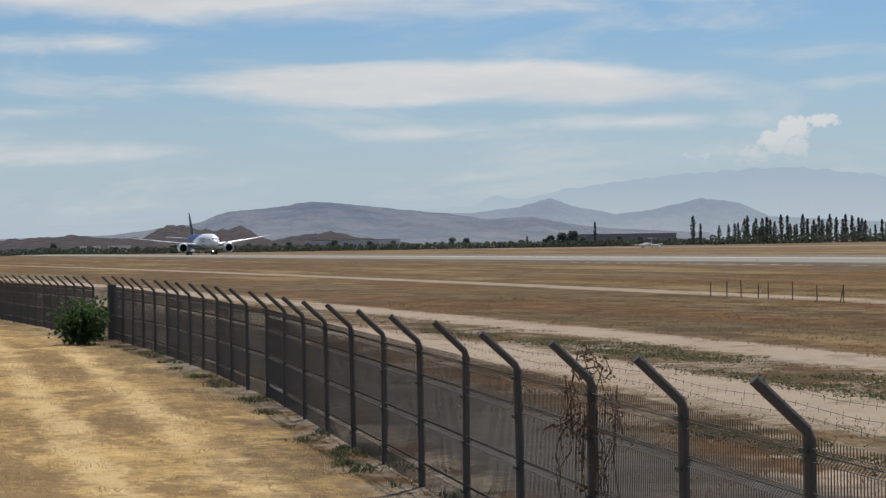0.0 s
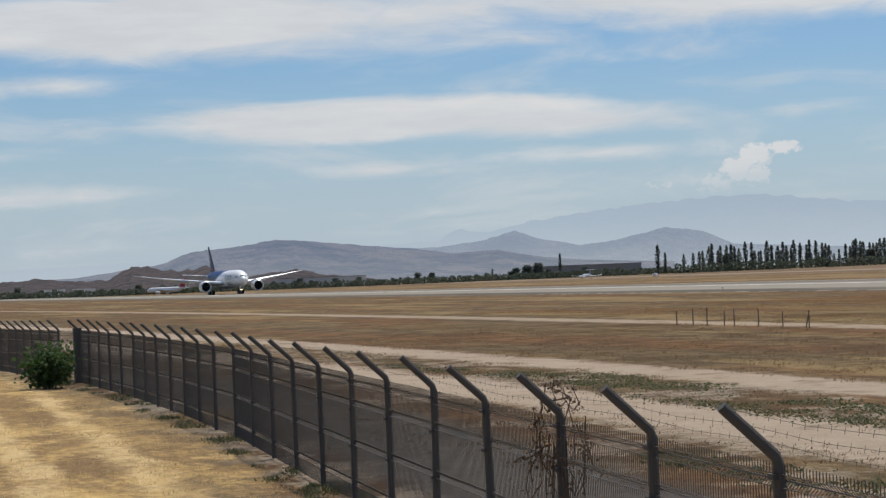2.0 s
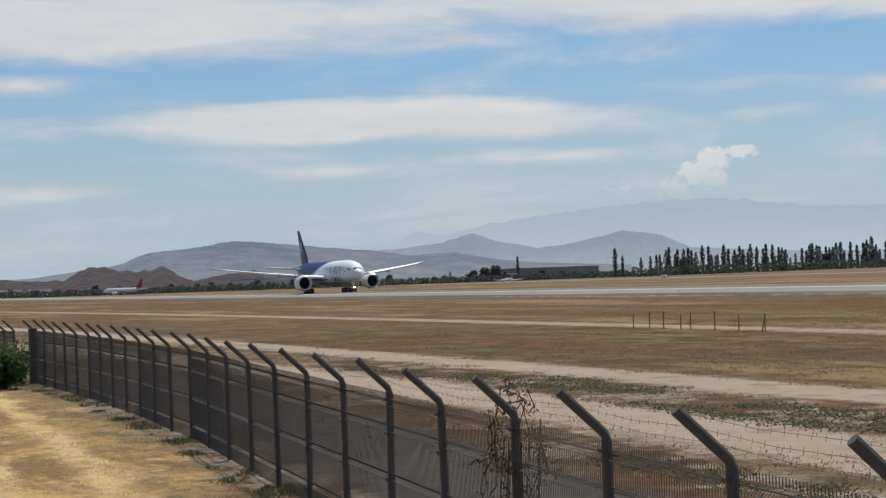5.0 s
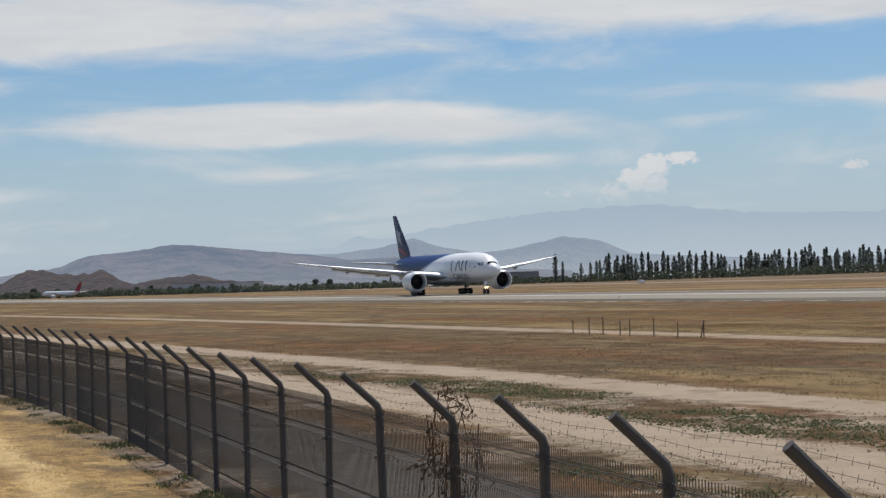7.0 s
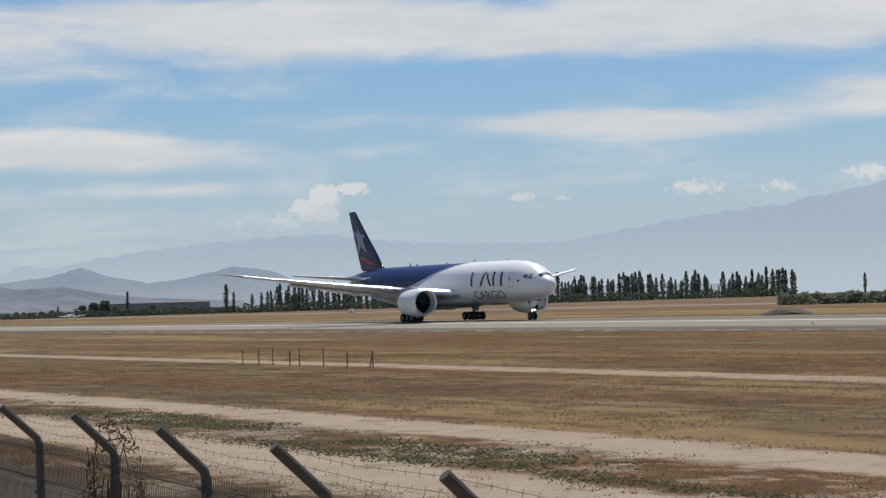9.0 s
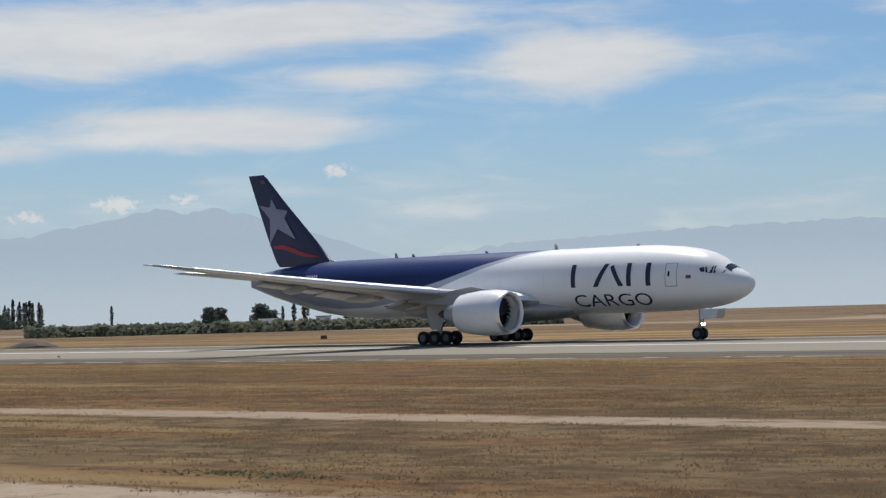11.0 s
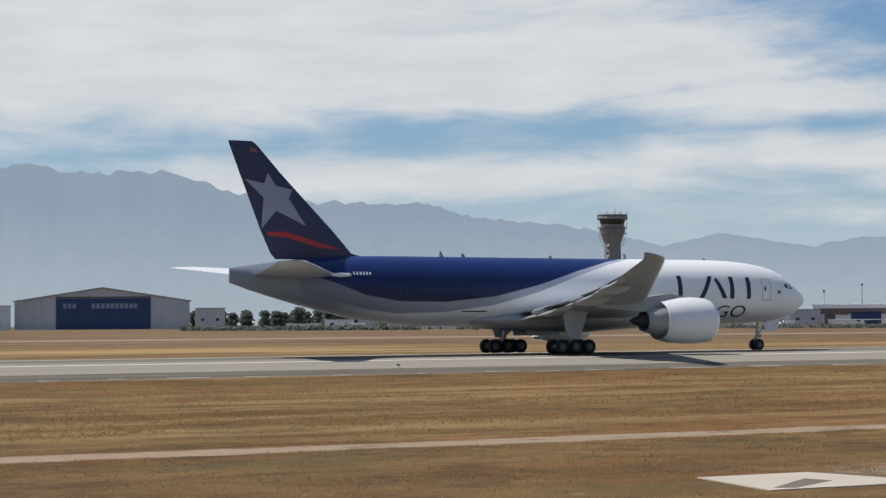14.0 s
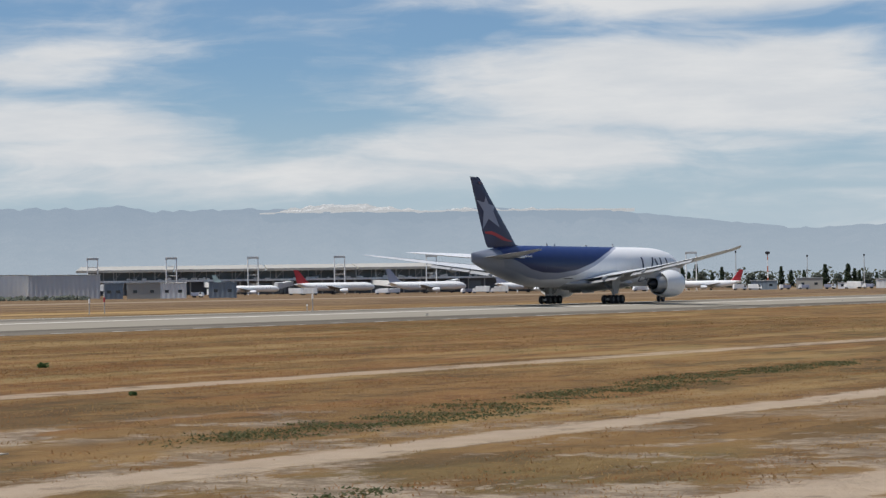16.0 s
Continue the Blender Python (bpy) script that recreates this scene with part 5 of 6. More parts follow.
def make_vine():
    random.seed(12)
    x = -20.1
    ob = thing("dry_vine", "dead twining vine hanging on a fence post", "plant")
    bm, leaves = bmesh.new(), bmesh.new()
    for k in range(26):
        p = Vector((x + random.gauss(0, 0.24), fence_y(x) + random.gauss(0, 0.14) - 0.02, random.uniform(1.1, 1.6)))
        drop = random.uniform(0.3, 2.1)
        steps = 7
        for s in range(steps):
            q = p + Vector((random.gauss(0, 0.07), random.gauss(0, 0.05), -drop / steps))
            if k < 8:
                q.z = p.z + random.uniform(-0.10, 0.16)
                q.x += random.gauss(0, 0.10)
            tube(bm, p, q, 0.007, 0.006, 3)
            for _ in range(2):
                leaf_card(leaves, q + Vector((random.gauss(0, 0.03), random.gauss(0, 0.03), random.gauss(0, 0.03))), 0.042)
            p = q
    part("stem", bm, M["dryvine"], ob)
    part("foliage", leaves, M["dryvine"], ob)


make_vine()


def tufts(name, label, mat, places, blades, height, width, seed, wide=0.009):
    random.seed(seed)
    verts, faces = [], []
    for x, y in places:
        z = ground_z(x, y)
        s = random.uniform(0.5, 1.4)
        for _ in range(blades):
            a, l = random.uniform(0, 6.28), random.uniform(0.5, 2.2)
            bx, by = x + random.gauss(0, width), y + random.gauss(0, width)
            w = wide * s
            k = len(verts)
            hx, hy = math.cos(a) * l * height * s, math.sin(a) * l * height * s
            verts += [(bx - w * math.sin(a), by + w * math.cos(a), z - 0.02), (bx + w * math.sin(a), by - w * math.cos(a), z - 0.02), (bx + hx, by + hy, z + height * s * random.uniform(0.5, 1.0))]
            faces.append((k, k + 1, k + 2))
    me = bpy.data.meshes.new(name)
    me.from_pydata(verts, [], faces)
    me.materials.append(mat)
    tagged(new(name, me), label, "grass", kind="stuff")


def scatter(count, x0, x1, y0, y1, keep, seed):
    random.seed(seed)
    out = []
    while len(out) < count:
        x, y = random.uniform(x0, x1), random.uniform(y0, y1)
        if keep(x, y):
            out.append((x, y))
    return out


def lattice(seed):
    """Smooth chance values over the plan, for whole arrays at once."""
    table = np.random.default_rng(seed).random((256, 256))

    def value(x, y):
        i, j = np.floor(x).astype(int), np.floor(y).astype(int)
        u, v = x - i, y - j
        u, v = u * u * (3 - 2 * u), v * v * (3 - 2 * v)
        at = lambda a, b: table[a % 256, b % 256]
        return (at(i, j) * (1 - u) + at(i + 1, j) * u) * (1 - v) + (at(i, j + 1) * (1 - u) + at(i + 1, j + 1) * u) * v
    return lambda x, y: 0.5 * value(x, y) + 0.3 * value(2.1 * x, 2.1 * y) + 0.2 * value(4.3 * x, 4.3 * y)


def meadow_tufts(name, label, mat, count, x0, x1, y0, y1, keep, blades, height, spread, wide, seed):
    """Loose clumps of upright blades over the open field, as one piece of stuff."""
    rng = np.random.default_rng(seed)
    x, y = rng.uniform(x0, x1, count), rng.uniform(y0, y1, count)
    ok = keep(x, y, rng.random(count))
    fence = np.minimum(np.minimum(5.67 - 0.094 * x, 8.42 - 0.0406 * x), 11.25)
    for a, b, c, w in ((52.4, -0.034, -0.0001, 1.5), (27.0, -0.03, -0.00018, 1.3), (17.4, -0.085, -0.0006, 1.6)):
        ok &= np.abs(y - (a + b * x + c * x * x)) > w * rng.uniform(0.55, 1.15, count)
    ok &= (y > fence + 0.6) & (y < 119.0) & ~((np.abs(x - 30.1) < 2.6) & (np.abs(y - 34.4) < 2.4))
    x, y, fence = x[ok], y[ok], fence[ok]
    d = np.abs(y - RUNWAY_Y)
    z = np.where(d > 44.0, FIELD_Z, -0.0138 * d)
    z = z - 0.15 * np.clip((3.0 - (y - fence)) / 3.5, 0.0, 1.0)
    k = len(x)
    s = rng.uniform(0.45, 1.5, k)[:, None]
    r = rng.normal(0.0, spread, (2, k, blades)) * s
    bx, by = x[:, None] + r[0], y[:, None] + r[1]
    a = rng.uniform(0, 2 * np.pi, (k, blades))
    h = height * s * rng.uniform(0.5, 1.2, (k, blades))
    lean = h * rng.uniform(0.7, 2.6, (k, blades))
    w = wide * s
    base = np.broadcast_to(z[:, None] - 0.02, bx.shape)
    one = np.stack([bx - w * np.sin(a), by + w * np.cos(a), base], -1)
    two = np.stack([bx + w * np.sin(a), by - w * np.cos(a), base], -1)
    tip = np.stack([bx + lean * np.cos(a), by + lean * np.sin(a), base + h], -1)
    verts = np.stack([one, two, tip], 2).reshape(-1, 3)
    me = bpy.data.meshes.new(name)
    me.from_pydata(verts.tolist(), [], np.arange(len(verts)).reshape(-1, 3).tolist())
    me.materials.append(mat)
    tagged(new(name, me), label, "grass", kind="stuff")


def make_grass():
    clump = lambda x, y, k: noise.noise((x * k, y * k * 1.6, 4.0))
    tufts("dry_bank_grass", "straw-coloured dry grass on the bank", M["straw"],
          scatter(9000, -105, -20, -14, 10.5, lambda x, y: y < fence_y(x) - 0.1 and clump(x, y, 0.35) > -0.25 + 0.5 * random.random() - 0.2, 21), 9, 0.06, 0.17, 22)
    tufts("fence_foot_weeds", "mixed weeds along the fence foot", M["weed"],
          scatter(1100, -90, -12, 5, 14, lambda x, y: abs(y - fence_y(x)) < 0.8 and clump(x, y, 0.6) > 0.12, 23), 7, 0.10, 0.09, 24, 0.016)
    one, two, three = lattice(1), lattice(2), lattice(3)
    meadow_tufts("brown_field_grass", "brown dry grass in the field", M["brown_grass"], 26000, -5, 85, 11, 66, lambda x, y, u: one(x * 0.35, y * 0.6) > 0.38 + 0.25 * u, 8, 0.055, 0.17, 0.015, 25)
    # Darker blades carry the backlit look of the field's left side.
    meadow_tufts("dark_field_grass", "brown grass in the western field, darkened as if backlit", M["west_grass"], 70000, -125, 5, 11, 74, lambda x, y, u: one(x * 0.35, y * 0.6) > 0.36 + 0.25 * u, 8, 0.065, 0.17, 0.016, 24)
    meadow_tufts("rusty_field_grass", "rust-brown dry grass in the field", M["rust_grass"], 46000, -60, 85, 13, 74, lambda x, y, u: two(x * 0.12, y * 0.3) > 0.45 + 0.2 * u + np.clip(-x, 0, 60) * 0.003, 8, 0.055, 0.17, 0.015, 26)
    meadow_tufts("pale_field_grass", "pale dry grass in the field", M["pale_grass"], 42000, -60, 85, 14, 74, lambda x, y, u: three(x * 0.16, y * 0.4) > 0.50 + 0.2 * u + np.clip(-x, 0, 60) * 0.003, 7, 0.055, 0.16, 0.014, 27)
    beds = ((-62, 24.7, 11, 2.0), (-42, 24.2, 8, 1.2), (-40, 22.2, 15, 1.0), (-24, 20.4, 9, 1.0), (-75, 23.6, 8, 0.8), (44, 31.0, 10, 1.9), (58, 33.0, 11, 1.9), (76, 35.0, 13, 1.6), (-33, 33.0, 6, 0.8), (20, 20.5, 12, 0.9), (-30, 15.5, 9, 0.9))

    def in_beds(x, y, u):
        ok = np.zeros(len(x), bool)
        for a, b, c, d in beds:
            ok |= ((x - a) / c) ** 2 + ((y - b) / d) ** 2 < 0.3 + 1.4 * u * one(x * 0.8, y * 1.3)
        return ok & (two(x * 0.7, y * 1.1) > 0.42)
    meadow_tufts("green_field_weeds", "patches of green weeds beside the dusty tracks", M["weed"], 150000, -92, 90, 13, 42, in_beds, 8, 0.05, 0.17, 0.045, 29)
    meadow_tufts("olive_field_grass", "half-dry olive grass in bands across the field", M["olive_grass"], 60000, -170, 170, 40, 119, lambda x, y, u: three(x * 0.05 + 9, y * 0.16) > 0.55 + 0.15 * u, 7, 0.065, 0.30, 0.026, 30)
    meadow_tufts("far_field_tufts", "scattered brown tufts in the field before the runway", M["brown_grass"], 70000, -190, 190, 60, 119, lambda x, y, u: two(x * 0.14, y * 0.3) > 0.42 + 0.2 * u, 7, 0.065, 0.34, 0.028, 31)
    meadow_tufts("far_rusty_tufts", "rust-brown tufts in the field before the runway", M["rust_grass"], 50000, -190, 190, 60, 119, lambda x, y, u: one(x * 0.06, y * 0.2) > 0.48 + 0.2 * u, 7, 0.065, 0.34, 0.028, 32)
    meadow_tufts("far_golden_tufts", "golden dry tufts in the field before the runway", M["pale_grass"], 50000, -190, 190, 60, 119, lambda x, y, u: three(x * 0.08, y * 0.25) > 0.52 + 0.2 * u, 7, 0.06, 0.34, 0.026, 33)


make_grass()
for k, (x, y, s) in enumerate(((70.0, 68.2, 0.26), (52.2, 46.8, 0.13))):
    b = bush("weed_clump", "small dark green weed clump in the dry field", (s * 2, s * 2, s), 160, M["leaf"], 60 + k, 0.14, "weed clumps")
    b.matrix_basis = pose(x, y, ground_z(x, y) - 0.03)


def make_field_fence():
    """Short run of old posts out in the field."""
    ob = thing("field_fence", "short run of thin old wooden fence posts with wire", "fence")
    n = 0
    for u in (0.0, 0.135, 0.25, 0.385, 0.46, 0.64, 0.81, 0.985):
        x = -118.3 + 17.9 * u
        y = 52.6 - 0.2 * u
        bm = bmesh.new()
        h = 0.86 + 0.1 * ((n * 7) % 3)
        tube(bm, (x, y, FIELD_Z - 0.2), (x + random.uniform(-0.05, 0.05), y, FIELD_Z + h), 0.034, 0.03, 7)
        part("post", bm, M["wood"], ob)
        n += 1
    bm = bmesh.new()
    tube(bm, (-101.1, 52.4, FIELD_Z - 0.1), (-100.6, 52.4, FIELD_Z + 0.95), 0.034, 0.03, 7)
    part("brace", bm, M["wood"], ob, "slanting brace")
    for h in (0.3, 0.62):
        bm = bmesh.new()
        tube(bm, (-118.3, 52.55, FIELD_Z + h), (-100.6, 52.35, FIELD_Z + h), 0.008, 0.008, 4)
        part("wire", bm, M["wire"], ob)


make_field_fence()


def make_slab():
    bm = bmesh.new()
    z = FIELD_Z
    a = [(28.9, 36.4), (27.9, 32.8), (32.3, 32.5), (31.9, 36.2)]
    loft(bm, [[(x, y, z - 0.1) for x, y in a], [(x, y, z + 0.025) for x, y in a]])
    slab = part("concrete_slab", bm, M["slab"])
    tagged(slab, "pale concrete marker slab in the dry field", "slab")
    # Darker wedge lying on the slab.
    bm = bmesh.new()
    b = [(28.35, 33.2), (30.5, 34.7), (30.6, 33.95), (28.75, 32.95)]
    loft(bm, [[(x, y, z + 0.015) for x, y in b], [(x, y, z + 0.031) for x, y in b]])
    part("stain", bm, M["shoulder"], slab, "dark stripe across the slab")


make_slab()


# ---------- airport buildings ----------
def hall(name, label, category, az0, az1, dist, eaves, ridge, wall, roof, depth=45.0, turn=0.0, at=0.5, gable=True, group=""):
    """A hangar seen gable-on (or eaves-on) between two bearings."""
    mid = (az0 + az1) / 2
    w = 2 * dist * math.tan(radians(abs(az0 - az1)) / 2)
    p = spot(mid, dist)
    z = ground_z(p.x, p.y) - 0.3
    ob = thing(name, label, category, group)
    ob.matrix_basis = pose(p.x, p.y, z, 0, 0, mid + turn)
    h, t = w / 2, 0.35
    top = -h + w * at
    if gable:
        bm = bmesh.new()
        for y in (0.0, depth - t):
            loft(bm, [[(-h, y + e, 0), (h, y + e, 0), (h, y + e, eaves), (top, y + e, ridge), (-h, y + e, eaves)] for e in (0, t)])
        for x in (-h, h - t):
            block(bm, x, x + t, t, depth - t, 0, eaves)
        part("wall", bm, wall, ob)
        for s, x0 in ((-1, -h - 0.8), (1, h + 0.8)):
            bm = bmesh.new()
            loft(bm, [[(x0, y, eaves - 0.1), (top, y, ridge + 0.15), (top, y, ridge + 0.55), (x0, y, eaves + 0.3)] for y in (-0.9, depth + 0.9)])
            part("roof", bm, roof, ob)
    else:
        bm = bmesh.new()
        block(bm, -h, h, 0, t, 0, eaves), block(bm, -h, h, depth - t, depth, 0, eaves)
        for x in (-h, h - t):
            loft(bm, [[(x + e, t, 0), (x + e, depth - t, 0), (x + e, depth - t, eaves), (x + e, depth / 2, ridge), (x + e, t, eaves)] for e in (0, t)])
        part("wall", bm, wall, ob)
        for y0 in (-0.9, depth + 0.9):
            bm = bmesh.new()
            loft(bm, [[(x, y0, eaves - 0.1), (x, depth / 2, ridge + 0.15), (x, depth / 2, ridge + 0.55), (x, y0, eaves + 0.3)] for x in (-h - 0.8, h + 0.8)])
            part("roof", bm, roof, ob)
    return ob, w


def front_panel(ob, name, x0, x1, z0, z1, mat, label="", proud=0.12):
    bm = bmesh.new()
    block(bm, x0, x1, -proud, -0.004, z0, z1)
    return part(name, bm, mat, ob, label)


def shed(name, label, az0, az1, dist, height, wall, roof=None, depth=14.0, category="building", group=""):
    mid = (az0 + az1) / 2
    w = 2 * dist * math.tan(radians(abs(az0 - az1)) / 2)
    p = spot(mid, dist)
    ob = thing(name, label, category, group)
    ob.matrix_basis = pose(p.x, p.y, ground_z(p.x, p.y) - 0.2, 0, 0, mid)
    bm = bmesh.new()
    block(bm, -w / 2, w / 2, 0, depth, 0, height, 0.06)
    part("wall", bm, wall, ob)
    bm = bmesh.new()
    block(bm, -w / 2 - 0.3, w / 2 + 0.3, -0.3, depth + 0.3, height + 0.004, height + 0.35, 0.05)
    part("roof", bm, roof or wall, ob)
    k = max(2, int(w / 5))
    for i in range(k if w < 14 else 0):
        x = -w / 2 + w * (i + 0.5) / k
        front_panel(ob, "window", x - 0.8, x + 0.8, height * 0.4, height * 0.4 + 1.2, M["glass"], proud=0.03)
    return ob


def make_buildings():
    # beyond the poplars
    ob, w = hall("blue_hangar", "slate blue hangar with a pale sheet roof", "hangar", 41.15, 38.3, 830, 8.2, 14.5, M["slate_wall"], M["pale_roof"], 34, gable=False)
    ob, w = hall("pale_hangar", "hangar with a pale roof behind trees", "hangar", 38.2, 36.0, 850, 8.5, 13.0, M["slate_wall"], M["pale_roof"], 34, gable=False)
    shed("white_tent", "small white tent canopy beside the hedge", 45.25, 44.75, 640, 3.6, M["white"], category="tent", depth=5)
    shed("white_hut", "small white hut beyond the hedge", 43.7, 43.3, 760, 4.0, M["white"], M["pale_roof"])
    shed("white_hut", "small hut with a white roof", 40.8, 40.3, 640, 3.0, M["pale_wall"], M["white"])
    shed("pink_hut", "small pale hut beside trees", 38.95, 38.6, 640, 3.0, M["pale_wall"], M["grey_roof"])
    shed("far_depot", "low brownish depot beyond the field", 69.9, 66.9, 1650, 9.0, M["tower"], M["grey_roof"])
    shed("far_depot", "low grey depot beyond the field", 76.9, 74.4, 1650, 8.0, M["grey_wall"], M["brown_roof"])
    shed("far_white_shed", "pair of white arched sheds far off", 83.2, 82.5, 1650, 6.0, M["white"], M["white"])
    shed("far_white_shed", "white arched shed far off", 82.3, 81.7, 1650, 6.0, M["white"], M["white"])
    # low dark building and neighbours
    shed("dark_depot", "long low dark flat-roofed building", 17.2, 14.6, 720, 9.0, M["shade"], M["facade"], 30)
    shed("white_depot", "low white building among trees", 11.6, 10.2, 800, 3.4, M["white"], M["pale_roof"])
    shed("white_depot", "low white building among trees", 9.9, 9.2, 820, 4.0, M["pale_wall"], M["pale_roof"])
    shed("pale_van", "pale van parked beyond the field", 1.05, 0.35, 720, 2.8, M["white"], category="van", depth=3)
    shed("grey_depot", "low grey building among trees", -0.2, -2.8, 900, 6.0, M["grey_wall"], M["grey_roof"])
    shed("grey_depot", "low grey building with pale roof", -3.4, -7.4, 1000, 5.0, M["grey_wall"], M["pale_roof"])
    # grey hangar under the hill
    ob, w = hall("grey_hangar", "wide grey gabled hangar with a pale roof", "hangar", -7.9, -11.9, 1000, 14.5, 21.5, M["grey_wall"], M["grey_roof"], 60, at=0.47)
    ob, w = hall("terraced_hall", "tall hall with pale stepped roofs and a brown front", "hall", -11.4, -16.4, 1060, 20.0, 22.0, M["brown_roof"], M["brown_roof"], 50, gable=False)
    front_panel(ob, "band", -w / 2 + 6, w / 2 - 2, 3.0, 12.0, M["grey_wall"], "grey band")
    for x0, z, s in ((-42, 22.3, 22), (-30, 26.5, 30)):
        bm = bmesh.new()
        loft(bm, [[(x0, y, z), (x0 + s, y, z - 2.0), (x0 + s, y, z + 3.6), (x0 + 2, y, z + 3.2)] for y in (2, 30)])
        part("roof_step", bm, M["white"], ob, "pale roof step")
    ob, w = hall("open_hangar", "open hangar with a dark doorway and a light sliding door", "hangar", -12.9, -16.0, 960, 13.5, 17.0, M["grey_wall"], M["pale_roof"], 40)
    # Solid dark panel in place of the shade inside the hangar.
    front_panel(ob, "doorway", -w / 2 + 11, w / 2 - 3.5, 0.3, 11.0, M["shade"], "dark panel standing for the shaded doorway")
    front_panel(ob, "sliding_door", -w / 2 - 1, -w / 2 + 10.5, 0.3, 15.0, M["pale_wall"], "light corrugated sliding door", 0.6)
    shed("site_hut", "dark hut with a pale roof", -8.35, -9.2, 880, 5.0, M["slate_wall"], M["grey_roof"])
    shed("white_truck", "white trailer parked before the hedge", -11.0, -11.85, 870, 2.6, M["white"], category="trailer", depth=3)
    shed("grey_annex", "low grey sheet-clad annex building", -16.0, -19.6, 1000, 8.5, M["grey_wall"], M["pale_roof"], 25)
    # blue-doored hangar
    ob, w = hall("blue_door_hangar", "grey gabled hangar with a wide dark blue door", "hangar", -20.1, -24.75, 980, 13.2, 19.2, M["grey_wall"], M["grey_roof"], 55, at=0.5)
    front_panel(ob, "gable_band", -w * 0.265, w * 0.275, 14.6, 15.4, M["brown_roof"], "brown band", 0.1)
    front_panel(ob, "door", -w * 0.265, w * 0.275, 0.3, 14.5, M["blue_wall"], "dark blue sliding door", 0.3)
    x = -w * 0.225
    for k, l in enumerate((1.5, 1.5, 1.6, 0, 0, 0, 1.6, 1.5, 1.6, 1.7, 1.6, 1.6, 1.7, 1.6, 1.7, 1.4)):
        if l:
            bm = bmesh.new()
            block(bm, x, x + l, -0.36, -0.304, 9.9, 12.2)
            part("sign_bar", bm, M["star"], ob, "pale sign bar")
        x += 2.15
    shed("yellow_lean_to", "low yellowish lean-to beside the hangar", -18.7, -20.0, 975, 11.0, M["pale_wall"], M["grey_roof"], 20)
    shed("grey_annex", "pale grey annex with a flat roof", -24.9, -25.7, 960, 9.5, M["grey_wall"], M["pale_roof"], 12)
    for a, b in ((-27.35, -28.3), (-28.8, -29.5), (-36.9, -37.5)):
        shed("white_van", "white van parked beside the hangars", a, b, 850, 2.3, M["white"], category="van", depth=3, group="parked vans")
    # pale roofed hall and neighbours
    ob, w = hall("white_roof_hall", "long hall with a broad whitish sheet roof and dark end", "hall", -33.0, -37.4, 940, 6.8, 13.8, M["slate_wall"], M["bright_roof"], 44, turn=16, gable=False)
    # Dark sheet laid over the closed gable end, its shade put in as colour.
    bm = bmesh.new()
    loft(bm, [[(-w / 2 - e, 1.5, 0.2), (-w / 2 - e, 42.5, 0.2), (-w / 2 - e, 42.5, 6.2), (-w / 2 - e, 22, 12.6), (-w / 2 - e, 1.5, 6.2)] for e in (0.01, 0.25)])
    part("end_opening", bm, M["shade"], ob, "dark sheet for the shaded gable end")
    front_panel(ob, "blue_box", w / 2 - 14, w / 2 - 5, 0.3, 7.2, M["slate_wall"], "blue-grey box", 3.0)
    shed("long_shed", "long low grey shed with a pale roof edge", -37.5, -39.0, 930, 7.0, M["slate_wall"], M["pale_roof"], 30)
    shed("roof_plant", "dark rooftop block behind the hall", -37.0, -37.7, 1010, 13.5, M["slate_wall"], M["brown_roof"])
    for a, b, hgt, wall, roof in ((-39.4, -40.0, 4.0, "white", "pale_roof"), (-40.1, -41.0, 5.5, "pale_wall", "grey_roof"), (-41.0, -41.8, 7.5, "grey_wall", "grey_roof"), (-42.2, -43.0, 5.0, "white", "pale_roof"),
                                  (-29.3, -30.8, 6.5, "grey_wall", "brown_roof"), (-30.9, -32.2, 4.2, "pale_wall", "pale_roof"), (-28.4, -29.2, 4.0, "white", "grey_roof")):
        shed("service_building", "small pale service building at the airport", a, b, 900 + random.uniform(-20, 20), hgt, M[wall], M[roof], 15, group="service buildings")
    ob = shed("cargo_hall", "long cargo hall with a white roof edge", -41.6, -43.9, 960, 9.8, M["brown_roof"], M["white"], 30)
    half = 960 * math.tan(radians(2.3) / 2)
    front_panel(ob, "fascia", -half, half, 8.2, 9.78, M["white"], "white fascia board", 0.5)
    for k in range(8):
        x = -half + 1.2 + k * (2 * half - 2.4) / 8
        front_panel(ob, "bay_door", x + 0.3, x + 3.9, 0.2, 5.6, M["shade"] if k % 3 else M["grey_wall"], "loading bay door", 0.08)
    shed("cargo_hall", "pale sheet-clad cargo hall", -43.7, -45.45, 930, 10.5, M["pale_wall"], M["pale_roof"], 40)
    shed("cargo_hall", "grey sheet-clad cargo hall", -45.4, -47.3, 920, 10.3, M["grey_wall"], M["grey_roof"], 40)
    for a, b, m in ((-42.6, -43.4, "blue_wall"), (-43.9, -44.6, "slate_wall"), (-42.0, -43.8, "white"), (-48.0, -48.9, "concrete"), (-50.2, -50.95, "slate_wall"), (-48.9, -49.6, "pale_wall"), (-47.4, -47.9, "slate_wall")):
        shed("container_stack", "stacked containers beside the apron", a, b, 870, 3.2 if m == "white" else 6.4, M[m], category="container", depth=6, group="apron containers")
    # terminal
    dist = 1160.0
    mid, w = -53.0, 2 * dist * math.tan(radians(12.3) / 2)
    p = spot(mid, dist)
    ob = thing("terminal", "long glazed airport terminal under a thin pale roof", "terminal")
    ob.matrix_basis = pose(p.x, p.y, ground_z(p.x, p.y) - 0.2, 0, 0, mid + 3)
    # Ground floor under the deck takes the painted shade colour.
    bm = bmesh.new()
    block(bm, -w / 2, w / 2, 0, 40, 0, 7.6)
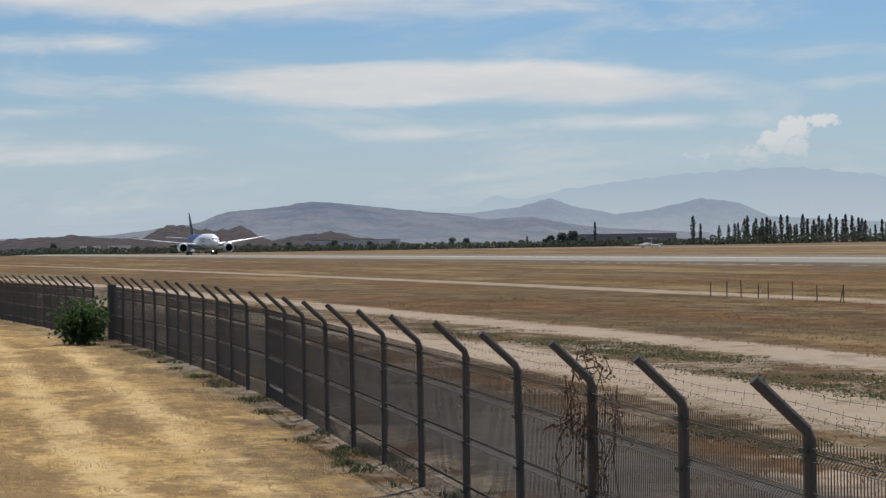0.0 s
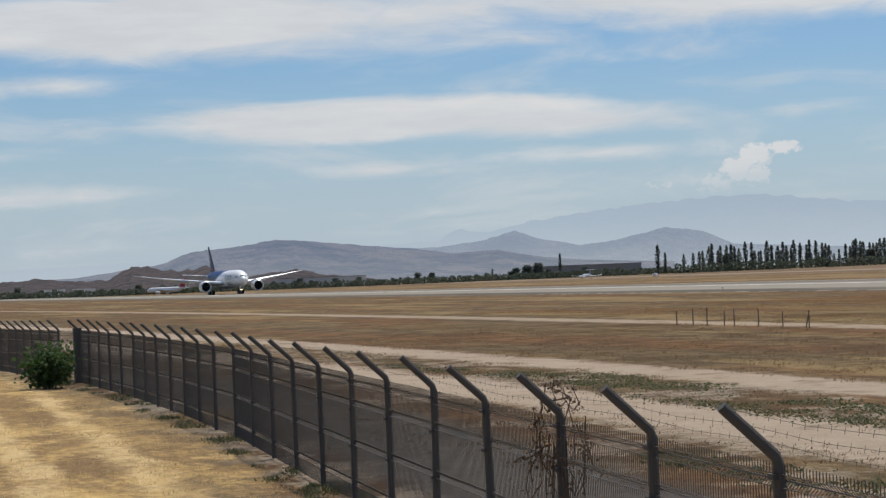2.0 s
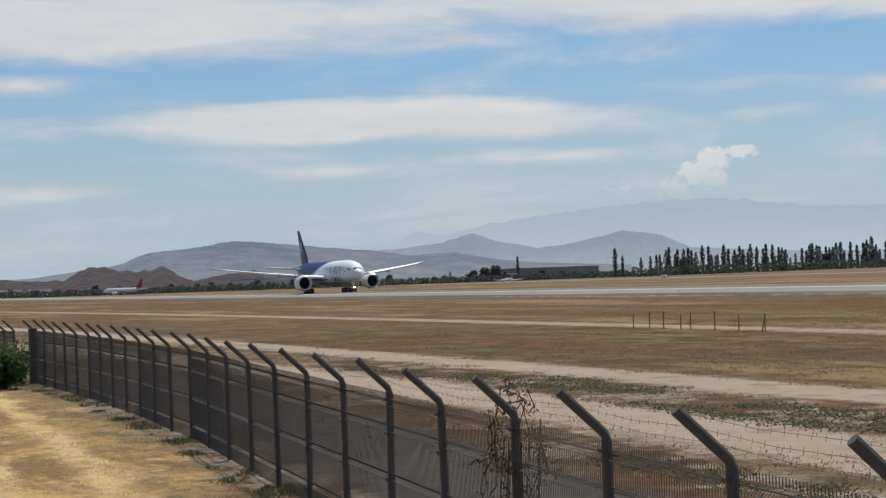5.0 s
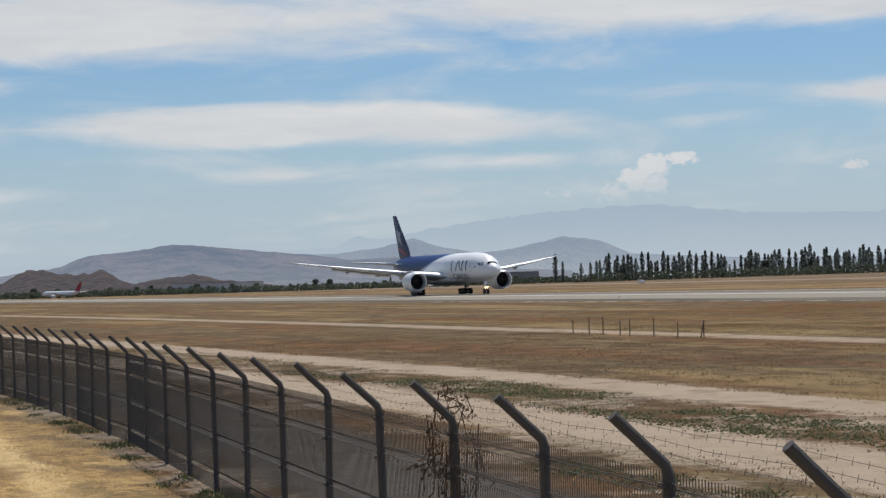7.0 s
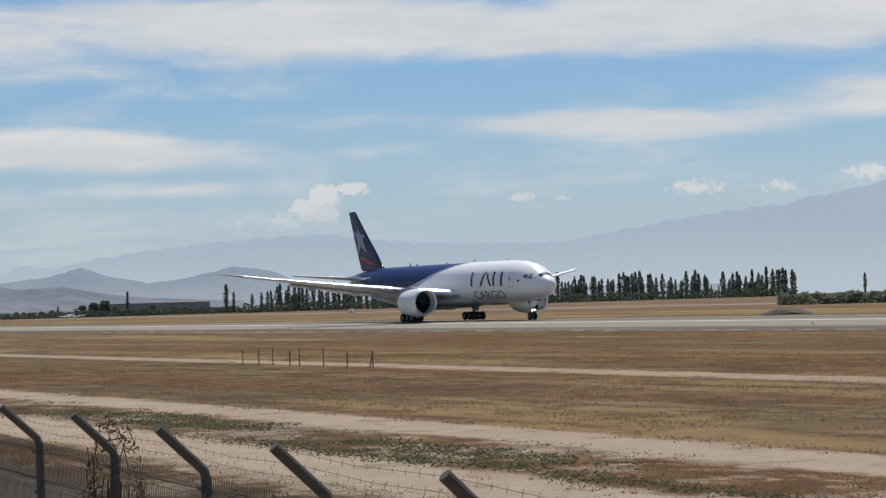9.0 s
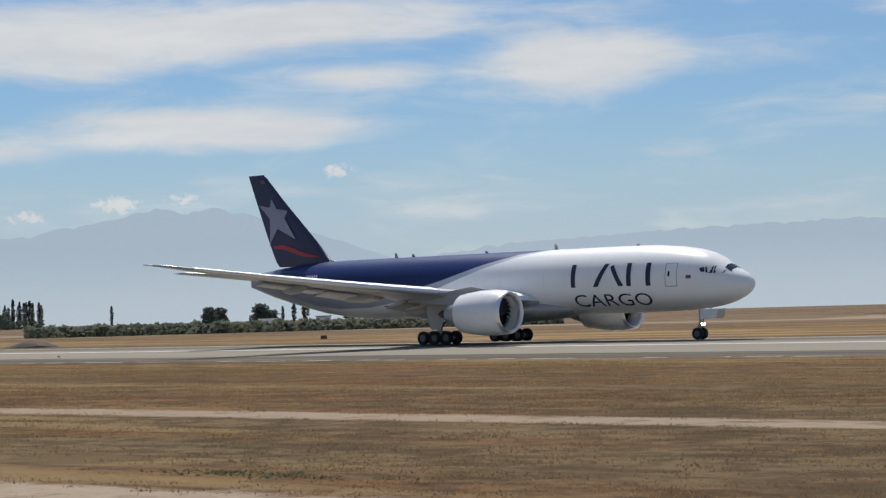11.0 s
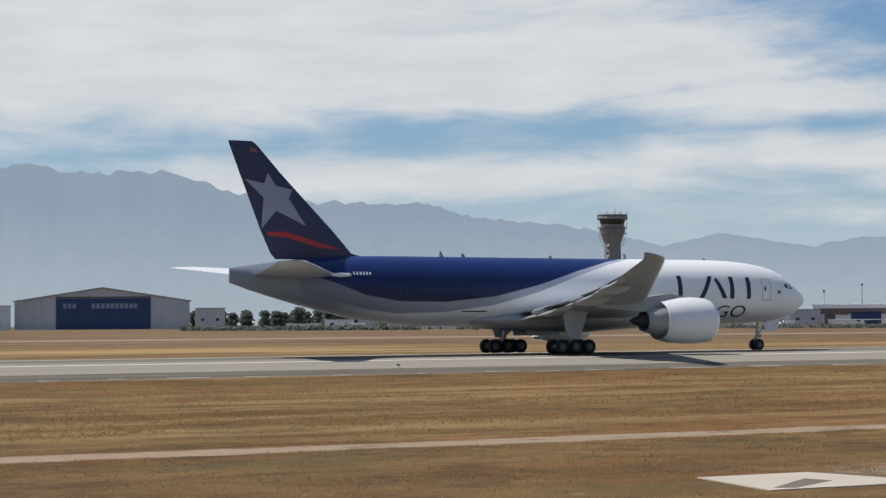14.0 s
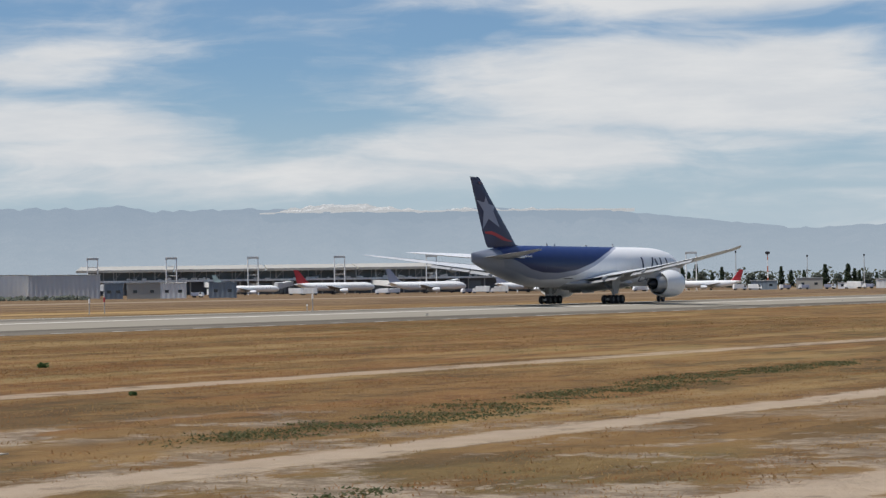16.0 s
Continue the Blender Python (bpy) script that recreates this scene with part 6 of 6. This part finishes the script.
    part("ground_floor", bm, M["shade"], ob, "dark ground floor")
    bm = bmesh.new()
    block(bm, -w / 2, w / 2, -4, 40, 7.604, 8.7)
    part("deck", bm, M["pale_wall"], ob, "pale deck")
    bm = bmesh.new()
    block(bm, -w / 2 + 2, w / 2 - 2, 5, 40, 8.704, 13.4)
    part("upper_floor", bm, M["facade"], ob, "dark glazed upper floor")
    for k in range(5):
        bm = bmesh.new()
        x0, x1 = -w / 2 + w * k / 5 - (0 if k else 3), -w / 2 + w * (k + 1) / 5 - 0.8
        lift = 0.0 if k < 4 else -1.0
        loft(bm, [[(x, -7, 13.0 + lift), (x, 44, 16.5 + lift), (x, 44, 17.0 + lift), (x, -7, 14.4 + lift)] for x in (x0, x1)])
        part("roof", bm, M["pale_roof"] if k < 4 else M["grey_roof"], ob, "thin overhanging roof")
    k = 0
    while -w / 2 + 4 + 7 * k < w / 2:
        x = -w / 2 + 4 + 7 * k
        bm = bmesh.new()
        block(bm, x, x + 0.45, 4.3, 4.99, 8.704, 13.2)
        part("mullion", bm, M["strut"], ob)
        k += 1
    random.seed(9)
    for k in range(46):
        x = random.uniform(-w / 2 + 3, w / 2 - 6)
        bm = bmesh.new()
        block(bm, x, x + random.uniform(1.2, 3.5), -3.0, -1.4, 8.704, 8.7 + random.uniform(0.5, 1.3), 0.1)
        part("parapet_box", bm, M["pale_wall"], ob)
    # columns and slanting props under the roof's edge
    for k in range(int(w / 11)):
        x = -w / 2 + 6 + 11 * k
        bm = bmesh.new()
        tube(bm, (x, -3.2, 8.704), (x, -3.2, 13.3), 0.22, 0.22, 6)
        tube(bm, (x, -3.0, 8.75), (x + 4.0, -2.2, 13.2), 0.14, 0.14, 5)
        part("roof_prop", bm, M["strut"], ob)
    for k in range(int(w / 9)):
        x = -w / 2 + 4 + 9 * k
        bm = bmesh.new()
        block(bm, x, x + 0.7, -3.6, -2.9, 0, 7.6)
        part("pillar", bm, M["concrete"], ob)
        if k % 3:
            bm = bmesh.new()
            block(bm, x + 1.4, x + 7.6, -0.12, -0.004, 1.0 if k % 2 else 3.4, 6.2)
            part("ground_window", bm, M["facade"] if k % 2 else M["slate_wall"], ob)
    # jet bridges reaching out to the stands
    for k, x in enumerate((-104.0, -58.0, -12.0, 34.0, 80.0)):
        q = ob.matrix_basis @ Vector((x, -4.2, 0.0))
        b = thing("jet_bridge", "pale covered jet bridge on a wheeled leg", "jet bridge", "jet bridges")
        b.matrix_basis = pose(q.x, q.y, q.z, 0, 0, mid + 3 + (18 if k % 2 else -14))
        bm = bmesh.new()
        loft(bm, [[(-1.5, y, z), (1.5, y, z), (1.5, y, z + 2.7), (-1.5, y, z + 2.7)] for y, z in ((0.0, 4.6), (-14.0, 4.2), (-14.01, 4.1), (-30.0, 3.4))])
        part("tunnel", bm, M["pale_wall"], b)
        bm = bmesh.new()
        lathe(bm, [(3.2, 2.2), (3.2, 2.5), (6.4, 2.5), (6.6, 1.2)], 12, "z", (0, -31.5, 0))
        part("cabin", bm, M["grey_wall"], b, "round end cabin")
        bm = bmesh.new()
        block(bm, -1.2, -0.9, -25.3, -24.8, 0.2, 3.7), block(bm, 0.9, 1.2, -25.3, -24.8, 0.2, 3.7)
        lathe(bm, [(-1.6, 0.3), (-1.6, 0.5), (1.6, 0.5), (1.6, 0.3)], 12, "x", (0, -25.0, 0.5))
        part("leg", bm, M["dark"], b)
    # lattice light masts on the apron

    def mast(az, d, height, pair=True):
        q = spot(az, d)
        m = thing("light_mast", "twin-legged white floodlight mast on the apron" if pair else "slender lattice floodlight mast", "light mast", "floodlight masts")
        m.matrix_basis = pose(q.x, q.y, ground_z(q.x, q.y), 0, 0, az)
        gap = 2.6 if pair else 0.0
        for s in ((-1, 1) if pair else (0,)):
            bm = bmesh.new()
            tube(bm, (s * gap, 0, -0.3), (s * gap, 0, height), 0.34 if pair else 0.30, 0.28 if pair else 0.2, 8)
            part("leg", bm, M["white"] if pair else M["strut"], m)
        for z in ((0.3, 0.55, 0.8) if pair else ()):
            bm = bmesh.new()
            tube(bm, (-gap, 0, height * z), (gap, 0, height * z), 0.15, 0.15, 6)
            part("rung", bm, M["white"], m)
        bm = bmesh.new()
        block(bm, -gap - 0.4, gap + 0.4, -0.6, 0.6, height + 0.004, height + 1.1, 0.1)
        part("lamp_frame", bm, M["strut"] if pair else M["dark"], m)
    for a in (-47.1, -49.2, -51.4, -53.75, -56.25, -58.45, -60.8, -63.3):
        mast(a, 1080, 18.6)
    for a, d, hgt in ((-62.1, 1000, 15), (-64.5, 1100, 19), (-66.4, 1150, 17), (-67.9, 1150, 17), (-41.9, 990, 15.5), (-42.9, 1100, 20), (-44.6, 1050, 19), (-29.0, 1000, 24)):
        mast(a, d, hgt, False)
    # red and white radio mast
    q = spot(-65.35, 1080)
    m = thing("radio_mast", "red and white banded radio mast with a round head", "mast")
    m.matrix_basis = pose(q.x, q.y, ground_z(q.x, q.y), 0, 0, -65)
    for k in range(6):
        bm = bmesh.new()
        tube(bm, (0, 0, 3.0 * k - 0.2), (0, 0, 3.0 * k + 2.8), 0.5 - 0.05 * k, 0.45 - 0.05 * k, 8)
        part("band", bm, M["orange"] if k % 2 else M["white"], m)
    bm = bmesh.new()
    lathe(bm, [(17.6, 0.3), (18.1, 1.2), (19.0, 1.2), (19.3, 0.4)], 14, "z")
    part("head", bm, M["dark"], m, "dark round head")
    for a, b, hgt, wall in ((-66.1, -66.8, 5.5, "concrete"), (-64.9, -65.6, 4.5, "slate_wall"), (-68.2, -69.0, 4.5, "pale_wall"), (-62.4, -62.9, 5.0, "grey_wall"), (-67.2, -67.7, 3.0, "white")):
        shed("apron_hut", "small low building beside the apron", a, b, 1040, hgt, M[wall], M["grey_roof"], 10, group="apron huts")
    # control tower
    q = spot(-36.25, 1190)
    t = thing("control_tower", "tall concrete control tower with a flared glazed cab", "control tower")
    t.matrix_basis = pose(q.x, q.y, ground_z(q.x, q.y) - 0.3, 0, 0, -36)
    bm = bmesh.new()
    loft(bm, [[(r * math.cos(a), r * math.sin(a), z) for a in (2 * math.pi * (i + 0.5) / 8 for i in range(8))] for z, r in ((0, 5.2), (50, 5.0))])
    part("shaft", bm, M["tower"], t, "grey-brown concrete shaft")
    bm = bmesh.new()
    lathe(bm, [(47, 5.1), (52, 6.6), (55, 7.2), (55.4, 6.4), (57.2, 6.4)], 16, "z")
    part("flare", bm, M["tower"], t, "flared head")
    bm = bmesh.new()
    lathe(bm, [(57.204, 6.6), (60.0, 7.6)], 16, "z")
    part("cab_glass", bm, M["glass"], t, "dark cab glazing")
    bm = bmesh.new()
    lathe(bm, [(60.004, 8.4), (60.6, 8.7), (62.0, 8.4), (62.4, 7.4)], 16, "z")
    part("cab_roof", bm, M["tower"], t, "overhanging cab roof")
    bm = bmesh.new()
    block(bm, -3.6, -1.8, -5.6, -4.7, 3.0, 46.0)
    part("stair_strip", bm, M["pale_wall"], t, "pale zigzag stair strip")
    for k in range(14):
        bm = bmesh.new()
        block(bm, -3.5, -1.9, -5.75, -5.604, 4.0 + 3 * k, 5.4 + 3 * k)
        part("stair_window", bm, M["shade"], t)
    for x, y, hgt in ((-3, 0, 3.2), (1.5, 1, 4.4), (4.5, -1, 2.4)):
        bm = bmesh.new()
        tube(bm, (x, y, 62.3), (x, y, 62.4 + hgt), 0.22, 0.12, 6)
        part("antenna", bm, M["orange"], t, "orange antenna")
    for z, r in ((52.2, 7.9), (55.6, 8.3), (62.6, 8.8)):
        bm = bmesh.new()
        lathe(bm, [(z - 0.25, r - 1.4), (z - 0.25, r), (z, r), (z, r - 1.4)], 16, "z")
        part("gallery", bm, M["tower"], t, "narrow gallery deck")
        for i in range(16):
            a = 2 * math.pi * (i + 0.5) / 16
            bm = bmesh.new()
            c, d = math.cos(a) * (r - 0.1), math.sin(a) * (r - 0.1)
            tube(bm, (c, d, z), (c, d, z + 1.2), 0.07, 0.07, 5)
            e, f = math.cos(a + 2 * math.pi / 16) * (r - 0.1), math.sin(a + 2 * math.pi / 16) * (r - 0.1)
            tube(bm, (c, d, z + 1.15), (e, f, z + 1.15), 0.06, 0.06, 4)
            part("railing", bm, M["strut"], t)
    for i in range(8):
        a = 2 * math.pi * i / 8
        bm = bmesh.new()
        tube(bm, (7.8 * math.cos(a), 7.8 * math.sin(a), 52.0), (5.3 * math.cos(a), 5.3 * math.sin(a), 44.5), 0.16, 0.16, 5)
        part("bracket", bm, M["strut"], t)
    for k in range(15):
        bm = bmesh.new()
        tube(bm, (-3.6 + 1.9 * (k % 2), -5.9, 3.0 + 2.9 * k), (-1.7 - 1.9 * (k % 2), -5.9, 5.9 + 2.9 * k), 0.2, 0.2, 5)
        part("stair_flight", bm, M["white"], t)
    for s in (-1, 1):
        for k in range(2):
            bm = bmesh.new()
            tube(bm, (s * 8.2, -1 + 2 * k, 55.5), (s * 8.2, -1 + 2 * k, 60.2), 0.16, 0.16, 6)
            tube(bm, (s * 8.2, -1 + 2 * k, 55.5), (s * 5.2, -1 + 2 * k, 50.0), 0.16, 0.16, 6)
            part("gantry", bm, M["pale_wall"], t)


make_buildings()


# ---------- parked airliners ----------
def parked(label, az, dist, heading, size, tail, body="white"):
    jet = thing("parked_airliner", label, "airplane", "parked airliners")
    p = spot(az, dist)
    jet.matrix_basis = Matrix.LocRotScale((p.x, p.y, ground_z(p.x, p.y)), Euler((0, 0, radians(heading))), Vector((size, size, size)))
    bm = bmesh.new()
    rows = [(19.5, 0.05, 3.2), (19.0, 0.8, 3.25), (17.5, 1.6, 3.5), (15, 1.97, 3.7), (-8, 1.97, 3.7), (-13, 1.5, 4.1), (-17.5, 0.6, 4.7), (-19, 0.12, 4.9)]
    loft(bm, [[(x, r * math.cos(a), z + r * math.sin(a)) for a in (2 * math.pi * i / 20 for i in range(20))] for x, r, z in rows])
    part("fuselage", bm, M[body], jet, "", True)
    for s in (-1, 1):
        bm = bmesh.new()
        loft(bm, [airfoil_ring(le, te, s * y, z, t) for le, te, y, z, t in ((5, -3.5, 0.5, 2.7, 0.9), (1.5, -3.2, 6, 3.1, 0.5), (-4.2, -5.8, 17, 4.1, 0.18))])
        part("wing", bm, M["wing"], jet, "", True)
        bm = bmesh.new()
        lathe(bm, [(5.6, 0.95), (5.5, 1.05), (4.5, 1.12), (2.6, 0.95), (1.8, 0.6)], 16, "x", (0, s * 5.8, 1.75))
        part("engine", bm, M["white"], jet, "", True)
        bm = bmesh.new()
        loft(bm, [airfoil_ring(le, te, s * y, z, t) for le, te, y, z, t in ((-13.8, -17.4, 0.4, 4.6, 0.35), (-17.3, -18.7, 6.2, 5.1, 0.12))])
        part("tailplane", bm, M["white"], jet, "", True)
        bm = bmesh.new()
        tube(bm, (-0.5, s * 3.8, 0.55), (-0.5, s * 3.6, 2.7), 0.14, 0.16, 8)
        lathe(bm, [(-0.3, 0.3), (-0.3, 0.55), (0.3, 0.55), (0.3, 0.3)], 14, "y", (-0.5, s * 3.8, 0.55))
        part("main_gear", bm, M["dark"], jet)
    bm = bmesh.new()
    loft(bm, [[(le + (te - le) * u, t * v, z) for u, v in AIRFOIL] for le, te, z, t in ((-10.5, -17.6, 5.2, 0.45), (-12.8, -17.9, 6.2, 0.45), (-17.2, -19.4, 11.8, 0.15))])
    part("fin", bm, M[tail], jet, "", True)
    bm = bmesh.new()
    tube(bm, (12.2, 0, 0.4), (12.2, 0, 2.2), 0.1, 0.1, 8)
    lathe(bm, [(-0.25, 0.2), (-0.25, 0.4), (0.25, 0.4), (0.25, 0.2)], 12, "y", (12.2, 0, 0.4))
    part("nose_gear", bm, M["dark"], jet)
    bm = bmesh.new()
    for k in range(20):
        block(bm, -9 + 1.2 * k, -8.6 + 1.2 * k, -1.985, -1.93, 4.0, 4.3)
    tagged(part("cabin_glazing", bm, M["glass"], jet), kind="stuff")
    return jet


def make_parked():
    parked("white airliner with a pale teal fin parked at the terminal", -51.2, 1050, -48, 0.86, "teal")
    parked("white airliner with a red tail parked at the terminal", -53.6, 1050, -46, 1.05, "red")
    parked("white airliner with a grey tail parked at the terminal", -56.1, 1050, -47, 1.05, "star")
    parked("white airliner with a grey tail parked at the terminal", -58.9, 1040, -52, 0.9, "star")
    parked("white airliner with a dark blue fin parked on the apron", -60.9, 1060, 126, 1.05, "navy")
    parked("white airliner with a red and blue fin parked on the apron", -63.8, 1050, 118, 0.85, "red")
    parked("white airliner with a red tail parked at the far field edge", 79.8, 1300, -140, 0.8, "red")


def make_small_plane():
    """A twin turboprop with straight wings and a high tail; its nose points along +x."""
    ob = thing("small_airplane", "small white twin-engined airplane with a high tail taxiing beyond the runway", "airplane")
    bm = bmesh.new()
    rows = [(6.6, 0.05, 1.5), (6.2, 0.35, 1.5), (5.0, 0.62, 1.6), (3.4, 0.85, 1.8), (-2.0, 0.85, 1.8), (-5.0, 0.45, 2.1), (-6.8, 0.12, 2.4)]
    loft(bm, [[(x, r * math.cos(a), z + r * math.sin(a)) for a in (2 * math.pi * i / 16 for i in range(16))] for x, r, z in rows])
    part("fuselage", bm, M["white"], ob, "", True)
    bm = bmesh.new()
    loft(bm, [[(le + (te - le) * u, t * v, z) for u, v in AIRFOIL] for le, te, z, t in ((-4.2, -6.9, 2.2, 0.25), (-5.4, -7.4, 4.7, 0.16))])
    part("fin", bm, M["star"], ob, "", True)
    for s in (-1, 1):
        bm = bmesh.new()
        loft(bm, [airfoil_ring(le, te, s * y, z, t) for le, te, y, z, t in ((1.2, -1.0, 0.5, 1.25, 0.35), (1.0, -0.9, 3.0, 1.4, 0.3), (0.4, -0.7, 8.4, 1.95, 0.14))])
        part("wing", bm, M["white"], ob, "", True)
        bm = bmesh.new()
        loft(bm, [airfoil_ring(le, te, s * y, z, t) for le, te, y, z, t in ((-5.6, -7.4, 0.0, 4.72, 0.14), (-6.1, -7.4, 2.8, 4.74, 0.1))])
        part("tailplane", bm, M["white"], ob, "", True)
        bm = bmesh.new()
        lathe(bm, [(3.0, 0.12), (2.8, 0.4), (1.0, 0.5), (-1.2, 0.4), (-1.9, 0.1)], 12, "x", (0, s * 2.7, 1.5))
        part("engine", bm, M["white"], ob, "", True)
        bm = bmesh.new()
        for k in range(4):
            a = 0.4 + k * math.pi / 2
            tube(bm, (3.05, s * 2.7, 1.5), (3.05, s * 2.7 + 1.2 * math.cos(a), 1.5 + 1.2 * math.sin(a)), 0.08, 0.04, 4)
        part("propeller", bm, M["dark"], ob)
        bm = bmesh.new()
        tube(bm, (0, s * 2.7, 0.3), (0, s * 2.7, 1.3), 0.08, 0.08, 6)
        lathe(bm, [(-0.14, 0.1), (-0.14, 0.3), (0.14, 0.3), (0.14, 0.1)], 10, "y", (0, s * 2.7, 0.3))
        part("main_gear", bm, M["dark"], ob)
    bm = bmesh.new()
    tube(bm, (4.8, 0, 0.25), (4.8, 0, 1.2), 0.06, 0.06, 6)
    lathe(bm, [(-0.1, 0.1), (-0.1, 0.25), (0.1, 0.25), (0.1, 0.1)], 10, "y", (4.8, 0, 0.25))
    part("nose_gear", bm, M["dark"], ob)
    return ob


make_parked()
small_plane = make_small_plane()


# ---------- apron vehicles ----------
def make_vehicles():
    random.seed(15)

    def truck(length, height, body, label):
        ob = thing("service_truck", label, "truck", "apron vehicles")
        bm = bmesh.new()
        block(bm, -length / 2, length / 2 - 1.7, -1.15, 1.15, 0.75, height, 0.08)
        part("box", bm, M[body], ob)
        bm = bmesh.new()
        loft(bm, [[(length / 2 - 1.6, y, 0.6), (length / 2, y, 0.6), (length / 2, y, 1.5), (length / 2 - 0.5, y, 2.4), (length / 2 - 1.6, y, 2.4)] for y in (-1.1, 1.1)])
        part("cab", bm, M["white"], ob)
        bm = bmesh.new()
        block(bm, length / 2 - 1.4, length / 2 - 0.45, -1.13, -1.105, 1.5, 2.2)
        part("window", bm, M["glass"], ob)
        for x in (-length / 2 + 1.0, length / 2 - 1.0):
            for y in (-1.05, 1.05):
                bm = bmesh.new()
                lathe(bm, [(y - 0.14, 0.2), (y - 0.14, 0.45), (y + 0.14, 0.45), (y + 0.14, 0.2)], 12, "y", (x, 0, 0.45))
                part("wheel", bm, M["rubber"], ob)
        return ob
    kinds = [truck(6.5, 2.8, "white", "white box truck on the airport apron"), truck(8.5, 3.4, "pale_wall", "pale catering truck on the airport apron"),
             truck(5.2, 2.2, "star", "grey service van on the airport apron")]
    places = [(-47.6, 905), (-48.3, 905), (-49.9, 910), (-50.4, 1000), (-52.6, 1015), (-52.9, 1010), (-54.9, 1010), (-55.2, 1020), (-57.2, 1005), (-57.6, 1010), (-58.1, 1000), (-59.7, 1005),
              (-60.1, 1000), (-61.9, 1000), (-62.2, 1010), (-62.8, 1000), (-64.6, 1000), (-65.0, 1005), (-65.8, 1000), (-66.3, 1010), (-67.0, 1000), (-67.6, 1005), (-68.0, 1000), (-39.8, 860), (-40.9, 865),
              (-30.3, 860), (-31.4, 860)]
    for k, (a, d) in enumerate(places):
        p = spot(a, d)
        m = pose(p.x, p.y, ground_z(p.x, p.y), 0, 0, a + random.choice((0, 180)) + random.uniform(-25, 25))
        if k < 3:
            kinds[k].matrix_basis = m
        else:
            copy_thing(random.choice(kinds), m)
    van = copy_thing(kinds[0], pose(-921.0, 400.0, 0.0))
    van.scale = (0.62, 0.62, 0.62)
    tagged(van, "small white van driving along the far taxiway", "van")
    return van


far_truck = make_vehicles()


# ---------- small things beside the runway ----------
def edge_marker(x, y, height, mat, label, name="runway_marker"):
    ob = thing(name, label, "marker", "runway markers")
    z = ground_z(x, y)
    ob.matrix_basis = pose(x, y, z)
    bm = bmesh.new()
    block(bm, -0.16, 0.16, -0.16, 0.16, -0.15, 0.06, 0.02)
    part("base", bm, M["concrete"], ob)
    bm = bmesh.new()
    tube(bm, (0, 0, 0.1), (0, 0, height * 0.7), 0.08, 0.06, 8)
    part("stem", bm, M["strut"], ob)
    bm = bmesh.new()
    block(bm, -0.12, 0.12, -0.1, 0.1, height * 0.7, height, 0.03)
    part("head", bm, mat, ob)


def make_small():
    for a, d, hgt, m in ((-47.0, 330, 2.4, "white"), (-47.4, 330, 2.6, "red"), (-53.0, 330, 2.6, "white"), (-52.85, 326, 1.0, "white")):
        p = spot(a, d)
        edge_marker(p.x, p.y, hgt, M[m], "slim marker post beside the runway")
    for x in range(-420, 421, 120):
        edge_marker(x + 18.0, 133.0, 0.22, M["dark"], "small runway edge light on a stub", "edge_light")
    p = spot(51.3, 340)
    bm = bmesh.new()
    random.seed(4)
    rings = []
    for z, r in ((-0.3, 1.15), (0.25, 1.0), (0.7, 0.66), (1.0, 0.2)):
        rings.append([(4.2 * r * math.cos(a) * random.uniform(0.85, 1.1), 2.2 * r * math.sin(a) * random.uniform(0.85, 1.1), z + random.uniform(-0.1, 0.1)) for a in (2 * math.pi * i / 14 for i in range(14))])
    loft(bm, rings)
    ob = part("earth_mound", bm, M["stone"])
    ob.matrix_basis = pose(p.x, p.y, ground_z(p.x, p.y), 0, 0, 50)
    tagged(ob, "low dark heap of earth beyond the runway", "mound")
    p = spot(43.5, 350)
    bm = bmesh.new()
    block(bm, -0.5, 0.5, -0.3, 0.3, -0.1, 0.6, 0.05)
    ob = part("junction_box", bm, M["wood"])
    ob.matrix_basis = pose(p.x, p.y, ground_z(p.x, p.y), 0, 0, 43)
    tagged(ob, "low brown service box beyond the runway", "box")


make_small()


def motions():
    walk(airliner, [(t, pose(x, RUNWAY_Y, 0.0)) for t, x in TAXI])
    lane = 400.0
    walk(small_plane, [(t, pose(x, lane, ground_z(x, lane), 0, 0, 180)) for t, x in ((0.0, -975.0), (3.0, -1028.0), (5.5, -1072.0), (9.0, -1137.0), (16.0, -1266.0))])
    walk(far_truck, [(t, pose(x, lane + 12.0, ground_z(x, lane))) for t, x in ((0.0, -990.0), (2.0, -949.0), (5.5, -879.0), (9.0, -811.0), (16.0, -672.0))])


motions()
